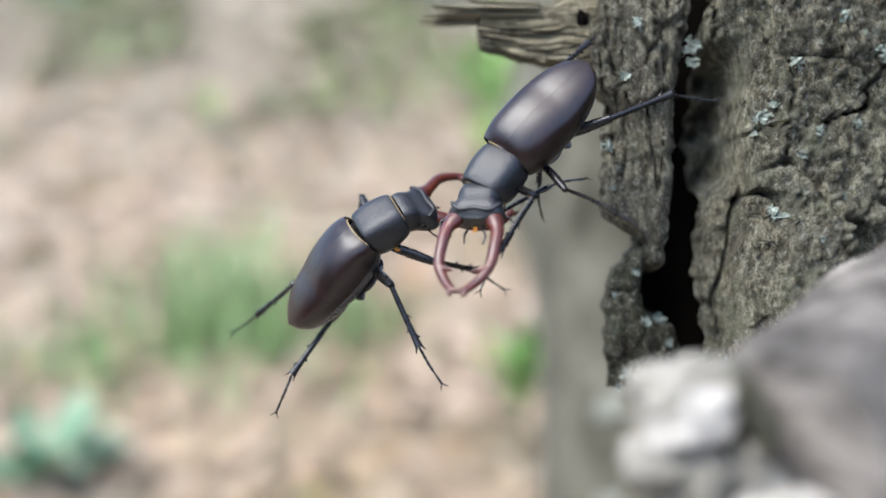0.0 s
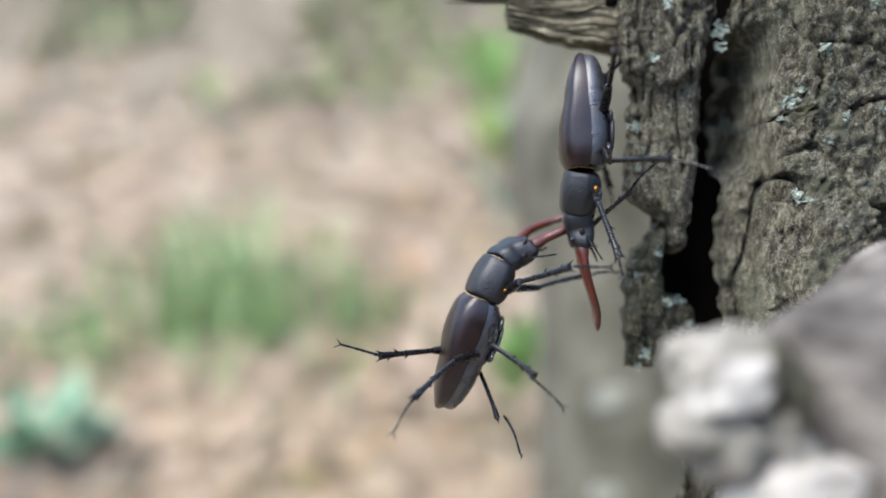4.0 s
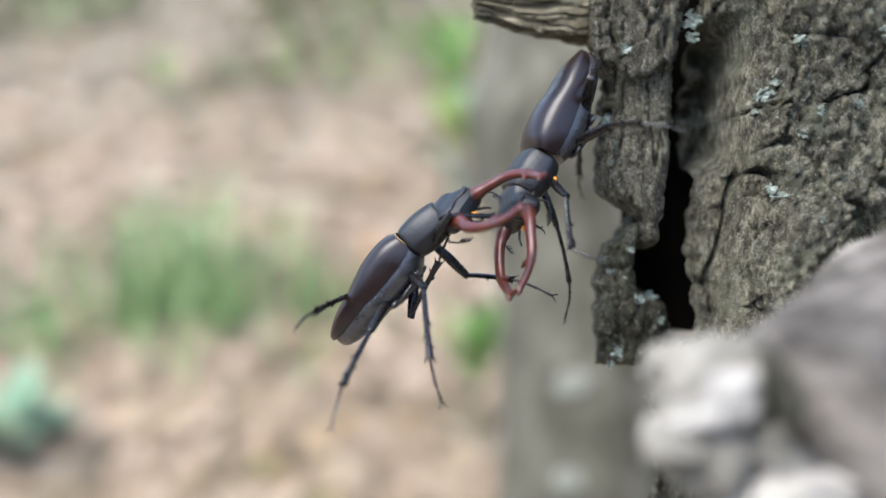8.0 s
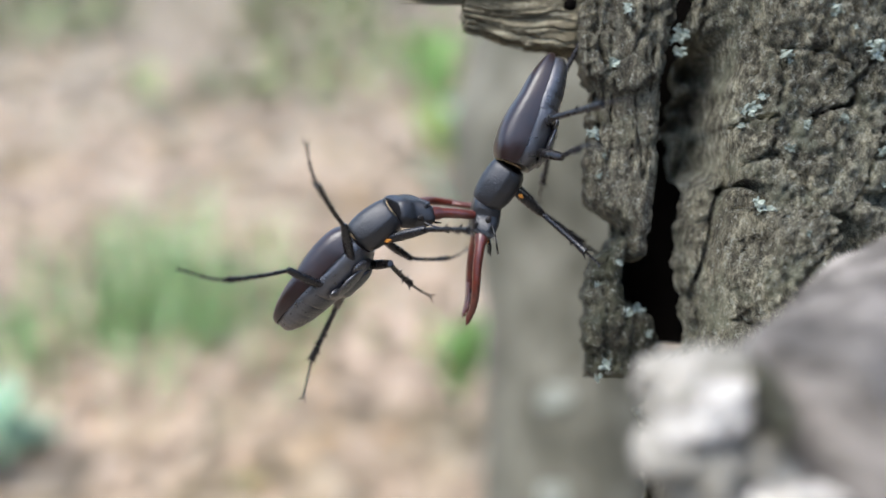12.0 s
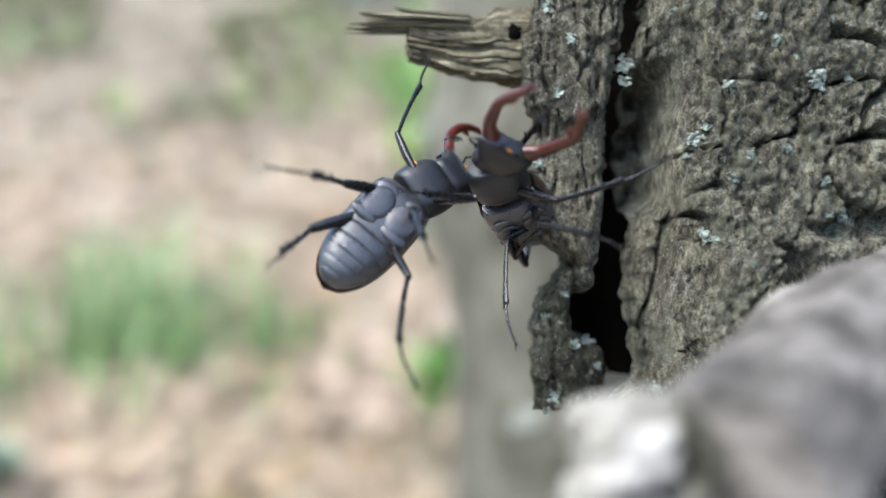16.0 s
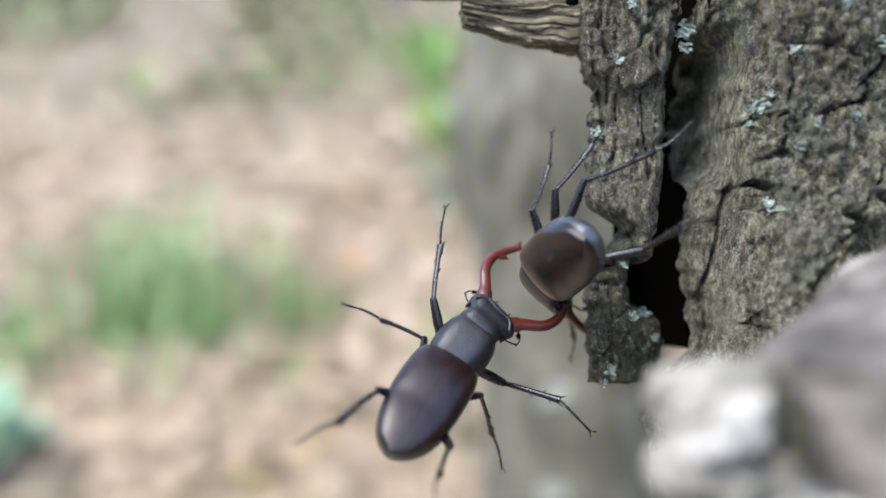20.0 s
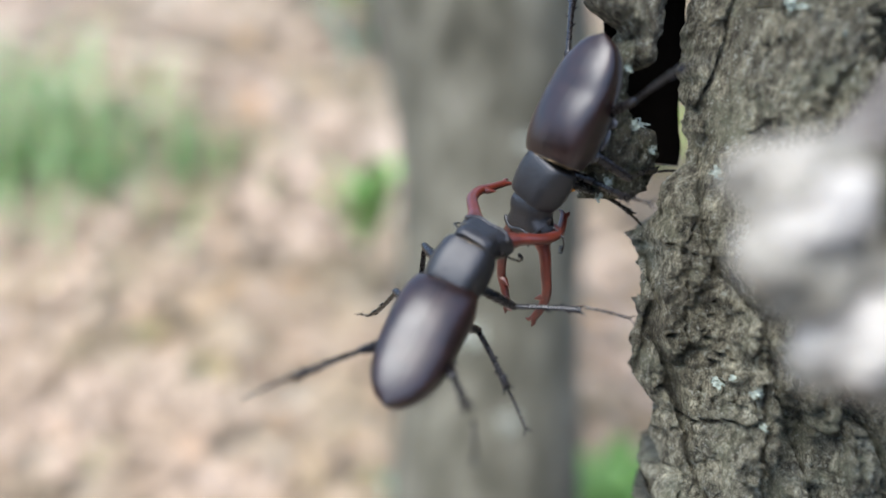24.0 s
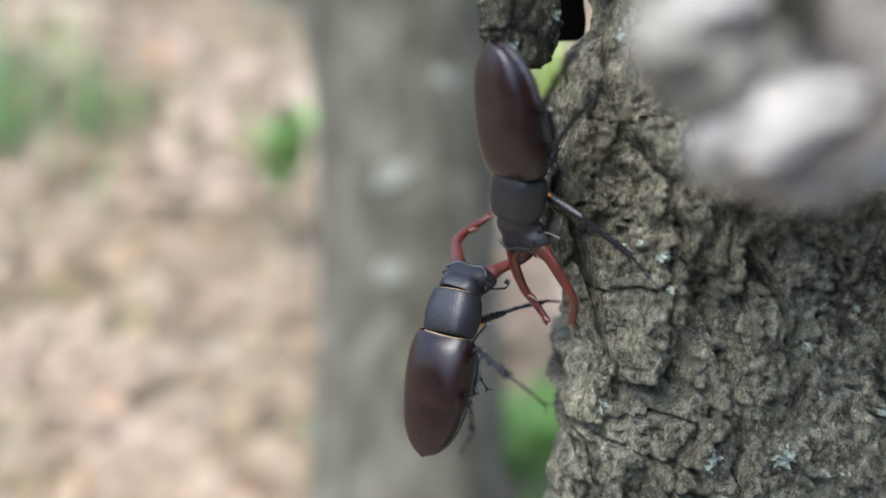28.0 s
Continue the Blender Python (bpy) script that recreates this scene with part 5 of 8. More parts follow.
    walk(beetle_a_parts['LM_femur'], [
        (0, P(-0.0045, -0.004, -0.0048, 48.8, -69.1, 32.1)),
        (0.5, P(-0.0045, -0.004, -0.0048, 127.3, -53.4, -49.2)),
        (1, P(-0.0045, -0.004, -0.0048, 143.4, -17.9, -68.6)),
        (2, P(-0.0045, -0.004, -0.0048, 151.7, -16.2, -100.4)),
        (2.5, P(-0.0045, -0.004, -0.0048, 151.5, -0.4, -107.6)),
        (4.5, P(-0.0045, -0.004, -0.0048, -164.5, -9.8, -119.9)),
        (4.75, P(-0.0045, -0.004, -0.0048, -168.5, 34.7, -116.7)),
        (5, P(-0.0045, -0.004, -0.0048, -174.2, 79.3, -117.8)),
        (5.5, P(-0.0045, -0.004, -0.0048, -169.3, 29.3, -112.6)),
        (6, P(-0.0045, -0.004, -0.0048, -169.1, -20.8, -111.7)),
        (6.5, P(-0.0045, -0.004, -0.0048, 169.1, 25.9, -97.2)),
        (7, P(-0.0045, -0.004, -0.0048, 136.3, 74.2, -109.4)),
        (7.33, P(-0.0045, -0.004, -0.0048, 174.6, 26.3, -78.9)),
        (7.67, P(-0.0045, -0.004, -0.0048, -172.9, -24.1, -80.8)),
        (8, P(-0.0045, -0.004, -0.0048, -132, -70.1, -116)),
        (9, P(-0.0045, -0.004, -0.0048, 141.3, -34, -52.4)),
        (9.25, P(-0.0045, -0.004, -0.0048, 135, -72.2, -70.7)),
        (9.5, P(-0.0045, -0.004, -0.0048, -71.2, -68.5, 113.4)),
        (10, P(-0.0045, -0.004, -0.0048, -49, -56, 110.6)),
        (11, P(-0.0045, -0.004, -0.0048, -49.8, -46.9, 103.7)),
        (12, P(-0.0045, -0.004, -0.0048, -30.8, -9.5, 92.5)),
        (12.5, P(-0.0045, -0.004, -0.0048, -49.6, -49, 59.6)),
        (13.5, P(-0.0045, -0.004, -0.0048, -44.3, -45.2, 98.1)),
        (14.5, P(-0.0045, -0.004, -0.0048, -37, -44.4, 135.3)),
        (15, P(-0.0045, -0.004, -0.0048, -67.7, -40.8, 146.2)),
        (16, P(-0.0045, -0.004, -0.0048, -110.8, -45.9, 121.5)),
        (16.5, P(-0.0045, -0.004, -0.0048, -85.8, -30.3, 45.6)),
        (17, P(-0.0045, -0.004, -0.0048, -92.5, -6.3, -12.4)),
        (17.5, P(-0.0045, -0.004, -0.0048, -137.7, 4.6, -2.8)),
        (18, P(-0.0045, -0.004, -0.0048, 176.9, 19.2, -3.7)),
        (18.33, P(-0.0045, -0.004, -0.0048, -133.4, 49.9, 10.2)),
        (18.67, P(-0.0045, -0.004, -0.0048, -50, 51.6, 62.8)),
        (19, P(-0.0045, -0.004, -0.0048, 2.1, 21.7, 79.7)),
        (19.5, P(-0.0045, -0.004, -0.0048, 63.9, -1.5, 84.5)),
        (19.67, P(-0.0045, -0.004, -0.0048, 114, -18.9, 46)),
        (19.83, P(-0.0045, -0.004, -0.0048, 163.5, -0.1, 8.4)),
        (20, P(-0.0045, -0.004, -0.0048, -158.8, 39, -6.7)),
        (21, P(-0.0045, -0.004, -0.0048, -152.5, 19.4, -53.5)),
        (21.5, P(-0.0045, -0.004, -0.0048, -176.4, 16, -95.1)),
        (22, P(-0.0045, -0.004, -0.0048, 167.8, -1, -131.4)),
        (22.5, P(-0.0045, -0.004, -0.0048, 159.8, 3.9, -130.8)),
        (23.5, P(-0.0045, -0.004, -0.0048, -152.1, 3.2, -116.6)),
        (24.5, P(-0.0045, -0.004, -0.0048, -105.4, -7.7, -107.6)),
        (25, P(-0.0045, -0.004, -0.0048, -98.3, -11.7, -79)),
        (26, P(-0.0045, -0.004, -0.0048, -122.1, -9.8, -76.3)),
        (26.5, P(-0.0045, -0.004, -0.0048, -177.9, 8.4, -84.8)),
        (27, P(-0.0045, -0.004, -0.0048, 122.9, 10.9, -105)),
        (28, P(-0.0045, -0.004, -0.0048, 145.3, -26.4, -52.1))])
    bends = [(0, 16, 8, 8), (1, 42, 7, 7), (2, 35, 8, 15), (2.5, 62, 13, 8), (4.5, 32, 22, 17), (5, -21, 37, -31), (6, 20, -17, 2), (7, 12, 10, -43), (7.5, -8, 22, -7), (8, -29, 34, 30), (8.33, 12, 25, 23), (8.67, 53, 17, 17), (9, 94, 8, 11), (9.5, 40, 4, -5), (10, 26, 11, -6), (11, 30, 9, -7), (12, 22, 6, 4), (12.5, 49, 8, 6), (13.5, 6, 3, 4), (14.5, -38, -1, 2), (15, -26, 0, 2), (15.5, 13, -1, 1), (16, 51, -1, 0), (16.33, -4, -1, 0), (16.67, -58, -2, 0), (17, -113, -2, 0), (17.25, -68, -2, 0), (17.5, -23, -1, 0), (17.75, 22, -1, 0), (18, 67, -1, 0), (18.33, 21, -1, 0), (18.67, -25, -1, 0), (19, -72, -1, 0), (19.5, -129, -9, 0), (20, -71, 2, 6), (20.33, -27, 2, 5), (20.67, 16, 1, 4), (21, 59, 1, 3), (22, 94, -10, -21), (22.5, 104, -9, -22), (23.5, 66, -14, -22), (24.5, 27, -18, -22), (24.75, -30, 11, -11), (25, -87, 40, 1), (25.5, -34, 7, 3), (26, 19, -26, 4), (27, 11, 0, 0), (28, 41, -18, -5)]
    walk(beetle_a_parts['LM_tibia'], [(t, K(0.011, k)) for t, k, a, z in bends])
    walk(beetle_a_parts['LM_tarsus'], [(t, S(0.011, 0.015, k, a, z)) for t, k, a, z in bends])
    walk(beetle_a_parts['LH_femur'], [
        (0, P(-0.0045, -0.0115, -0.0048, 168.6, -29.8, -31.1)),
        (1, P(-0.0045, -0.0115, -0.0048, 169.4, -1.2, -24.1)),
        (2, P(-0.0045, -0.0115, -0.0048, 121.6, -36.7, -13.3)),
        (2.5, P(-0.0045, -0.0115, -0.0048, 134.7, -38.6, -45.3)),
        (4.5, P(-0.0045, -0.0115, -0.0048, -153.7, -61.6, -93.6)),
        (5, P(-0.0045, -0.0115, -0.0048, 45.2, -61, 34.8)),
        (6, P(-0.0045, -0.0115, -0.0048, 32.3, -52.9, 45.1)),
        (7, P(-0.0045, -0.0115, -0.0048, 120.4, -50.2, 23.6)),
        (8, P(-0.0045, -0.0115, -0.0048, 98.5, -66.8, 15.1)),
        (9, P(-0.0045, -0.0115, -0.0048, 75.6, -53, -4.3)),
        (9.25, P(-0.0045, -0.0115, -0.0048, 138.8, -61.3, -77.1)),
        (9.5, P(-0.0045, -0.0115, -0.0048, 173.7, -35.6, -122.2)),
        (10, P(-0.0045, -0.0115, -0.0048, -173.6, -44.8, -116.7)),
        (11, P(-0.0045, -0.0115, -0.0048, -158.7, -48.1, -127.5)),
        (12, P(-0.0045, -0.0115, -0.0048, -177.8, -33.3, -98.4)),
        (12.17, P(-0.0045, -0.0115, -0.0048, 162, -16.7, -45.7)),
        (12.33, P(-0.0045, -0.0115, -0.0048, 162.2, 7.9, -1.6)),
        (12.5, P(-0.0045, -0.0115, -0.0048, -179.2, 24.8, 47.8)),
        (13.5, P(-0.0045, -0.0115, -0.0048, 146.8, -39, 33.3)),
        (14.5, P(-0.0045, -0.0115, -0.0048, -0.6, -66.8, 154.6)),
        (15, P(-0.0045, -0.0115, -0.0048, -5.4, -46.7, 160.8)),
        (15.5, P(-0.0045, -0.0115, -0.0048, -33.5, -29.6, -112)),
        (16, P(-0.0045, -0.0115, -0.0048, -22, -4.2, -46)),
        (16.5, P(-0.0045, -0.0115, -0.0048, -40.4, -50.6, -94.8)),
        (17, P(-0.0045, -0.0115, -0.0048, 59.3, -65.1, 116.5)),
        (18, P(-0.0045, -0.0115, -0.0048, 3.2, -24, -158.4)),
        (19, P(-0.0045, -0.0115, -0.0048, 8.5, 8.4, -132.6)),
        (19.17, P(-0.0045, -0.0115, -0.0048, 64.1, 23, -99.8)),
        (19.33, P(-0.0045, -0.0115, -0.0048, 118.1, 4.9, -69.1)),
        (19.5, P(-0.0045, -0.0115, -0.0048, 163.2, -29.3, -63.1)),
        (19.75, P(-0.0045, -0.0115, -0.0048, -131.8, -59.7, -120.7)),
        (20, P(-0.0045, -0.0115, -0.0048, -65, -30.4, 179.8)),
        (21, P(-0.0045, -0.0115, -0.0048, 58.1, -65.8, 68.7)),
        (21.5, P(-0.0045, -0.0115, -0.0048, 25.3, -30.5, 104.5)),
        (22, P(-0.0045, -0.0115, -0.0048, 18.7, 9.5, 115.6)),
        (22.5, P(-0.0045, -0.0115, -0.0048, 27.2, -42.2, 107)),
        (24.5, P(-0.0045, -0.0115, -0.0048, 25.7, -16.2, 110.5)),
        (25, P(-0.0045, -0.0115, -0.0048, 17.9, -24.8, 103.7)),
        (26, P(-0.0045, -0.0115, -0.0048, 4.9, 13.3, 130.1)),
        (26.5, P(-0.0045, -0.0115, -0.0048, 34.4, -28.3, 99.2)),
        (27, P(-0.0045, -0.0115, -0.0048, 94.3, -36, 38.4)),
        (28, P(-0.0045, -0.0115, -0.0048, 141.5, -25.9, -45.1))])
    bends = [(0, 33, -10, 31), (1, -19, -23, 29), (2, -13, 17, -7), (2.5, 9, 7, -4), (4.5, -10, 1, -3), (5, 30, 38, 15), (6, 20, 9, 7), (6.5, 61, -5, 10), (7, 102, -20, 14), (8, 118, -19, 11), (8.5, 69, -7, 6), (9, 21, 5, 2), (9.5, 48, -5, -15), (10, 38, 2, -16), (11, 27, 0, -20), (12, 37, 4, 3), (12.25, 83, -2, 0), (12.5, 130, -9, -4), (14.5, 94, -1, -5), (15, 92, -1, -6), (15.33, 44, -1, -4), (15.67, -5, -1, -2), (16, -53, 0, 1), (17, -50, 1, 0), (18, -66, 0, 0), (19, -58, -1, 0), (19.25, -12, 1, 4), (19.5, 34, 2, 8), (20, 61, 0, 0), (21, 35, 1, 1), (22, 25, -2, -14), (22.5, 1, 7, -16), (24.5, 5, 24, -19), (25, 4, 15, -24), (26, 27, 12, -22), (27, -28, 0, 0), (28, 32, 47, 13)]
    walk(beetle_a_parts['LH_tibia'], [(t, K(0.0115, k)) for t, k, a, z in bends])
    walk(beetle_a_parts['LH_tarsus'], [(t, S(0.0115, 0.016, k, a, z)) for t, k, a, z in bends])
    walk(beetle_a_parts['RF_femur'], [
        (0, P(0.00238, 0.00508, -0.00358, -117.7, -38.8, 167.1)),
        (0.33, P(0.00268, 0.00507, -0.00332, -110.6, -41.4, -138.3)),
        (0.67, P(0.00297, 0.00507, -0.00307, -109.3, -47.3, -80.1)),
        (1, P(0.00326, 0.00507, -0.00281, -116.6, -51, -15.4)),
        (1.33, P(0.00317, 0.00517, -0.00272, -122.1, -45.2, -64.5)),
        (1.67, P(0.00308, 0.00527, -0.00263, -132.9, -45.4, -113.4)),
        (2, P(0.00299, 0.00538, -0.00254, -140.1, -51.3, -164.5)),
        (2.5, P(0.00386, 0.00471, -0.00267, -160.1, -12.6, -179.8)),
        (4.5, P(0.00477, 0.00326, -0.0033, 167.8, -46.3, -172)),
        (5, P(0.00411, 0.00361, -0.00378, -145.9, -4.1, 155.5)),
        (6, P(0.00339, 0.00466, -0.00332, -163.3, -36.3, 173.3)),
        (7, P(0.00382, 0.0048, -0.00258, -144.2, -21.7, 172.1)),
        (8, P(0.00377, 0.00458, -0.00302, -128.1, -16.5, 150.6)),
        (8.33, P(0.00373, 0.0045, -0.00317, -170, 12.4, 157.4)),
        (8.67, P(0.00369, 0.00443, -0.00332, 140.8, 37.8, 140.1)),
        (9, P(0.00365, 0.00435, -0.00347, 75.2, 38.1, 102.1)),
        (9.17, P(0.00369, 0.00441, -0.00335, 118.8, 3.8, 116.9)),
        (9.33, P(0.00372, 0.00446, -0.00323, 160, -31, 104.1)),
        (9.5, P(0.00376, 0.00452, -0.00312, -134.5, -42.3, 59.7)),
        (9.75, P(0.00431, 0.00405, -0.00296, -144.6, -48.1, 115.4)),
        (10, P(0.00485, 0.00359, -0.00279, -157.4, -45.3, 173.3)),
        (11, P(0.00508, 0.0033, -0.00276, -106.1, -66.4, 83.4)),
        (12, P(0.00451, 0.00378, -0.00311, -135.2, -7.5, 103.6)),
        (12.5, P(0.00185, 0.00447, -0.00457, -90.4, -21.8, 80.4)),
        (13.5, P(0.00228, 0.00467, -0.0041, -30.6, -17.5, 53.2)),
        (14.5, P(0.00271, 0.00487, -0.00363, 20.9, 6, 42.2)),
        (15, P(0.0025, 0.00502, -0.00358, 25.2, 42.6, 36.7)),
        (15.5, P(0.00293, 0.00514, -0.00294, 35.8, 2.2, 44.2)),
        (16, P(0.00336, 0.00526, -0.00231, 42.9, -38.7, 45.1)),
        (17, P(0.00444, 0.0036, -0.0034, -124.2, -79.9, -147.9)),
        (17.5, P(0.00329, 0.00415, -0.00379, -96.7, -49.7, 133.6)),
        (18, P(0.00215, 0.0047, -0.00419, -120.1, -23.8, 95.3)),
        (18.5, P(0.00114, 0.0049, -0.00423, -145, 13.1, 87.8)),
        (19, P(0.00013, 0.00509, -0.00428, 175.5, 40.9, 58.7)),
        (19.25, P(0.00274, 0.00342, -0.00392, -136.9, 19.7, 93.4)),
        (19.5, P(0.00534, 0.00174, -0.00356, -107.1, -15.2, 103.9)),
        (20, P(0.00281, 0.00432, -0.00421, -157.3, -24.8, 67)),
        (20.5, P(0.00297, 0.00369, -0.00461, -146.5, -11.4, 103.7)),
        (21, P(0.00312, 0.00305, -0.00502, -130.1, -6.9, 141.1)),
        (22, P(0.0041, -0.00221, -0.00475, -101.6, 38, 135.7)),
        (22.5, P(0.00427, 0.00324, -0.00394, -80.3, 67.5, 135.1)),
        (23.5, P(0.00437, 0.00276, -0.00416, -64.9, 25.3, 109.5)),
        (24.5, P(0.00446, 0.00228, -0.00438, -35.1, -6.8, 77.1)),
        (25, P(0.00413, 0.0036, -0.00377, -72.6, -1.8, 77.4)),
        (25.33, P(0.00423, 0.00292, -0.00409, -82.7, 31.6, 28.5)),
        (25.67, P(0.00432, 0.00223, -0.00441, -124.7, 40.1, -43.1)),
        (26, P(0.00442, 0.00155, -0.00473, -148.9, 12.6, -100.4)),
        (26.5, P(0.00435, 0.00067, -0.00491, -130.4, 9.1, -160.2)),
        (27, P(0.00428, -0.00022, -0.00509, -117.9, 23.1, 139.9)),
        (28, P(0.00492, 0.0035, -0.0028, -136.9, -6.9, 147.2))])
    bends = [(0, 109, 0, 0), (0.5, 75, 15, -10), (1, 41, 30, -19), (1.5, 72, 15, -9), (2, 103, -1, 0), (2.5, 127, 9, 0), (4.5, 130, 20, -3), (5, 125, 4, 0), (5.5, 77, 6, -1), (6, 29, 8, -2), (6.5, 77, 5, -1), (7, 125, 2, 0), (7.33, 80, 1, 1), (7.67, 35, 0, 2), (8, -10, -2, 3), (8.33, 31, -6, 10), (8.67, 73, -10, 18), (9, 114, -14, 26), (9.5, 119, -37, 25), (10, 126, 6, -2), (10.33, 69, 4, -1), (10.67, 13, 1, 0), (11, -44, -1, 1), (11.5, -12, 0, 3), (12, 21, 0, 6), (12.5, 9, 10, 3), (14.5, -37, 1, -1), (15, -29, 2, 1), (16, -47, 1, -1), (17, -7, 13, -1), (18, -29, 10, 6), (18.33, 19, 12, -2), (18.67, 67, 13, -11), (19, 115, 15, -19), (19.5, 76, 6, 5), (20, 50, 0, 0), (20.5, 88, 2, 0), (21, 126, 3, 0), (22, 122, 0, 0), (22.5, 88, -1, 0), (24.5, 66, 23, 9), (25, 97, 13, 1), (26, 65, 9, -6), (27, 105, -1, 0), (28, 127, 8, 0)]
    walk(beetle_a_parts['RF_tibia'], [(t, K(0.011, k)) for t, k, a, z in bends])
    walk(beetle_a_parts['RF_tarsus'], [(t, S(0.011, 0.014, k, a, z)) for t, k, a, z in bends])
    walk(beetle_a_parts['RM_femur'], [
        (0, P(0.0045, -0.004, -0.0048, -154.8, 27.9, 3.2)),
        (1, P(0.0045, -0.004, -0.0048, -154.4, 29.5, 6)),
        (2, P(0.0045, -0.004, -0.0048, -74.8, 68.4, 76)),
        (2.25, P(0.0045, -0.004, -0.0048, -128.3, 21.5, 27.4)),
        (2.5, P(0.0045, -0.004, -0.0048, -142.9, -33.8, 23.1)),
        (4.5, P(0.0045, -0.004, -0.0048, 155.4, -76.1, 79.7)),
        (5, P(0.0045, -0.004, -0.0048, -141.4, -41.2, -7.2)),
        (6, P(0.0045, -0.004, -0.0048, -155.3, -50.7, 6.8)),
        (7, P(0.0045, -0.004, -0.0048, -141.9, -36.1, 13)),
        (8, P(0.0045, -0.004, -0.0048, -155.2, -48.6, -7.2)),
        (9, P(0.0045, -0.004, -0.0048, -161.8, -32.7, 6.5)),
        (9.5, P(0.0045, -0.004, -0.0048, -155.4, -71.1, 1.5)),
        (10, P(0.0045, -0.004, -0.0048, 160.9, -76.2, 55.2)),
        (11, P(0.0045, -0.004, -0.0048, -145.3, -81.3, -1.8)),
        (12, P(0.0045, -0.004, -0.0048, -117, -75.5, -18.1)),
        (12.25, P(0.0045, -0.004, -0.0048, -134.4, -22, 9.6)),
        (12.5, P(0.0045, -0.004, -0.0048, -126.9, 31.7, 23.4)),
        (14.5, P(0.0045, -0.004, -0.0048, -131.6, 42, 34)),
        (14.75, P(0.0045, -0.004, -0.0048, -57.7, 57.9, 125)),
        (15, P(0.0045, -0.004, -0.0048, -24.6, 17.3, 177.5)),
        (15.5, P(0.0045, -0.004, -0.0048, -58.5, 60.7, 128.2)),
        (16, P(0.0045, -0.004, -0.0048, -141.2, 43.6, 32.2)),
        (17, P(0.0045, -0.004, -0.0048, -100.6, 7.2, 31.9)),
        (17.5, P(0.0045, -0.004, -0.0048, -140.6, 17.8, 49.8)),
        (18, P(0.0045, -0.004, -0.0048, 178.9, 37.3, 57.2)),
        (19, P(0.0045, -0.004, -0.0048, -174.1, 35.8, 14.3)),
        (19.25, P(0.0045, -0.004, -0.0048, -168.2, 5.2, -35.7)),
        (19.5, P(0.0045, -0.004, -0.0048, -140.8, -9.7, -89)),
        (19.75, P(0.0045, -0.004, -0.0048, -143.3, -9.1, -13.9)),
        (20, P(0.0045, -0.004, -0.0048, -143.5, -6.6, 60.8)),
        (20.5, P(0.0045, -0.004, -0.0048, -135.8, 4.9, 24.3)),
        (21, P(0.0045, -0.004, -0.0048, -136.5, 18.6, -12.2)),
        (22, P(0.0045, -0.004, -0.0048, 168.4, -25.9, -13.8)),
        (22.5, P(0.0045, -0.004, -0.0048, -179.2, -22.2, -0.4)),
        (24.5, P(0.0045, -0.004, -0.0048, 166.4, -10.2, 15)),
        (25, P(0.0045, -0.004, -0.0048, 157.1, -25.4, 17.3)),
        (25.5, P(0.0045, -0.004, -0.0048, 154.3, 44.4, -7.9)),
        (26, P(0.0045, -0.004, -0.0048, 26.3, 56.9, -148.3)),
        (27, P(0.0045, -0.004, -0.0048, 30.2, 58.9, -153.8)),
        (28, P(0.0045, -0.004, -0.0048, 20.9, 84.4, -174.8))])
    bends = [(0, 115, 0, -1), (1, 118, 0, -1), (2, 122, 1, 1), (2.5, 110, 0, -3), (4.5, 86, -2, -4), (5, 96, -1, -4), (6, 89, -2, -4), (7, 90, -2, -4), (8, 105, -1, -4), (9, 93, -2, -3), (9.5, 111, 0, -4), (10, 90, -2, -4), (11, 96, -1, -5), (12, 87, -2, -5), (12.5, 129, 18, 0), (14.5, 131, 21, 0), (15, 98, -1, 6), (16, 133, 31, 0), (17, 107, 0, -1), (18, 87, 36, -7), (19, 57, 16, -4), (19.5, 112, 13, -6), (19.75, 79, 6, -3), (20, 45, 0, 0), (21, 54, 0, 0), (22, 36, -2, 1), (22.5, 44, -3, 1), (23.5, 83, 0, 0), (24.5, 121, 3, -2), (25, 134, 28, -1), (26, 132, 23, 5), (27, 131, 22, 4), (28, 126, 3, 3)]
    walk(beetle_a_parts['RM_tibia'], [(t, K(0.011, k)) for t, k, a, z in bends])
    walk(beetle_a_parts['RM_tarsus'], [(t, S(0.011, 0.015, k, a, z)) for t, k, a, z in bends])
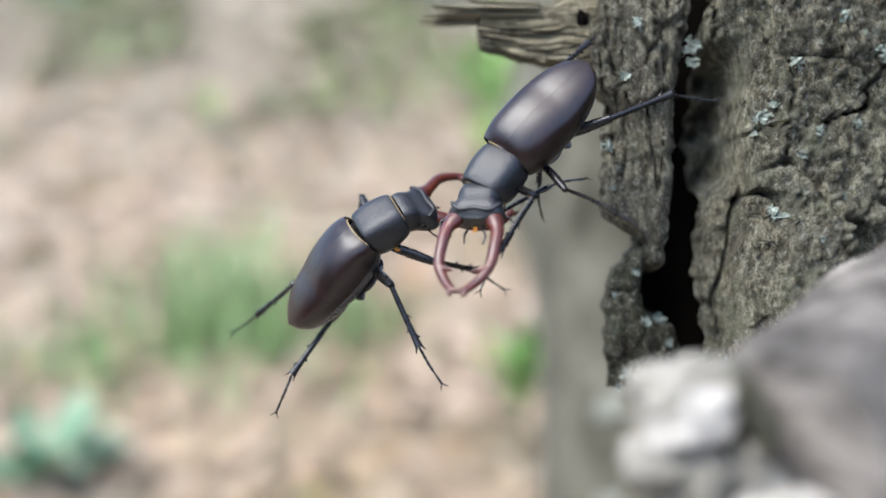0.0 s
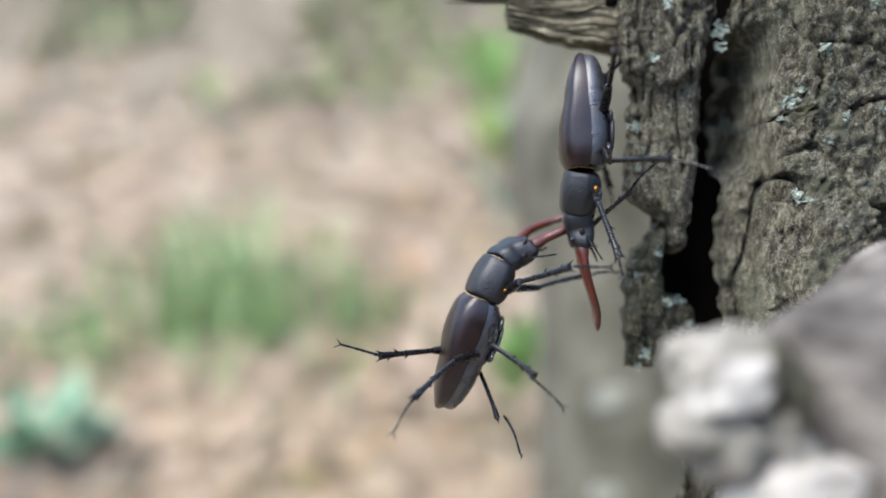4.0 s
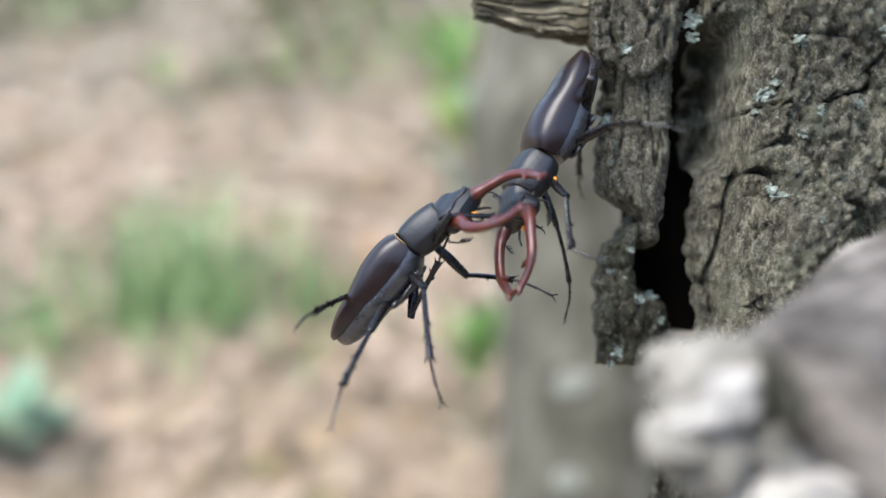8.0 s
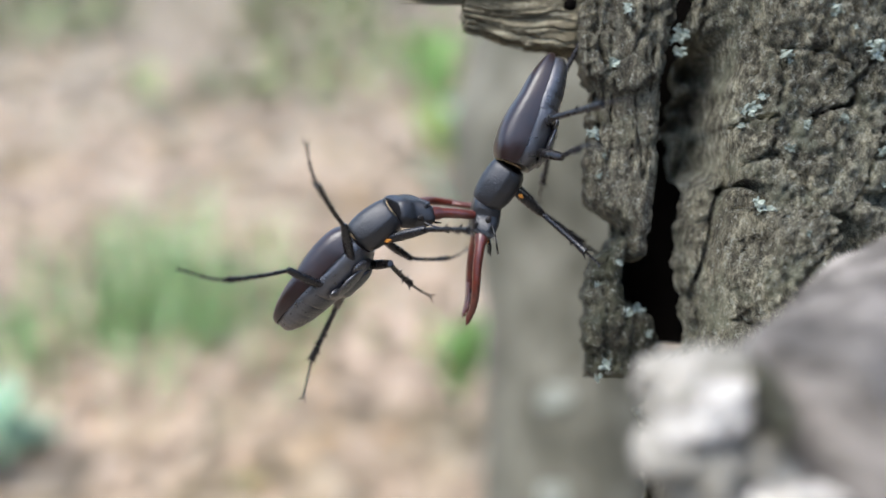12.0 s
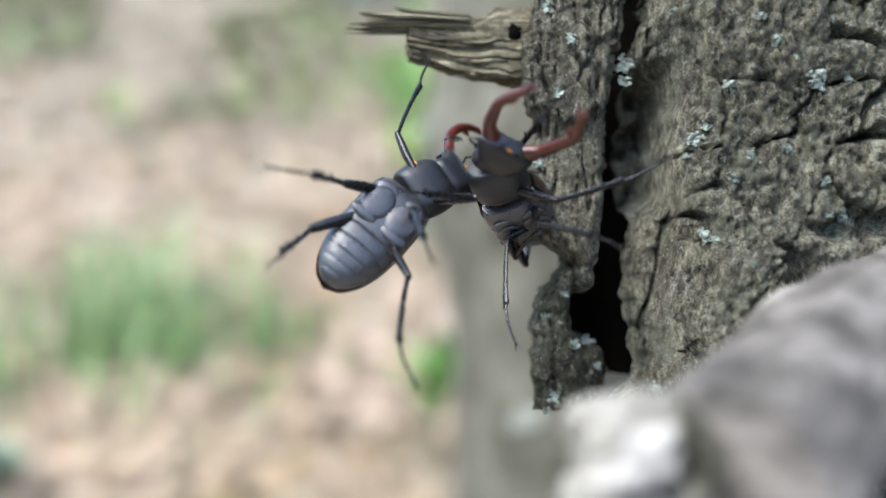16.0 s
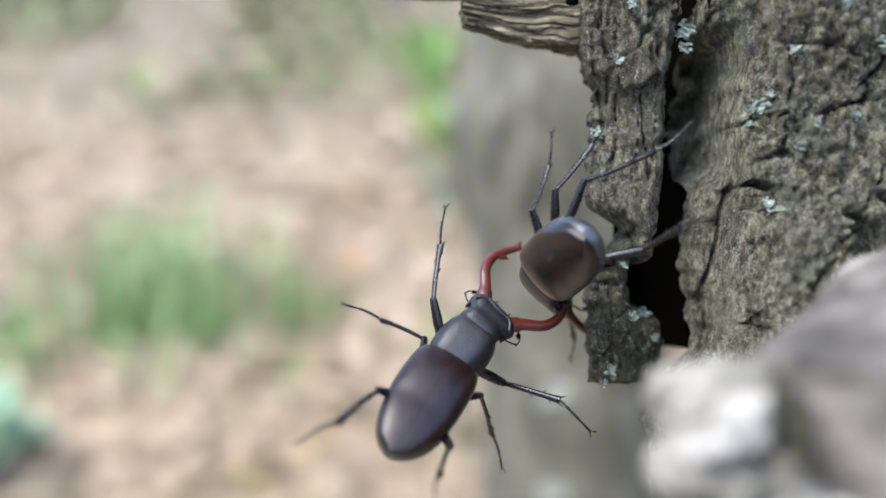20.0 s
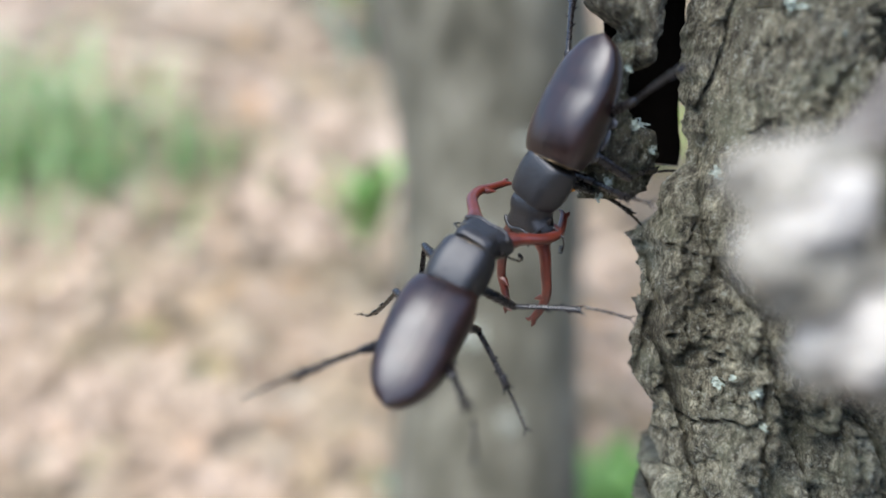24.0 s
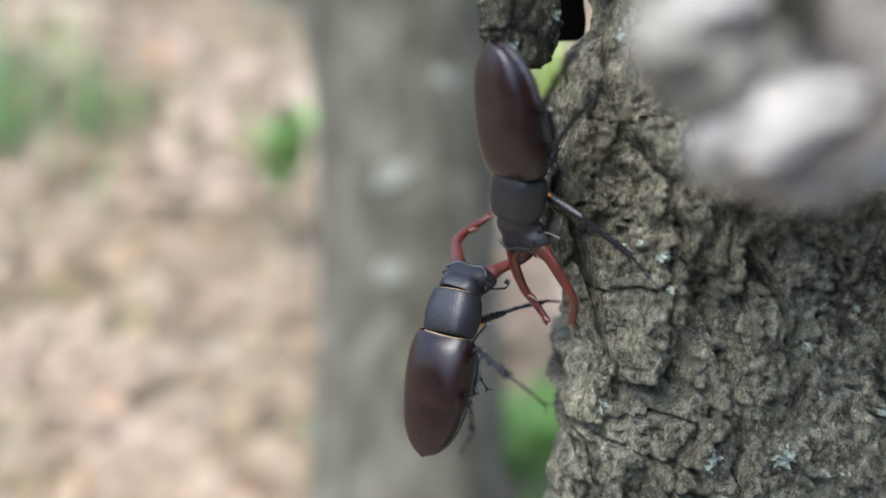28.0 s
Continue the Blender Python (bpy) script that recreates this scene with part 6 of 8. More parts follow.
    walk(beetle_a_parts['RH_femur'], [
        (0, P(0.0045, -0.0115, -0.0048, 159.3, -7.3, 8.6)),
        (1, P(0.0045, -0.0115, -0.0048, 159.2, -0.3, 18.2)),
        (2, P(0.0045, -0.0115, -0.0048, -169, -43.1, -35.8)),
        (2.5, P(0.0045, -0.0115, -0.0048, -169, -46.9, -22.1)),
        (4.5, P(0.0045, -0.0115, -0.0048, -171.8, -62.6, -22.7)),
        (5, P(0.0045, -0.0115, -0.0048, 169.6, -49.3, -11.9)),
        (6, P(0.0045, -0.0115, -0.0048, 155, -36.6, -8.3)),
        (7, P(0.0045, -0.0115, -0.0048, 157.2, -44.8, 11.4)),
        (8, P(0.0045, -0.0115, -0.0048, 149.8, -61.9, 6.4)),
        (9, P(0.0045, -0.0115, -0.0048, 160.3, -40.5, -14.5)),
        (9.5, P(0.0045, -0.0115, -0.0048, 152.1, -73.5, -3.9)),
        (10, P(0.0045, -0.0115, -0.0048, 154.2, -66.1, 2.6)),
        (11, P(0.0045, -0.0115, -0.0048, -179.4, -75.4, -23.1)),
        (12, P(0.0045, -0.0115, -0.0048, 157.6, -77.5, 8.3)),
        (12.5, P(0.0045, -0.0115, -0.0048, 176.8, -63.2, -42.6)),
        (14.5, P(0.0045, -0.0115, -0.0048, -41.1, -51.9, -156.2)),
        (14.75, P(0.0045, -0.0115, -0.0048, -143.2, -57.3, -37.1)),
        (15, P(0.0045, -0.0115, -0.0048, -159.3, -5.2, 0.7)),
        (16, P(0.0045, -0.0115, -0.0048, -158.5, -6.9, 0.4)),
        (17, P(0.0045, -0.0115, -0.0048, -150.9, -28.5, -17.6)),
        (17.5, P(0.0045, -0.0115, -0.0048, -109, -70, -48.5)),
        (18, P(0.0045, -0.0115, -0.0048, 3.4, -52.9, -150.8)),
        (18.5, P(0.0045, -0.0115, -0.0048, 8.6, 11.7, -156.1)),
        (19, P(0.0045, -0.0115, -0.0048, 9.8, 76.5, -158.3)),
        (19.25, P(0.0045, -0.0115, -0.0048, -41.3, 38, 149.8)),
        (19.5, P(0.0045, -0.0115, -0.0048, -47.9, -6, 142.2)),
        (19.75, P(0.0045, -0.0115, -0.0048, -74.6, 18.8, 126.9)),
        (20, P(0.0045, -0.0115, -0.0048, -112.3, 31.9, 98.1)),
        (20.5, P(0.0045, -0.0115, -0.0048, -66.5, 13, 152.6)),
        (21, P(0.0045, -0.0115, -0.0048, -48.4, -29.6, -174.3)),
        (21.5, P(0.0045, -0.0115, -0.0048, -11.4, -3.2, -178.7)),
        (22, P(0.0045, -0.0115, -0.0048, 26.4, 20.3, -166)),
        (22.5, P(0.0045, -0.0115, -0.0048, 15.7, 28, -147.2)),
        (24.5, P(0.0045, -0.0115, -0.0048, 20.1, 24.2, -156.6)),
        (25, P(0.0045, -0.0115, -0.0048, 30.7, 41, -157.3)),
        (26, P(0.0045, -0.0115, -0.0048, 7, 36.5, -173.8)),
        (27, P(0.0045, -0.0115, -0.0048, 14.3, 27.6, -171.4)),
        (28, P(0.0045, -0.0115, -0.0048, -5.8, 46.5, -172.6))])
    bends = [(0, 55, 0, 0), (1, 56, 0, 0), (2, 43, 0, -2), (2.5, 52, 0, 0), (4.5, 60, 0, 1), (5, 48, -1, 0), (6, 38, -1, 3), (7, 53, 0, 1), (8, 49, -1, 1), (9, 56, 0, 1), (9.5, 60, 0, 0), (10, 52, 0, 1), (11, 47, 1, 0), (12, 46, 0, 0), (12.5, 47, 3, 1), (13.17, -7, 2, 1), (13.83, -60, 1, 0), (14.5, -114, 0, 0), (15, -94, 1, -7), (16, -74, 2, -7), (17, -113, -1, -6), (18, -89, 10, -11), (19, -76, 13, -41), (19.25, -32, 7, -17), (19.5, 12, 1, 8), (20, 45, 0, 0), (21, 32, 0, 1), (21.5, -9, -1, 1), (22, -49, -2, 1), (22.5, -57, -2, 0), (24.5, -40, 3, -1), (25, -55, 1, 0), (26, -65, 1, 0), (27, -63, 0, 0), (28, -55, 1, 0)]
    walk(beetle_a_parts['RH_tibia'], [(t, K(0.0115, k)) for t, k, a, z in bends])
    walk(beetle_a_parts['RH_tarsus'], [(t, S(0.0115, 0.016, k, a, z)) for t, k, a, z in bends])
    walk(beetle_b, [
        (0, P(-0.01928, 0.1917, 0.87565, 59.4, 27.6, -57.4)),
        (0.5, P(-0.01993, 0.1828, 0.88954, 36.4, 48.9, -62.1)),
        (1, P(-0.02374, 0.19359, 0.89109, 34.5, 46.6, -62.8)),
        (1.25, P(-0.01589, 0.19251, 0.8758, 34.4, 1.8, -64.5)),
        (1.5, P(-0.00807, 0.19154, 0.86092, 49.5, -49.9, -58.2)),
        (2, P(-0.01647, 0.18906, 0.87206, 44.1, -4.1, -77.1)),
        (2.5, P(-0.01738, 0.19264, 0.87273, 41.3, -6.6, -84.1)),
        (4.5, P(0.00435, 0.19366, 0.85175, 73.6, -4.1, -80.9)),
        (5, P(-0.00333, 0.18492, 0.86078, 54.4, -4.2, -91)),
        (6, P(-0.00493, 0.1838, 0.86656, 56.7, -5.2, -89.4)),
        (7, P(-0.01234, 0.18908, 0.86731, 49.7, -1.7, -92.9)),
        (8, P(-0.0078, 0.19136, 0.86739, 52.7, -6.8, -96.3)),
        (9, P(0.01507, 0.19217, 0.84942, 84.1, -1.2, -81)),
        (9.5, P(-0.01375, 0.19477, 0.87068, 44.9, -8.3, -90.7)),
        (10, P(-0.01522, 0.19553, 0.86885, 42.6, -5, -90.7)),
        (10.5, P(-0.01666, 0.19687, 0.87223, 20.2, -23.2, -45.6)),
        (11, P(-0.01234, 0.19414, 0.86144, 61.9, -2.3, -94.8)),
        (11.5, P(-0.00245, 0.19246, 0.85546, 72.7, -7, -114.6)),
        (12, P(-0.01621, 0.1952, 0.87084, 47.9, -10.1, -103.7)),
        (12.5, P(-0.00647, 0.19289, 0.86789, 68.3, -9.3, -106.9)),
        (14.5, P(0.01477, 0.18978, 0.86476, 81.7, -3.7, -177.8)),
        (15, P(0.0132, 0.2013, 0.88468, 135.2, -4.3, 171.7)),
        (15.5, P(0.00782, 0.18536, 0.88434, 112.2, -28.5, 168.6)),
        (16, P(0.00641, 0.19571, 0.88585, 125.4, -40.7, 170.8)),
        (17, P(-0.00027, 0.19229, 0.89285, 112.3, -55.4, 153.9)),
        (17.5, P(-0.00462, 0.18804, 0.89934, 124.9, -48, 136.9)),
        (17.75, P(-0.00716, 0.19329, 0.89481, 130.1, -37.8, 111.5)),
        (18, P(-0.00966, 0.19821, 0.89099, 140.5, -18.7, 100.2)),
        (18.5, P(-0.01074, 0.19898, 0.89647, 154.5, 37.3, 112.8)),
        (19, P(-0.00549, 0.19621, 0.88487, 127.6, 51.6, 56.7)),
        (19.5, P(-0.00701, 0.19468, 0.86231, 53.8, 64.8, 6.1)),
        (20, P(0.00351, 0.18898, 0.84562, 26.6, 27.5, -15)),
        (20.5, P(0.00256, 0.19052, 0.85554, 39.5, 37.8, -7.8)),
        (21, P(0.00434, 0.18578, 0.83273, 26, 35.1, -3.2)),
        (21.5, P(0.00603, 0.1874, 0.83685, 31.6, 30.1, -15.4)),
        (22, P(-0.00135, 0.18833, 0.83255, 64.8, 37.2, -33.3)),
        (22.5, P(-0.00219, 0.19026, 0.83744, 25.3, 33.5, -39.1)),
        (24.5, P(0.00554, 0.1835, 0.82117, 38.8, 5.4, -28)),
        (25, P(0.0043, 0.18815, 0.82729, 35.8, 6.9, -43.7)),
        (25.5, P(0.00875, 0.18682, 0.82221, 32.7, 6, -35.7)),
        (26, P(0.00816, 0.18687, 0.81716, 45.9, 1.7, -32.7)),
        (26.5, P(0.01696, 0.18598, 0.81007, 36.2, 10.1, -25.4)),
        (27, P(0.01475, 0.18533, 0.80027, 34.1, 10.6, -17)),
        (27.5, P(0.02165, 0.18917, 0.79497, 38.6, -5.5, -28.2)),
        (28, P(0.02591, 0.19042, 0.78165, 69.3, -5.7, -52.7))])
    walk(beetle_b_parts['pronotum'], [
        (0, P(0, 0, 0, -21.7, 0.5, -4.6)),
        (1, P(0, 0, 0, -12.5, 0.7, -1.8)),
        (2, P(0, 0, 0, -15.4, 2.4, -2.2)),
        (2.5, P(0, 0, 0, -8.5, 0, 1.3)),
        (4.5, P(0, 0, 0, -7, 6.1, 5.4)),
        (5, P(0, 0, 0, -10.1, 1.3, 32.4)),
        (6, P(0, 0, 0, -13.4, 11.3, 13)),
        (7, P(0, 0, 0, -6.7, 4.5, 14.3)),
        (8, P(0, 0, 0, -9.6, 5.5, 0.6)),
        (9, P(0, 0, 0, -7.1, 1, 33.4)),
        (9.5, P(0, 0, 0, -7.3, 10.4, -0.6)),
        (10, P(0, 0, 0, -8.2, 6.4, -5.7)),
        (11, P(0, 0, 0, -15.7, 6.4, -5.8)),
        (12, P(0, 0, 0, -8.6, 11.2, 1.7)),
        (12.5, P(0, 0, 0, -15.5, 13.1, -1.4)),
        (14.5, P(0, 0, 0, 24.6, -3.2, 16.9)),
        (15, P(0, 0, 0, -4.3, 9.2, 38)),
        (16, P(0, 0, 0, 4.6, 0.7, 18.7)),
        (17, P(0, 0, 0, 17.5, 0.4, 5.3)),
        (18, P(0, 0, 0, 1.8, -1.8, -29.1)),
        (19, P(0, 0, 0, -14.6, -2.4, -6.1)),
        (19.5, P(0, 0, 0, 16.9, -7, 17.2)),
        (20, P(0, 0, 0, 23, 2.3, -5.7)),
        (21, P(0, 0, 0, 24.9, 3.1, -7.9)),
        (22, P(0, 0, 0, -12.7, 0, -2)),
        (22.5, P(0, 0, 0, 12.7, 1.5, -12)),
        (24.5, P(0, 0, 0, 18.9, 1.2, -6.3)),
        (25, P(0, 0, 0, 11.7, 1.8, -13)),
        (26, P(0, 0, 0, 5.8, 1.7, -3.7)),
        (27, P(0, 0, 0, 26.7, -2, -3.8)),
        (28, P(0, 0, 0, -8.6, 3.5, 2.7))])
    walk(beetle_b_parts['head'], [
        (0, P(0.00074, 0.00963, -0.00385, -54.8, 4.4, -5.9)),
        (1, P(0.00029, 0.01015, -0.00224, -49.6, 4.1, 0.1)),
        (2, P(0.00027, 0.01002, -0.00276, -35.3, 6.4, 11)),
        (2.5, P(-0.00024, 0.01028, -0.00155, -35.5, 6.5, 19.1)),
        (4.5, P(-0.0011, 0.01026, -0.00126, -42.5, 22.9, 9.7)),
        (5, P(-0.00553, 0.00862, -0.00183, -21.5, -1.6, 30.9)),
        (6, P(-0.00274, 0.00975, -0.00237, -41.6, 28.6, 22.1)),
        (7, P(-0.00265, 0.00998, -0.00122, -35.2, 16.5, 18.8)),
        (8, P(-0.00027, 0.01025, -0.00173, -27.9, 3.1, -50.4)),
        (8.5, P(-0.00299, 0.00943, -0.00151, -28.6, -0.7, -10.7)),
        (9, P(-0.0057, 0.0086, -0.00129, -31.5, -3.1, 29.2)),
        (9.5, P(-0.00013, 0.01032, -0.00129, -36.3, 35, 17.1)),
        (9.75, P(0.00037, 0.01029, -0.00138, -30.9, 18.5, -19)),
        (10, P(0.00086, 0.01026, -0.00147, -16.9, 7.9, -54.5)),
        (11, P(0.00069, 0.00999, -0.0028, -18, 9.1, -52)),
        (11.5, P(4e-05, 0.01013, -0.00216, -34.2, 24.6, -13.8)),
        (12, P(-0.0006, 0.01027, -0.00152, -36.6, 46.3, 27.7)),
        (12.5, P(-0.00037, 0.01004, -0.0027, -53, 54.5, 10.5)),
        (13.5, P(-0.00167, 0.00951, 0.00081, 17, 23.9, 39.8)),
        (14.5, P(-0.00297, 0.00898, 0.00433, 65.9, -11.2, 25.9)),
        (15, P(-0.00649, 0.00809, -0.00078, 30.5, 27.2, 33)),
        (16, P(-0.00332, 0.00982, 0.00083, 30.7, 4.9, 15)),
        (17, P(-0.0009, 0.00988, 0.00313, 52.9, 6.4, 3.2)),
        (18, P(0.00505, 0.00909, 0.00033, 29, -3.1, -42.3)),
        (19, P(0.00118, 0.00999, -0.00263, -22.9, -12.2, -19.3)),
        (19.5, P(-0.00329, 0.0094, 0.00301, 1.1, -14.4, 0.8)),
        (20, P(0.00111, 0.00951, 0.00406, 7.2, 9.6, -12.4)),
        (21, P(0.00153, 0.00931, 0.00437, 15.5, 11, -19.1)),
        (22, P(0.00036, 0.01014, -0.00228, -44.4, -3.8, -10.1)),
        (22.5, P(0.00216, 0.00991, 0.00229, -22.9, 2.1, -9.7)),
        (24.5, P(0.00115, 0.00977, 0.00337, -22.3, -1.1, -12.5)),
        (25, P(0.00236, 0.00991, 0.0021, -34.3, 5.9, -2.1)),
        (26, P(0.00071, 0.01032, 0.00105, -25.1, 4.1, -12.6)),
        (27, P(0.00046, 0.00928, 0.00467, -2.9, -4.8, -14.7)),
        (28, P(-0.00057, 0.01027, -0.00156, -47.4, 8.9, -2.2))])
    walk(beetle_b_parts['LF_femur'], [
        (0, P(-0.00335, 0.00251, -0.00517, 174, -71.8, -93.4)),
        (1, P(-0.00346, 0.00315, -0.00473, -139.8, -52.6, -123.4)),
        (1.5, P(-0.00353, 0.00304, -0.00475, -93.3, -3, -132.7)),
        (2, P(-0.00359, 0.00294, -0.00477, -41.2, 37, -99.9)),
        (2.5, P(-0.00358, 0.00328, -0.00455, -21.8, 13.2, -82.9)),
        (3.5, P(-0.00392, 0.00319, -0.0043, -58.8, 11.1, -42.9)),
        (4.5, P(-0.00426, 0.0031, -0.00406, -90.7, 32.3, -7.1)),
        (5, P(-0.00478, 0.0008, -0.00456, -138.2, 22.7, -82.9)),
        (6, P(-0.00493, 0.0019, -0.00404, -122.3, 3.2, -59.2)),
        (7, P(-0.00459, 0.00244, -0.00415, -71.6, 12.9, -74.8)),
        (8, P(-0.00396, 0.00324, -0.00426, -107.4, 3.7, -55.8)),
        (8.33, P(-0.00427, 0.00247, -0.0043, -111.8, -22.2, -10.5)),
        (8.67, P(-0.00459, 0.0017, -0.00435, -138, -35.1, 46.7)),
        (9, P(-0.0049, 0.00093, -0.0044, -164.3, -22.4, 104.1)),
        (9.5, P(-0.00421, 0.00351, -0.00377, -92.3, -4, 69.8)),
        (9.67, P(-0.00402, 0.0036, -0.00388, -92.8, 10.5, 20.9)),
        (9.83, P(-0.00382, 0.00368, -0.00399, -104.6, 19.4, -31.1)),
        (10, P(-0.00362, 0.00377, -0.00411, -119.3, 15.6, -84.4)),
        (11, P(-0.00373, 0.00316, -0.00451, -128.9, 14.4, -75.9)),
        (11.5, P(-0.00407, 0.00319, -0.00415, -137.3, -14.2, -99.8)),
        (12, P(-0.00442, 0.00323, -0.00378, -132.4, -43.7, -126.1)),
        (12.25, P(-0.00443, 0.00307, -0.00389, -137.1, -10, -59.3)),
        (12.5, P(-0.00445, 0.0029, -0.004, -108.3, 8.4, 4.8)),
        (13.5, P(-0.00461, 0.0035, -0.00308, -115.1, 50.2, -2.9)),
        (14.5, P(-0.00478, 0.00409, -0.00216, 145.4, 80.4, -103.2)),
        (15, P(-0.00553, 0.00035, -0.00367, 168.7, 46.9, -81.4)),
        (15.5, P(-0.00514, 0.00165, -0.00365, -165.5, 7.9, -99)),
        (16, P(-0.00474, 0.00294, -0.00363, -128.1, -17.3, -132.7)),
        (16.5, P(-0.00435, 0.00381, -0.00311, 173.1, 4.2, -151.8)),
        (17, P(-0.00397, 0.00467, -0.00259, 111.4, -1.9, -179.9)),
        (17.33, P(-0.00296, 0.00486, -0.00305, 153.1, -28.7, -173.6)),
        (17.67, P(-0.00195, 0.00505, -0.00351, -149.5, -50.9, 165.1)),
        (18, P(-0.00095, 0.00525, -0.00398, -75.6, -44.7, 124.7)),
        (19, P(-0.00297, 0.00319, -0.00502, -60.5, -0.1, 63.8)),
        (19.5, P(-0.00448, 0.00384, -0.00307, -51.7, -36.5, 67.2)),
        (19.75, P(-0.00376, 0.00471, -0.00252, -1.9, -54.9, 41.7)),
        (20, P(-0.00305, 0.00557, -0.00197, 62.2, -49.5, 0.8)),
        (21, P(-0.00283, 0.00576, -0.00176, 15.5, 0.1, 6.5)),
        (21.5, P(-0.00311, 0.00445, -0.00327, -14.2, 15.9, 27.9)),
        (22, P(-0.00339, 0.00315, -0.00478, -40.7, 39.8, 40.8)),
        (22.5, P(-0.00251, 0.00542, -0.00293, -17.9, 22.6, 57)),
        (24.5, P(-0.00297, 0.00544, -0.00241, -26.7, 20.8, 37)),
        (25, P(-0.00244, 0.00541, -0.003, -4.3, 30.3, 72.4)),
        (26, P(-0.00331, 0.00461, -0.00347, -20.2, 24.3, 52.6)),
        (27, P(-0.00307, 0.00559, -0.0019, -50.6, -21.6, 36.3)),
        (28, P(-0.00392, 0.00317, -0.00434, -64.5, 31.7, 49.6))])
    bends = [(0, 125, 2, 0), (1, 110, 0, 0), (1.5, 65, -1, -18), (2, 20, -3, -37), (2.5, -18, -14, 2), (4.5, 17, 6, 6), (5, 9, 0, 0), (6, 63, -6, -7), (7, 36, -29, -10), (8, 69, -21, 7), (9, 95, 0, 0), (9.5, 51, -4, 13), (10, 76, -16, -11), (11, 70, -4, -14), (11.5, 23, -2, -7), (12, -23, 0, 0), (12.5, 30, 10, -1), (14.5, 49, -26, -9), (15, 33, 0, -1), (15.5, 67, 0, -1), (16, 102, -1, 0), (16.5, 47, -1, -4), (17, -8, -1, -8), (18, -26, -5, 21), (18.5, 11, -1, 14), (19, 48, 3, 6), (19.5, 102, -24, -18), (19.67, 57, -8, -15), (19.83, 12, 9, -11), (20, -32, 25, -8), (21, -43, 24, 4), (21.5, -84, 12, 2), (22, -125, 0, 0), (22.5, -107, 0, 0), (24.5, -101, 0, -1), (25, -99, 0, -1), (26, -112, 0, 0), (27, -125, -3, -1), (28, -122, -1, 0)]
    walk(beetle_b_parts['LF_tibia'], [(t, K(0.011, k)) for t, k, a, z in bends])
    walk(beetle_b_parts['LF_tarsus'], [(t, S(0.011, 0.014, k, a, z)) for t, k, a, z in bends])
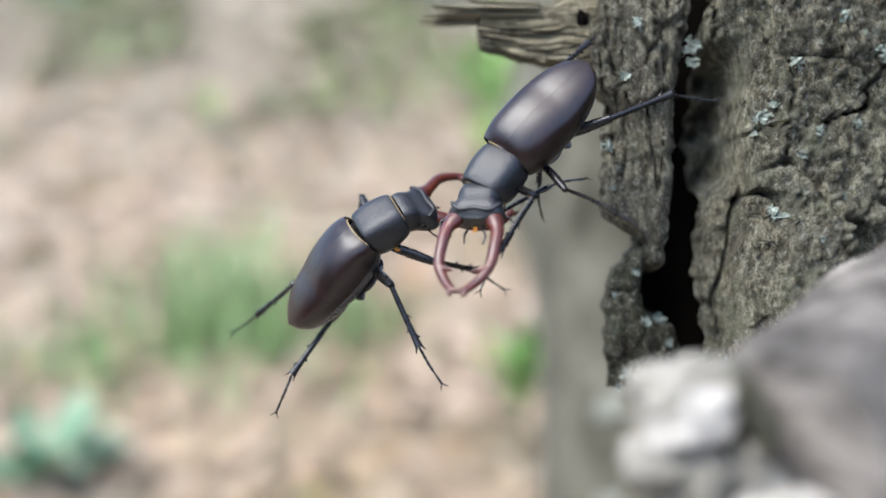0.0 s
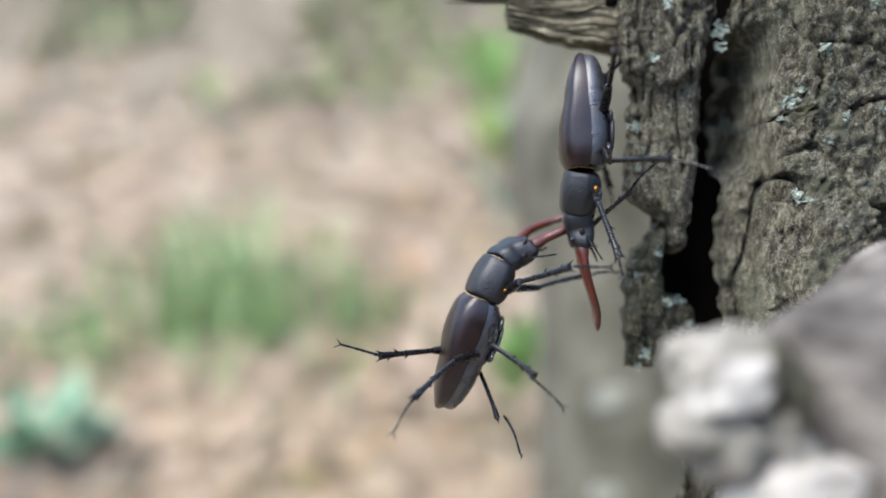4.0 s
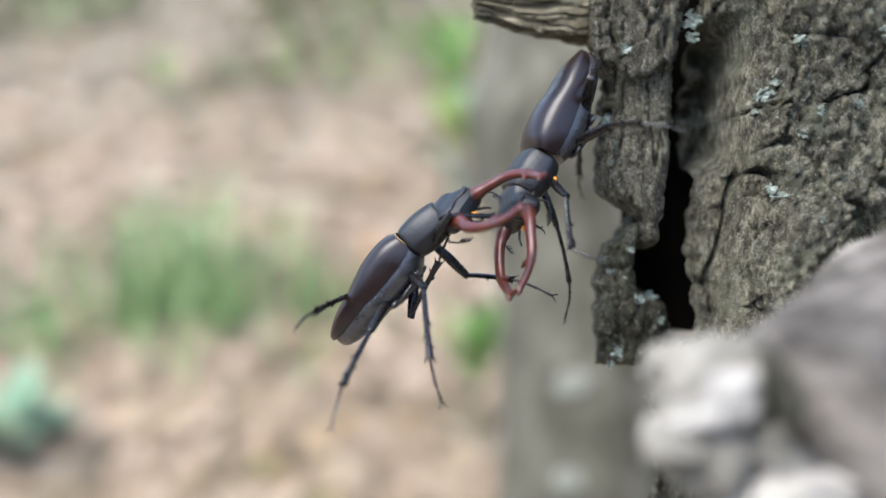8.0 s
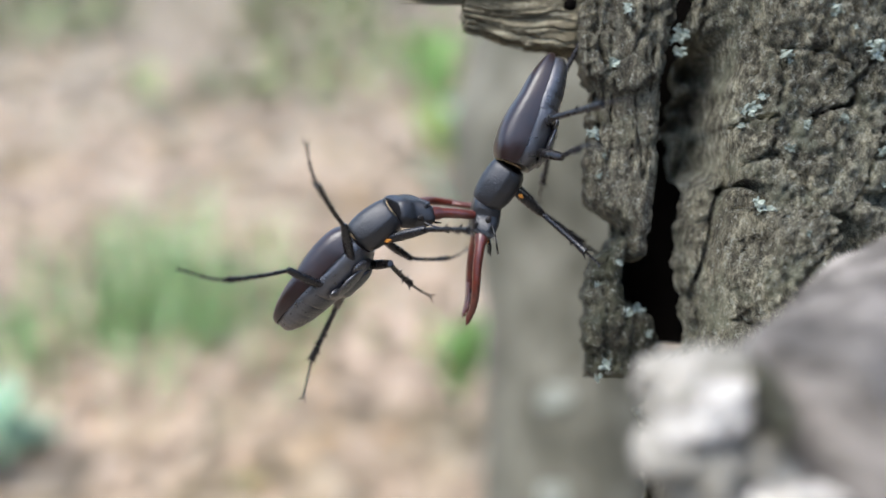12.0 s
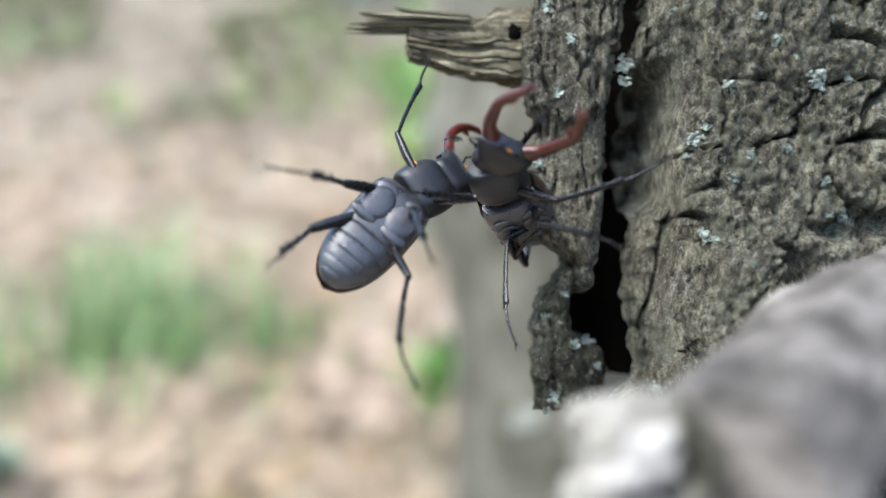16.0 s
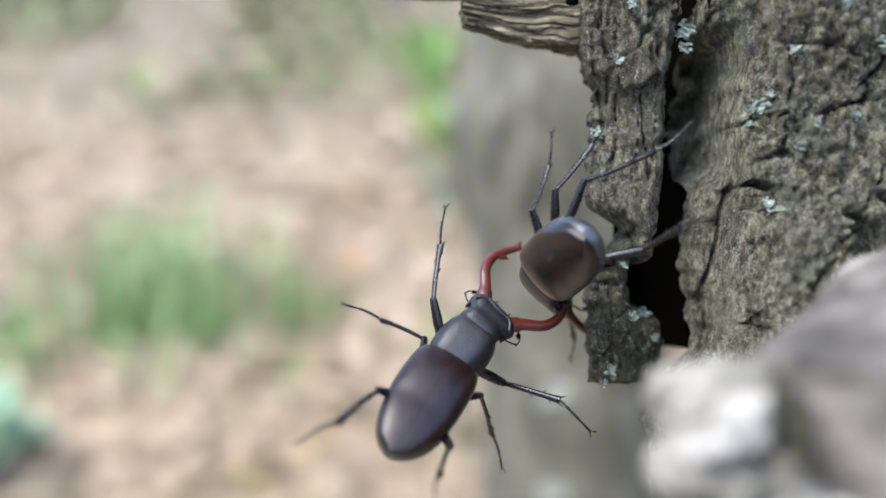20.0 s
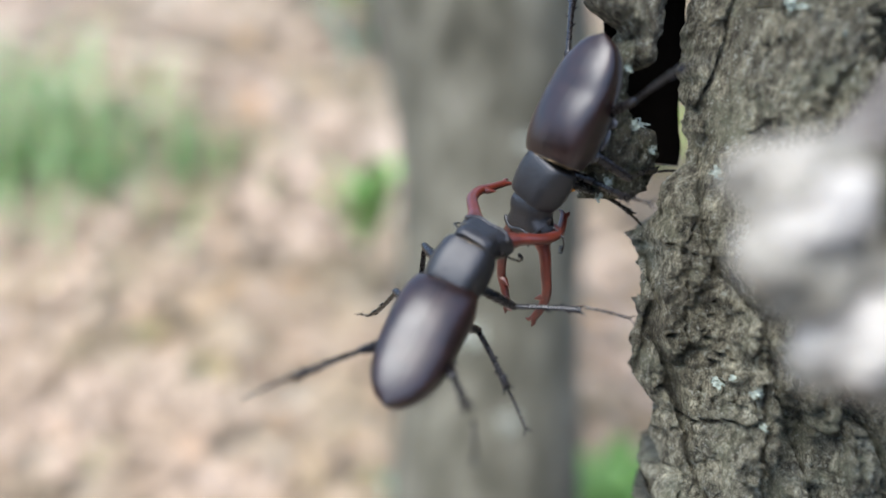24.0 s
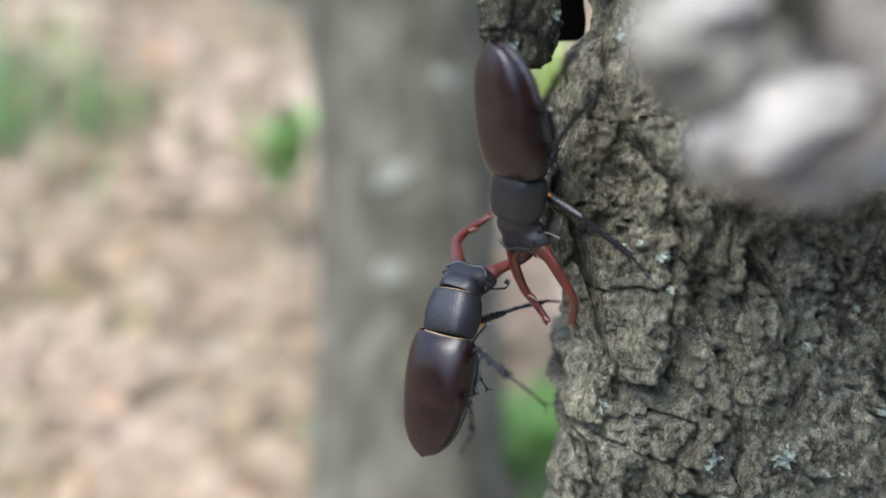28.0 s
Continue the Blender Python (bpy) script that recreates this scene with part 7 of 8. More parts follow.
    walk(beetle_b_parts['LM_femur'], [
        (0, P(-0.0045, -0.004, -0.0048, 143.8, 28.3, -29.9)),
        (0.33, P(-0.0045, -0.004, -0.0048, -156.7, 68.8, -0.2)),
        (0.67, P(-0.0045, -0.004, -0.0048, -46.5, 47.5, 82.3)),
        (1, P(-0.0045, -0.004, -0.0048, -12.3, 3.5, 79.1)),
        (1.33, P(-0.0045, -0.004, -0.0048, 21.1, -21.7, 104)),
        (1.67, P(-0.0045, -0.004, -0.0048, 52, -56, 113.9)),
        (2, P(-0.0045, -0.004, -0.0048, 172.2, -77.9, 27.4)),
        (2.25, P(-0.0045, -0.004, -0.0048, 172.4, -16.2, 47.7)),
        (2.5, P(-0.0045, -0.004, -0.0048, -163.5, 41.2, 74.1)),
        (3.5, P(-0.0045, -0.004, -0.0048, 179.9, 10.7, 38.9)),
        (4.5, P(-0.0045, -0.004, -0.0048, -177.2, -23, 11)),
        (4.75, P(-0.0045, -0.004, -0.0048, -164.8, 17.3, 3.7)),
        (5, P(-0.0045, -0.004, -0.0048, -151.4, 58.1, 5.8)),
        (6, P(-0.0045, -0.004, -0.0048, -159.4, 4.7, -40.6)),
        (7, P(-0.0045, -0.004, -0.0048, -118.2, -46.8, -17.4)),
        (8, P(-0.0045, -0.004, -0.0048, -118.4, -51.4, -30.7)),
        (9, P(-0.0045, -0.004, -0.0048, -122.7, -64.8, -29.7)),
        (9.25, P(-0.0045, -0.004, -0.0048, 92, -53.2, 94)),
        (9.5, P(-0.0045, -0.004, -0.0048, 64.2, 1, 91.3)),
        (9.75, P(-0.0045, -0.004, -0.0048, 101.3, -55.5, 84.5)),
        (10, P(-0.0045, -0.004, -0.0048, -126.3, -53.6, -25.6)),
        (11, P(-0.0045, -0.004, -0.0048, -123.8, -53.8, -21.4)),
        (11.5, P(-0.0045, -0.004, -0.0048, -146.2, -45.2, 52.7)),
        (12, P(-0.0045, -0.004, -0.0048, -144.2, -28.5, 108.5)),
        (12.5, P(-0.0045, -0.004, -0.0048, -118.4, 37.2, 115.6)),
        (13.17, P(-0.0045, -0.004, -0.0048, 172.3, 61.4, 36.2)),
        (13.83, P(-0.0045, -0.004, -0.0048, 124.7, 25.2, -22.3)),
        (14.5, P(-0.0045, -0.004, -0.0048, 120.5, -22.9, -45.5)),
        (15, P(-0.0045, -0.004, -0.0048, 174.2, -37.5, -50)),
        (15.5, P(-0.0045, -0.004, -0.0048, -138.5, -29, -57.9)),
        (16, P(-0.0045, -0.004, -0.0048, -96.1, -18.3, -56.4)),
        (17, P(-0.0045, -0.004, -0.0048, -129.4, 17, -31.8)),
        (17.5, P(-0.0045, -0.004, -0.0048, -139.4, -2.4, -75.2)),
        (18, P(-0.0045, -0.004, -0.0048, -133.1, -23.3, -118.9)),
        (18.5, P(-0.0045, -0.004, -0.0048, 179, -37.5, -86.6)),
        (19, P(-0.0045, -0.004, -0.0048, 129.9, -25.4, -52.8)),
        (19.5, P(-0.0045, -0.004, -0.0048, 113.7, -10.1, -34.7)),
        (19.75, P(-0.0045, -0.004, -0.0048, 55.9, 5.4, 9.2)),
        (20, P(-0.0045, -0.004, -0.0048, 8.3, 49.6, 25.6)),
        (20.5, P(-0.0045, -0.004, -0.0048, 56.2, 49.3, 87.1)),
        (21, P(-0.0045, -0.004, -0.0048, 80.2, 25.1, 126.4)),
        (21.5, P(-0.0045, -0.004, -0.0048, 11.1, 65.4, 89.4)),
        (22, P(-0.0045, -0.004, -0.0048, -87.9, 38.9, 20.3)),
        (22.25, P(-0.0045, -0.004, -0.0048, -121.5, 37.9, -35.2)),
        (22.5, P(-0.0045, -0.004, -0.0048, -139.9, 17.3, -78.2)),
        (24.5, P(-0.0045, -0.004, -0.0048, -146.3, -18.4, -136.2)),
        (24.75, P(-0.0045, -0.004, -0.0048, -175.2, 0.1, -84.7)),
        (25, P(-0.0045, -0.004, -0.0048, 179.2, 33.6, -39.7)),
        (26, P(-0.0045, -0.004, -0.0048, -163.6, 23, -31.4)),
        (27, P(-0.0045, -0.004, -0.0048, -116.8, -19.3, -30.4)),
        (27.5, P(-0.0045, -0.004, -0.0048, -112.5, -65.6, -47.8)),
        (28, P(-0.0045, -0.004, -0.0048, 31.3, -65.4, 157.5))])
    bends = [(0, 131, 23, 1), (0.5, 122, -9, -2), (1, 113, -41, -6), (2, 130, 17, -3), (2.5, 90, 25, -5), (3.5, 59, 17, -2), (4.5, 29, 8, 1), (5, 38, -18, -38), (6, 23, 10, -5), (6.5, 77, 14, -3), (7, 130, 18, 0), (8, 133, 23, 0), (9, 129, 16, -1), (9.5, 105, -38, -10), (9.75, 119, -7, -5), (10, 133, 25, 0), (11, 134, 24, -1), (12, 127, 0, 0), (12.25, 85, 5, -5), (12.5, 44, 9, -10), (14.5, 39, 20, 14), (15, 56, 6, 17), (15.5, 12, 8, 8), (16, -32, 9, 0), (16.33, 16, 6, 0), (16.67, 64, 3, 0), (17, 112, 0, 1), (18, 119, -13, -9), (18.5, 75, 18, -5), (19, 31, 48, 0), (19.5, 26, 16, 4), (19.75, -15, 7, 22), (20, -57, -1, 41), (21, -52, 12, -19), (22, -23, 10, 21), (22.5, 29, 0, 0), (24.5, 48, 0, 0), (24.75, 90, 11, 1), (25, 131, 22, 1), (26, 133, 25, 1), (27, 124, 1, 1), (28, 131, 21, -4)]
    walk(beetle_b_parts['LM_tibia'], [(t, K(0.011, k)) for t, k, a, z in bends])
    walk(beetle_b_parts['LM_tarsus'], [(t, S(0.011, 0.015, k, a, z)) for t, k, a, z in bends])
    walk(beetle_b_parts['LH_femur'], [
        (0, P(-0.0045, -0.0115, -0.0048, 146.3, 16.1, -23.8)),
        (1, P(-0.0045, -0.0115, -0.0048, 161.1, -25.6, -26.6)),
        (1.5, P(-0.0045, -0.0115, -0.0048, 139.7, -13.4, -56.4)),
        (2, P(-0.0045, -0.0115, -0.0048, 115.5, -13.2, -87.8)),
        (2.25, P(-0.0045, -0.0115, -0.0048, 103.7, 28.4, -81.5)),
        (2.5, P(-0.0045, -0.0115, -0.0048, 85.2, 70.2, -88.7)),
        (4.5, P(-0.0045, -0.0115, -0.0048, 68, 12.9, -81.7)),
        (5, P(-0.0045, -0.0115, -0.0048, 56.1, 66.6, -114.3)),
        (6, P(-0.0045, -0.0115, -0.0048, 130.7, 74.4, -37.4)),
        (7, P(-0.0045, -0.0115, -0.0048, 118.7, 41.9, -33.4)),
        (8, P(-0.0045, -0.0115, -0.0048, 42.5, 22, -101.6)),
        (8.5, P(-0.0045, -0.0115, -0.0048, 25.5, 59.3, -123)),
        (9, P(-0.0045, -0.0115, -0.0048, -72.2, 68.5, 135.5)),
        (9.5, P(-0.0045, -0.0115, -0.0048, 67, 37.2, -112.6)),
        (9.75, P(-0.0045, -0.0115, -0.0048, 25.2, 43.7, -174.2)),
        (10, P(-0.0045, -0.0115, -0.0048, -2, 20.8, 137)),
        (10.5, P(-0.0045, -0.0115, -0.0048, -10.4, 51.1, 160.5)),
        (11, P(-0.0045, -0.0115, -0.0048, 27.8, 79.1, -134.9)),
        (12, P(-0.0045, -0.0115, -0.0048, 0, 68.4, 127.2)),
        (12.5, P(-0.0045, -0.0115, -0.0048, 26.5, 61.6, 166.2)),
        (13.5, P(-0.0045, -0.0115, -0.0048, -46.1, 22.4, 151.8)),
        (14.5, P(-0.0045, -0.0115, -0.0048, -103.4, -4.6, -177.3)),
        (14.75, P(-0.0045, -0.0115, -0.0048, -56.4, -5.5, 174.6)),
        (15, P(-0.0045, -0.0115, -0.0048, -9.9, -0.3, 168.4)),
        (16, P(-0.0045, -0.0115, -0.0048, -54.3, -45.7, 174.7)),
        (17, P(-0.0045, -0.0115, -0.0048, -107.1, -41.3, -177.2)),
        (18, P(-0.0045, -0.0115, -0.0048, -172.1, -78.3, -104.6)),
        (18.5, P(-0.0045, -0.0115, -0.0048, -44.2, -35.2, 148.4)),
        (19, P(-0.0045, -0.0115, -0.0048, -19, 22.5, 161.1)),
        (19.5, P(-0.0045, -0.0115, -0.0048, -14.5, 53.9, 138.5)),
        (20, P(-0.0045, -0.0115, -0.0048, 53.7, 29.3, -177.2)),
        (21, P(-0.0045, -0.0115, -0.0048, 55.4, 9.5, 132.4)),
        (21.5, P(-0.0045, -0.0115, -0.0048, 9.4, -4.5, 131.7)),
        (22, P(-0.0045, -0.0115, -0.0048, -38.3, -14.5, 141.6)),
        (22.5, P(-0.0045, -0.0115, -0.0048, -70.7, -42.7, 141.6)),
        (23.17, P(-0.0045, -0.0115, -0.0048, -22.1, -19.9, 135.3)),
        (23.83, P(-0.0045, -0.0115, -0.0048, 21, -0.1, 148)),
        (24.5, P(-0.0045, -0.0115, -0.0048, 67.3, 5.2, 170.9)),
        (24.75, P(-0.0045, -0.0115, -0.0048, 71.8, -17.6, 128.8)),
        (25, P(-0.0045, -0.0115, -0.0048, 93.2, -30.3, 78.5)),
        (25.5, P(-0.0045, -0.0115, -0.0048, 36.5, -51.1, 83.4)),
        (26, P(-0.0045, -0.0115, -0.0048, -45, -55.1, 118.2)),
        (27, P(-0.0045, -0.0115, -0.0048, -112.6, -24.9, -170.4)),
        (27.5, P(-0.0045, -0.0115, -0.0048, -59, -48.3, -161.1)),
        (28, P(-0.0045, -0.0115, -0.0048, 30.1, -63.5, 163.4))])
    bends = [(0, 43, 3, -5), (1, 24, -12, -7), (2, 57, -18, 27), (2.5, 48, 9, -23), (3.5, 8, 28, 2), (4.5, -32, 47, 27), (5, -44, 20, -7), (5.5, -4, 9, -11), (6, 36, -2, -14), (7, 45, -14, -15), (7.5, 6, -2, -11), (8, -34, 10, -6), (8.5, -81, 0, -2), (9, -128, -9, 2), (9.25, -92, -5, 6), (9.5, -56, -2, 11), (10, -5, -16, 7), (11, -63, 17, -13), (12, -39, -12, -15), (12.5, -60, 12, -3), (13.5, -17, 26, -7), (14.5, 27, 40, -11), (15, -19, 29, 6), (16, 25, -2, -24), (17, 45, 12, -30), (18, 36, -5, -13), (18.33, -21, -9, -9), (18.67, -78, -13, -5), (19, -136, -17, 0), (19.5, -86, 1, 0), (20, -34, 15, -17), (21, -51, 15, -20), (21.33, -6, 8, -13), (21.67, 40, 0, -5), (22, 86, -7, 2), (22.5, 93, -5, 2), (23.17, 49, -5, -4), (23.83, 6, -5, -11), (24.5, -38, -5, -18), (25, 20, 1, 9), (25.5, 63, -3, 9), (26, 105, -8, 9), (26.5, 74, -1, -2), (27, 42, 5, -14), (27.5, 87, 14, -9), (28, 132, 23, -4)]
    walk(beetle_b_parts['LH_tibia'], [(t, K(0.0115, k)) for t, k, a, z in bends])
    walk(beetle_b_parts['LH_tarsus'], [(t, S(0.0115, 0.016, k, a, z)) for t, k, a, z in bends])
    walk(beetle_b_parts['RF_femur'], [
        (0, P(0.00363, 0.00195, -0.00522, -132.4, -11.6, 105)),
        (1, P(0.00354, 0.00293, -0.00481, -140.3, -26.7, 95.8)),
        (2, P(0.0034, 0.00266, -0.00506, -140.8, -54.1, 87.9)),
        (2.25, P(0.00341, 0.00305, -0.00481, -69.6, -61.3, 9.1)),
        (2.5, P(0.00342, 0.00344, -0.00455, -36.1, -31.6, -32.7)),
        (3.17, P(0.00317, 0.00354, -0.00464, -97.9, -67.4, 30)),
        (3.83, P(0.00292, 0.00365, -0.00472, -171.1, -36.6, 104.1)),
        (4.5, P(0.00267, 0.00375, -0.0048, 175.6, 12.1, 118.8)),
        (5, P(0.00113, 0.00455, -0.00472, -168.9, 28.7, 120.1)),
        (6, P(0.00175, 0.00344, -0.00541, 176.9, 19.6, 117.8)),
        (7, P(0.00217, 0.00417, -0.0047, -177.3, -17.7, 130.1)),
        (7.33, P(0.00245, 0.00388, -0.00478, 177.9, 34, 130.3)),
        (7.67, P(0.00273, 0.0036, -0.00485, 134.7, 84.4, 90.1)),
        (8, P(0.00301, 0.00331, -0.00492, 3.2, 41.9, -38.5)),
        (9, P(0.00094, 0.00478, -0.00453, -4.9, 14.8, -36.1)),
        (9.5, P(0.00267, 0.00343, -0.00503, -2.3, -17.4, -51.2)),
        (10, P(0.0033, 0.00308, -0.00489, 0, -4.9, -56)),
        (10.33, P(0.00326, 0.00287, -0.00502, -10.2, 51.4, -70.1)),
        (10.67, P(0.00323, 0.00267, -0.00516, -140.9, 65.8, 156.5)),
        (11, P(0.00319, 0.00246, -0.00529, -162, 10.8, 132.2)),
        (11.5, P(0.00282, 0.00295, -0.00522, -134.4, -35.8, 112.9)),
        (12, P(0.00245, 0.00343, -0.00515, -60.1, -52.4, 44.1)),
        (12.5, P(0.00237, 0.00273, -0.00559, -32.5, -40.6, 31.4)),
        (13.5, P(0.00214, 0.00443, -0.00368, -15.1, -7.7, -10.9)),
        (14.5, P(0.00191, 0.00612, -0.00177, -23.4, 27.7, -47.3)),
        (14.75, P(0.00091, 0.00536, -0.00328, -82.3, 67.2, -104.6)),
        (15, P(-9e-05, 0.00461, -0.0048, -162.6, 37, 176.5)),
        (15.5, P(0.0009, 0.0049, -0.00425, -153.8, 73.3, 164.3)),
        (16, P(0.00189, 0.00519, -0.00371, 39.9, 69.8, -21)),
        (17, P(0.003, 0.00532, -0.00264, 4.9, 69, -77.3)),
        (18, P(0.00517, 0.00184, -0.00376, 5.9, 38.3, -69.2)),
        (18.5, P(0.00458, 0.00215, -0.00425, -24.2, 4.4, -61.5)),
        (19, P(0.00398, 0.00245, -0.00473, -60.7, -20.3, -36.8)),
        (19.5, P(0.00215, 0.00589, -0.00221, -49.3, 6.4, -60.3)),
        (20, P(0.00391, 0.00488, -0.00226, -32.7, 35.2, -77)),
        (20.5, P(0.004, 0.00484, -0.00219, 2.1, 12.9, -74.6)),
        (21, P(0.00409, 0.00479, -0.00213, 35.3, -6.8, -85.3)),
        (22, P(0.00361, 0.0029, -0.00478, 32.4, -43.3, -97.8)),
        (22.5, P(0.00433, 0.00397, -0.00311, 23.5, -21.9, -103.7)),
        (23.5, P(0.00416, 0.00432, -0.00284, -20.3, -7.7, -80.3)),
        (24.5, P(0.00398, 0.00467, -0.00256, -57.2, 17.7, -72.1)),
        (25, P(0.00438, 0.00384, -0.00322, -80.8, 26.9, -81.1)),
        (25.5, P(0.00402, 0.004, -0.00345, -23.1, 50.3, -76)),
        (26, P(0.00367, 0.00415, -0.00368, 62.3, 54, -37.3)),
        (26.33, P(0.00375, 0.00448, -0.003, 28.4, 11.3, -57.6)),
        (26.67, P(0.00383, 0.0048, -0.00233, 5.5, -34.2, -52.9)),
        (27, P(0.00391, 0.00512, -0.00165, -62.9, -66, 3.6)),
        (28, P(0.00306, 0.0035, -0.00476, -77.9, -12.8, 33.1))])
    bends = [(0, 41, -5, 17), (1, 46, -18, 13), (2, -9, 4, 2), (2.5, -19, -11, 18), (4.5, 40, 18, 11), (5, 7, 0, 0), (6, 29, 0, 0), (7, 64, -4, 29), (7.33, 15, -5, 20), (7.67, -34, -7, 11), (8, -84, -8, 1), (9, -82, 0, 0), (9.5, -34, -17, 25), (10, -30, 0, 0), (11, 18, 16, 19), (12, -30, 0, 0), (12.5, -72, 0, 0), (14.5, -21, 4, 2), (15, -34, 27, -17), (16, -44, 24, 16), (17, -43, 15, -7), (17.5, -78, 31, -8), (18, -113, 47, -9), (19, -112, 0, 0), (19.25, -63, 1, 1), (19.5, -14, 1, 1), (19.75, 24, -1, -13), (20, 62, -3, -28), (21, 11, -1, -8), (22, 18, -17, 19), (22.5, 13, -20, 17), (24.5, 70, 2, -14), (25, 89, -10, -19), (25.5, 40, -2, -24), (26, -10, 7, -29), (27, 12, 2, -39), (28, -3, 1, -5)]
    walk(beetle_b_parts['RF_tibia'], [(t, K(0.011, k)) for t, k, a, z in bends])
    walk(beetle_b_parts['RF_tarsus'], [(t, S(0.011, 0.014, k, a, z)) for t, k, a, z in bends])
    walk(beetle_b_parts['RM_femur'], [
        (0, P(0.0045, -0.004, -0.0048, 168.2, 41.2, 91.6)),
        (0.33, P(0.0045, -0.004, -0.0048, 61.3, 74.7, -30.8)),
        (0.67, P(0.0045, -0.004, -0.0048, 26.9, 23, -82.2)),
        (1, P(0.0045, -0.004, -0.0048, 38.2, -30.7, -105.4)),
        (1.5, P(0.0045, -0.004, -0.0048, 144.4, -68.4, 143.2)),
        (2, P(0.0045, -0.004, -0.0048, -173.6, -7.1, 95.2)),
        (2.5, P(0.0045, -0.004, -0.0048, 179.4, 24.7, 94.4)),
        (4.5, P(0.0045, -0.004, -0.0048, 174, -19.9, 70)),
        (5, P(0.0045, -0.004, -0.0048, -168.4, 21.6, 94.4)),
        (6, P(0.0045, -0.004, -0.0048, -168.2, 19.1, 93.9)),
        (6.5, P(0.0045, -0.004, -0.0048, -150.9, -52, 72.6)),
        (7, P(0.0045, -0.004, -0.0048, -19.3, -46.9, -61.5)),
        (7.33, P(0.0045, -0.004, -0.0048, -13.2, 8.5, -85.2)),
        (7.67, P(0.0045, -0.004, -0.0048, -41, 60.1, -124.2)),
        (8, P(0.0045, -0.004, -0.0048, -141.5, 46.3, 126.2)),
        (8.5, P(0.0045, -0.004, -0.0048, -71.4, 29.8, 129.5)),
        (9, P(0.0045, -0.004, -0.0048, -7.7, 20, 118.4)),
        (9.25, P(0.0045, -0.004, -0.0048, -71.3, 35, 126.3)),
        (9.5, P(0.0045, -0.004, -0.0048, -148.9, 46.7, 110.8)),
        (10, P(0.0045, -0.004, -0.0048, -160.2, 44.8, 112.9)),
        (11, P(0.0045, -0.004, -0.0048, -156.5, 39.4, 111.4)),
        (12, P(0.0045, -0.004, -0.0048, 108.5, 58.6, 61.1)),
        (12.5, P(0.0045, -0.004, -0.0048, 115.6, 17.2, 106.2)),
        (13.5, P(0.0045, -0.004, -0.0048, 165.2, 34.8, 135.9)),
        (14.5, P(0.0045, -0.004, -0.0048, -141.1, 24.2, 170.5)),
        (14.75, P(0.0045, -0.004, -0.0048, -125, 16.6, 119)),
        (15, P(0.0045, -0.004, -0.0048, -108.7, 23.9, 67.5)),
        (16, P(0.0045, -0.004, -0.0048, -145.2, 20.3, 53.8)),
        (17, P(0.0045, -0.004, -0.0048, -90.8, -5.1, 38.5)),
        (17.5, P(0.0045, -0.004, -0.0048, -147.1, 7.2, 56)),
        (18, P(0.0045, -0.004, -0.0048, 156.1, 28.5, 55.4)),
        (18.5, P(0.0045, -0.004, -0.0048, 174.1, 65.2, 30.7)),
        (19, P(0.0045, -0.004, -0.0048, 25.7, 75, -154.4)),
        (19.25, P(0.0045, -0.004, -0.0048, -117.3, 40.8, 46.2)),
        (19.5, P(0.0045, -0.004, -0.0048, -107.4, -20.2, 27.5)),
        (19.75, P(0.0045, -0.004, -0.0048, -66.6, -28.9, 6.6)),
        (20, P(0.0045, -0.004, -0.0048, -24.6, -22.8, -15.6)),
        (21, P(0.0045, -0.004, -0.0048, -4.5, -48.1, -42.3)),
        (21.5, P(0.0045, -0.004, -0.0048, -77.3, -46.1, 29)),
        (22, P(0.0045, -0.004, -0.0048, -109.1, -7, 59)),
        (22.5, P(0.0045, -0.004, -0.0048, -80, -28.7, 47.4)),
        (24.5, P(0.0045, -0.004, -0.0048, -81.2, -30.1, 48.9)),
        (25, P(0.0045, -0.004, -0.0048, -81.5, -14.8, 47.1)),
        (26, P(0.0045, -0.004, -0.0048, -79, -17.7, 52.2)),
        (27, P(0.0045, -0.004, -0.0048, -83.1, -55.7, 47.1)),
        (27.5, P(0.0045, -0.004, -0.0048, 44.4, -80.6, -89.9)),
        (28, P(0.0045, -0.004, -0.0048, 71.2, -41.1, -126.8))])
    bends = [(0, 51, 10, -6), (0.5, -5, 11, -3), (1, -61, 12, 0), (1.5, -7, 6, -3), (2, 47, 0, -5), (2.5, 52, 8, 9), (4.5, 36, 37, 18), (5, 31, 18, 7), (6, 38, 16, -7), (6.5, -3, 4, 2), (7, -44, -8, 12), (7.5, 8, 2, 1), (8, 60, 12, -9), (8.5, 15, -1, -2), (9, -30, -14, 4), (9.25, 5, 5, -4), (9.5, 41, 24, -13), (10, 41, 20, -6), (11, 32, 20, -1), (12, 19, -5, 4), (12.5, -16, 0, 0), (14.5, 34, 14, 14), (15, -3, -13, -17), (16, 24, -30, 0), (16.5, -17, -13, -2), (17, -58, 4, -4), (17.5, -1, 2, -2), (18, 57, 0, 0), (18.5, 94, 10, 2), (19, 131, 21, 4), (19.25, 86, 10, 1), (19.5, 40, -1, -1), (19.75, -3, -1, -12), (20, -47, -2, -23), (21, -36, 0, 0), (22, -73, 11, -2), (22.5, -76, 12, 1), (24.5, -109, 37, 7), (25, -93, 35, 1), (26, -103, 27, 10), (27, -87, 13, 2), (28, -33, -29, 21)]
    walk(beetle_b_parts['RM_tibia'], [(t, K(0.011, k)) for t, k, a, z in bends])
    walk(beetle_b_parts['RM_tarsus'], [(t, S(0.011, 0.015, k, a, z)) for t, k, a, z in bends])
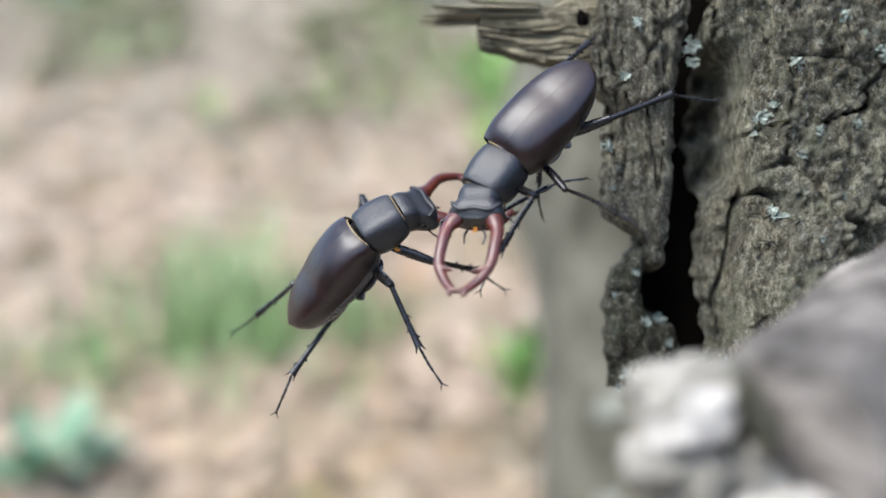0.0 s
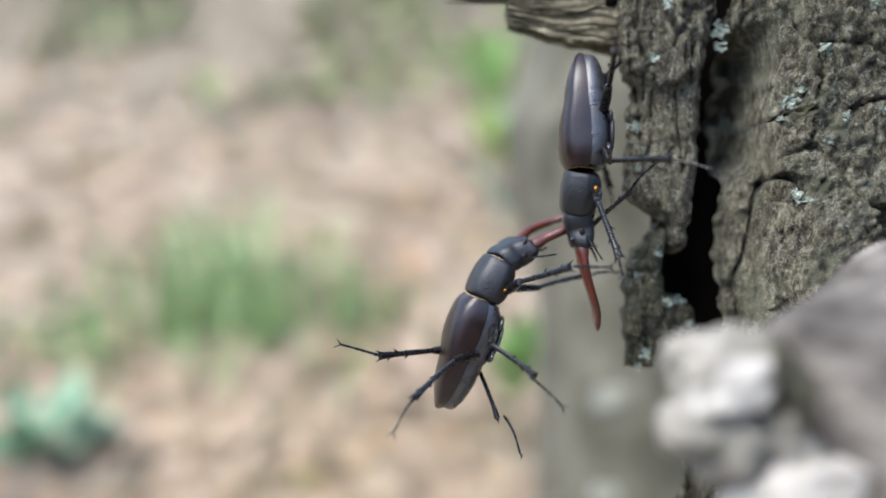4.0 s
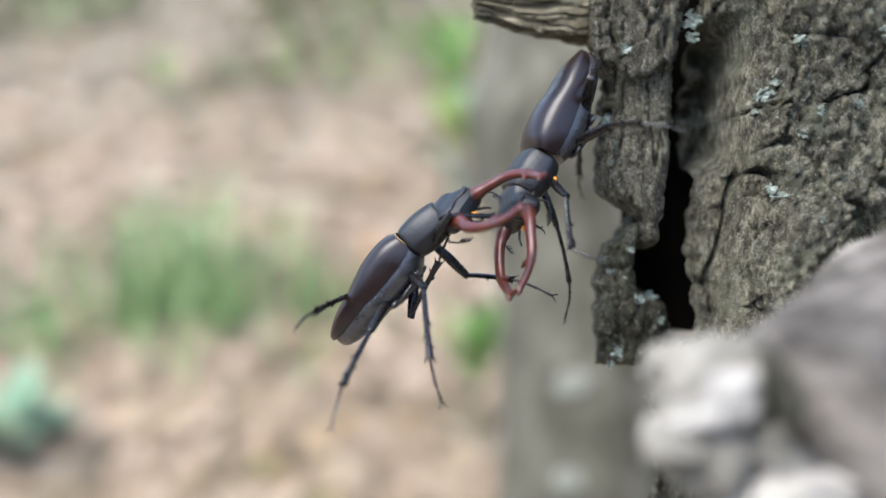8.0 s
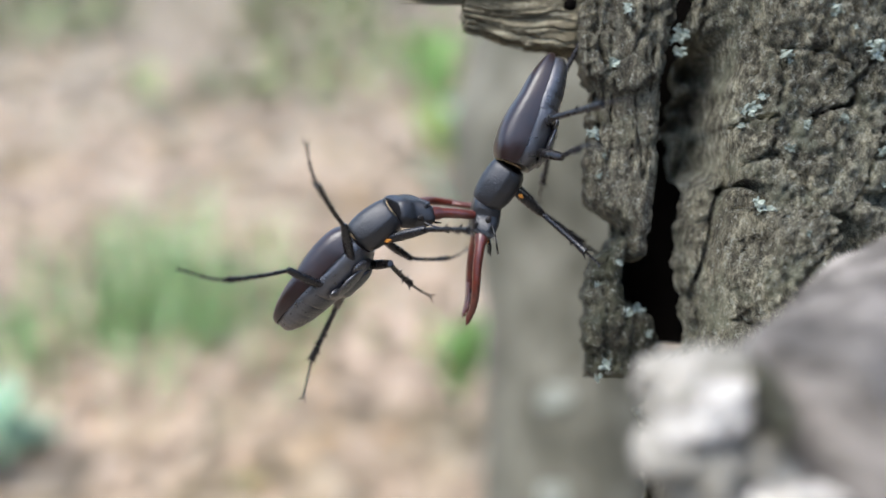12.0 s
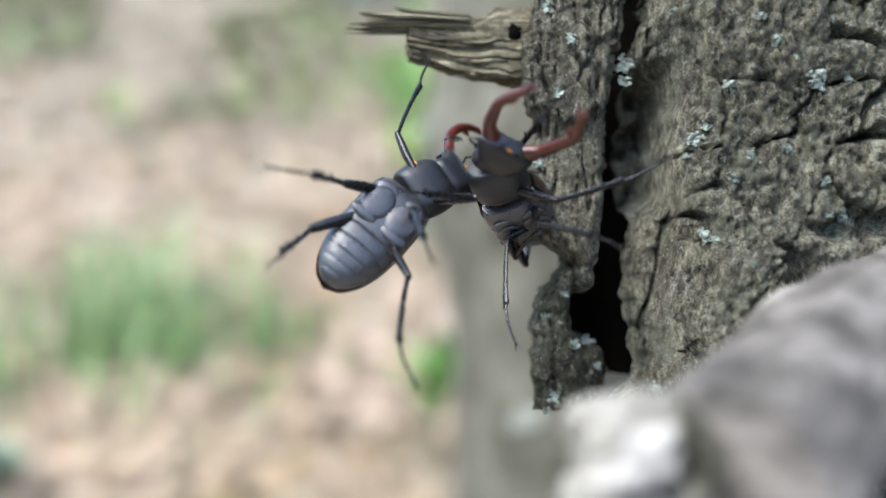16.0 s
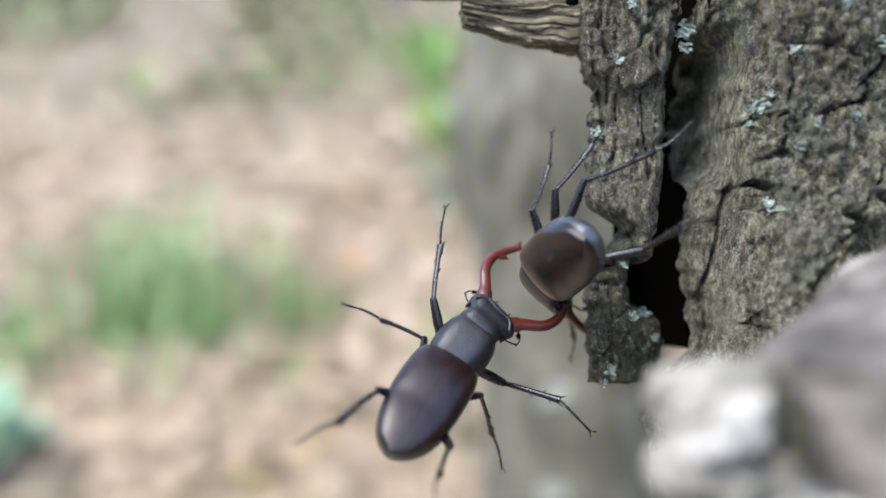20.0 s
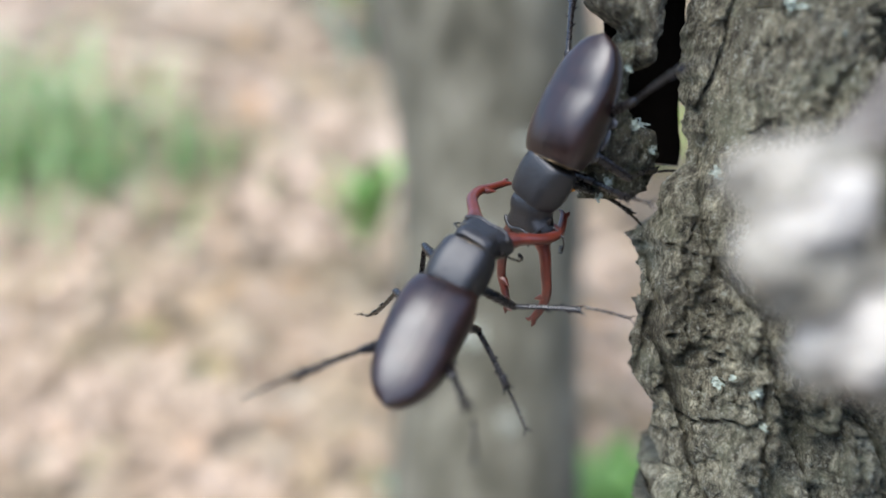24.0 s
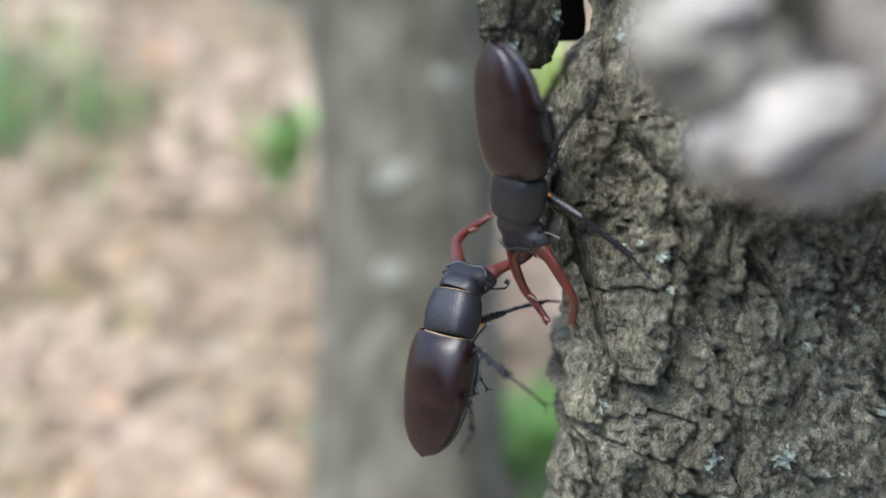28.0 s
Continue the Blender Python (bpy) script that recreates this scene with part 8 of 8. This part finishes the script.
    walk(beetle_b_parts['RH_femur'], [
        (0, P(0.0045, -0.0115, -0.0048, -27.3, -49, -176.2)),
        (0.5, P(0.0045, -0.0115, -0.0048, 18.2, -40.8, -166.5)),
        (1, P(0.0045, -0.0115, -0.0048, 61.4, -39.8, -152.5)),
        (1.5, P(0.0045, -0.0115, -0.0048, 7, -51.7, -160.7)),
        (2, P(0.0045, -0.0115, -0.0048, -65.7, -62.1, -146)),
        (2.25, P(0.0045, -0.0115, -0.0048, -20.1, -42.7, -147.5)),
        (2.5, P(0.0045, -0.0115, -0.0048, 15.9, -27.2, -132.8)),
        (4.5, P(0.0045, -0.0115, -0.0048, 90.4, -56.4, 160.6)),
        (5, P(0.0045, -0.0115, -0.0048, 109.5, -58.5, 79.7)),
        (5.5, P(0.0045, -0.0115, -0.0048, 81.4, -64.6, 156.9)),
        (6, P(0.0045, -0.0115, -0.0048, 62.6, -53.6, -134.6)),
        (7, P(0.0045, -0.0115, -0.0048, 168.5, -73.2, 72.9)),
        (8, P(0.0045, -0.0115, -0.0048, -14.7, -55.2, -107.7)),
        (9, P(0.0045, -0.0115, -0.0048, 123.4, -73.4, 141.4)),
        (9.17, P(0.0045, -0.0115, -0.0048, -179.9, -25.8, 88)),
        (9.33, P(0.0045, -0.0115, -0.0048, -168.7, 29.2, 83.4)),
        (9.5, P(0.0045, -0.0115, -0.0048, -118.4, 82.3, 125.3)),
        (9.75, P(0.0045, -0.0115, -0.0048, 146.8, 33.7, 39)),
        (10, P(0.0045, -0.0115, -0.0048, 134.6, -22.4, 41.9)),
        (10.5, P(0.0045, -0.0115, -0.0048, 151.9, 14, 66.5)),
        (11, P(0.0045, -0.0115, -0.0048, -170.2, 35.2, 109)),
        (12, P(0.0045, -0.0115, -0.0048, 137.2, 20.4, 61.8)),
        (12.5, P(0.0045, -0.0115, -0.0048, 109.5, 35.9, 70.5)),
        (13.5, P(0.0045, -0.0115, -0.0048, 109.3, 73, 76.5)),
        (14.5, P(0.0045, -0.0115, -0.0048, -81, 69.8, -108.2)),
        (14.75, P(0.0045, -0.0115, -0.0048, -100, 67, -174.7)),
        (15, P(0.0045, -0.0115, -0.0048, -102.7, 59.7, 133.9)),
        (16, P(0.0045, -0.0115, -0.0048, -175.5, 28.4, 29.4)),
        (17, P(0.0045, -0.0115, -0.0048, -112.7, 32.3, 58.9)),
        (18, P(0.0045, -0.0115, -0.0048, 164.5, 49.5, -33.7)),
        (19, P(0.0045, -0.0115, -0.0048, -162.5, 49.4, 55.8)),
        (19.25, P(0.0045, -0.0115, -0.0048, -153.5, 43.9, 116.5)),
        (19.5, P(0.0045, -0.0115, -0.0048, -155.1, 35.7, 169.6)),
        (19.75, P(0.0045, -0.0115, -0.0048, -126.7, 77.9, 137.7)),
        (20, P(0.0045, -0.0115, -0.0048, 83.9, 56.8, -67.3)),
        (21, P(0.0045, -0.0115, -0.0048, 133.3, 8.9, 2.3)),
        (21.5, P(0.0045, -0.0115, -0.0048, 132.7, -23.2, 57.4)),
        (22, P(0.0045, -0.0115, -0.0048, 99, -37.4, 129.9)),
        (22.25, P(0.0045, -0.0115, -0.0048, 137.6, -10.5, 65.7)),
        (22.5, P(0.0045, -0.0115, -0.0048, 136, 33.3, 17.8)),
        (24.5, P(0.0045, -0.0115, -0.0048, 133.1, -19.5, 54.1)),
        (25, P(0.0045, -0.0115, -0.0048, 126.6, 37.3, 9.9)),
        (25.5, P(0.0045, -0.0115, -0.0048, 137.6, -2.1, 45.8)),
        (26, P(0.0045, -0.0115, -0.0048, 121.5, -40, 84.4)),
        (27, P(0.0045, -0.0115, -0.0048, 57.4, -25, 171.9)),
        (28, P(0.0045, -0.0115, -0.0048, 126.1, -25.6, 115.9))])
    bends = [(0, 53, 10, 14), (0.5, 4, 6, 14), (1, -45, 1, 14), (1.5, -83, 0, 6), (2, -121, -1, -2), (2.25, -81, -3, -3), (2.5, -42, -5, -5), (4.5, -11, -1, 3), (4.75, 24, 6, 3), (5, 59, 14, 2), (5.5, 19, 24, 3), (6, -22, 35, 4), (7, 18, 2, 10), (8, -5, 0, 3), (8.5, 27, -2, -1), (9, 59, -4, -5), (9.5, 101, -17, -23), (10, 47, 3, 16), (11, 25, 40, -1), (12, 29, -11, 20), (12.5, 53, -35, 11), (14.5, 63, -14, 18), (15, 27, -23, 21), (16, 49, 21, 0), (17, 12, 14, -10), (18, 65, -4, -9), (19, 36, 1, 33), (19.5, 50, 18, 2), (20, 21, 11, -4), (21, 33, 15, -6), (22, -12, 14, 39), (22.5, 39, 6, -16), (24.5, -8, 26, 23), (25, -3, 0, -13), (26, -5, 15, 20), (27, -18, -20, 33), (28, -4, 0, 5)]
    walk(beetle_b_parts['RH_tibia'], [(t, K(0.0115, k)) for t, k, a, z in bends])
    walk(beetle_b_parts['RH_tarsus'], [(t, S(0.0115, 0.016, k, a, z)) for t, k, a, z in bends])
    jaws = [(0, -4.7), (1, -4.1), (2, -4.7), (2.5, -4), (4.5, -0.3), (5, -0.2), (6, -3.7), (7, -5.6), (8, -4), (9, -3.9), (9.5, 1.2), (10, -0.7), (11, -0.9), (12, 4.6), (12.5, -0.7), (14.5, 12.3), (15, 14), (16, 9.2), (17, 7.7), (18, 2.7), (19, 6.2), (19.5, 5.7), (20, 1.9), (21, -0.9), (22, 9.7), (22.5, 2.7), (24.5, 5.4), (25, 7.2), (26, 5.5), (27, 8.2), (28, 4.1)]
    for side, jaw in ((1, 'jaw_right'), (-1, 'jaw_left')):
        walk(beetle_a_parts[jaw], [(t, P(side * 0.0042, 0.0079, -0.0004, 0, 0, -side * a)) for t, a in jaws])
    jaws = [(0, 6), (1, 7.9), (2, 0.8), (2.5, 1.3), (4.5, -8), (5, -0.1), (6, -8), (7, -8), (8, 1.7), (9, 2.5), (9.5, -8), (10, -2), (11, -2.1), (12, -8), (12.5, -8), (14.5, 13.3), (15, 12.3), (16, 9.8), (17, 6.3), (18, -0.7), (19, 6.8), (19.5, 5.7), (20, 11.2), (21, 7.7), (22, 4.7), (22.5, 6.4), (24.5, 10.1), (25, 8.2), (26, 8.5), (27, 6.5), (28, 6)]
    for side, jaw in ((1, 'jaw_right'), (-1, 'jaw_left')):
        walk(beetle_b_parts[jaw], [(t, P(side * 0.0042, 0.0079, -0.0004, 0, 0, -side * a)) for t, a in jaws])


motions()
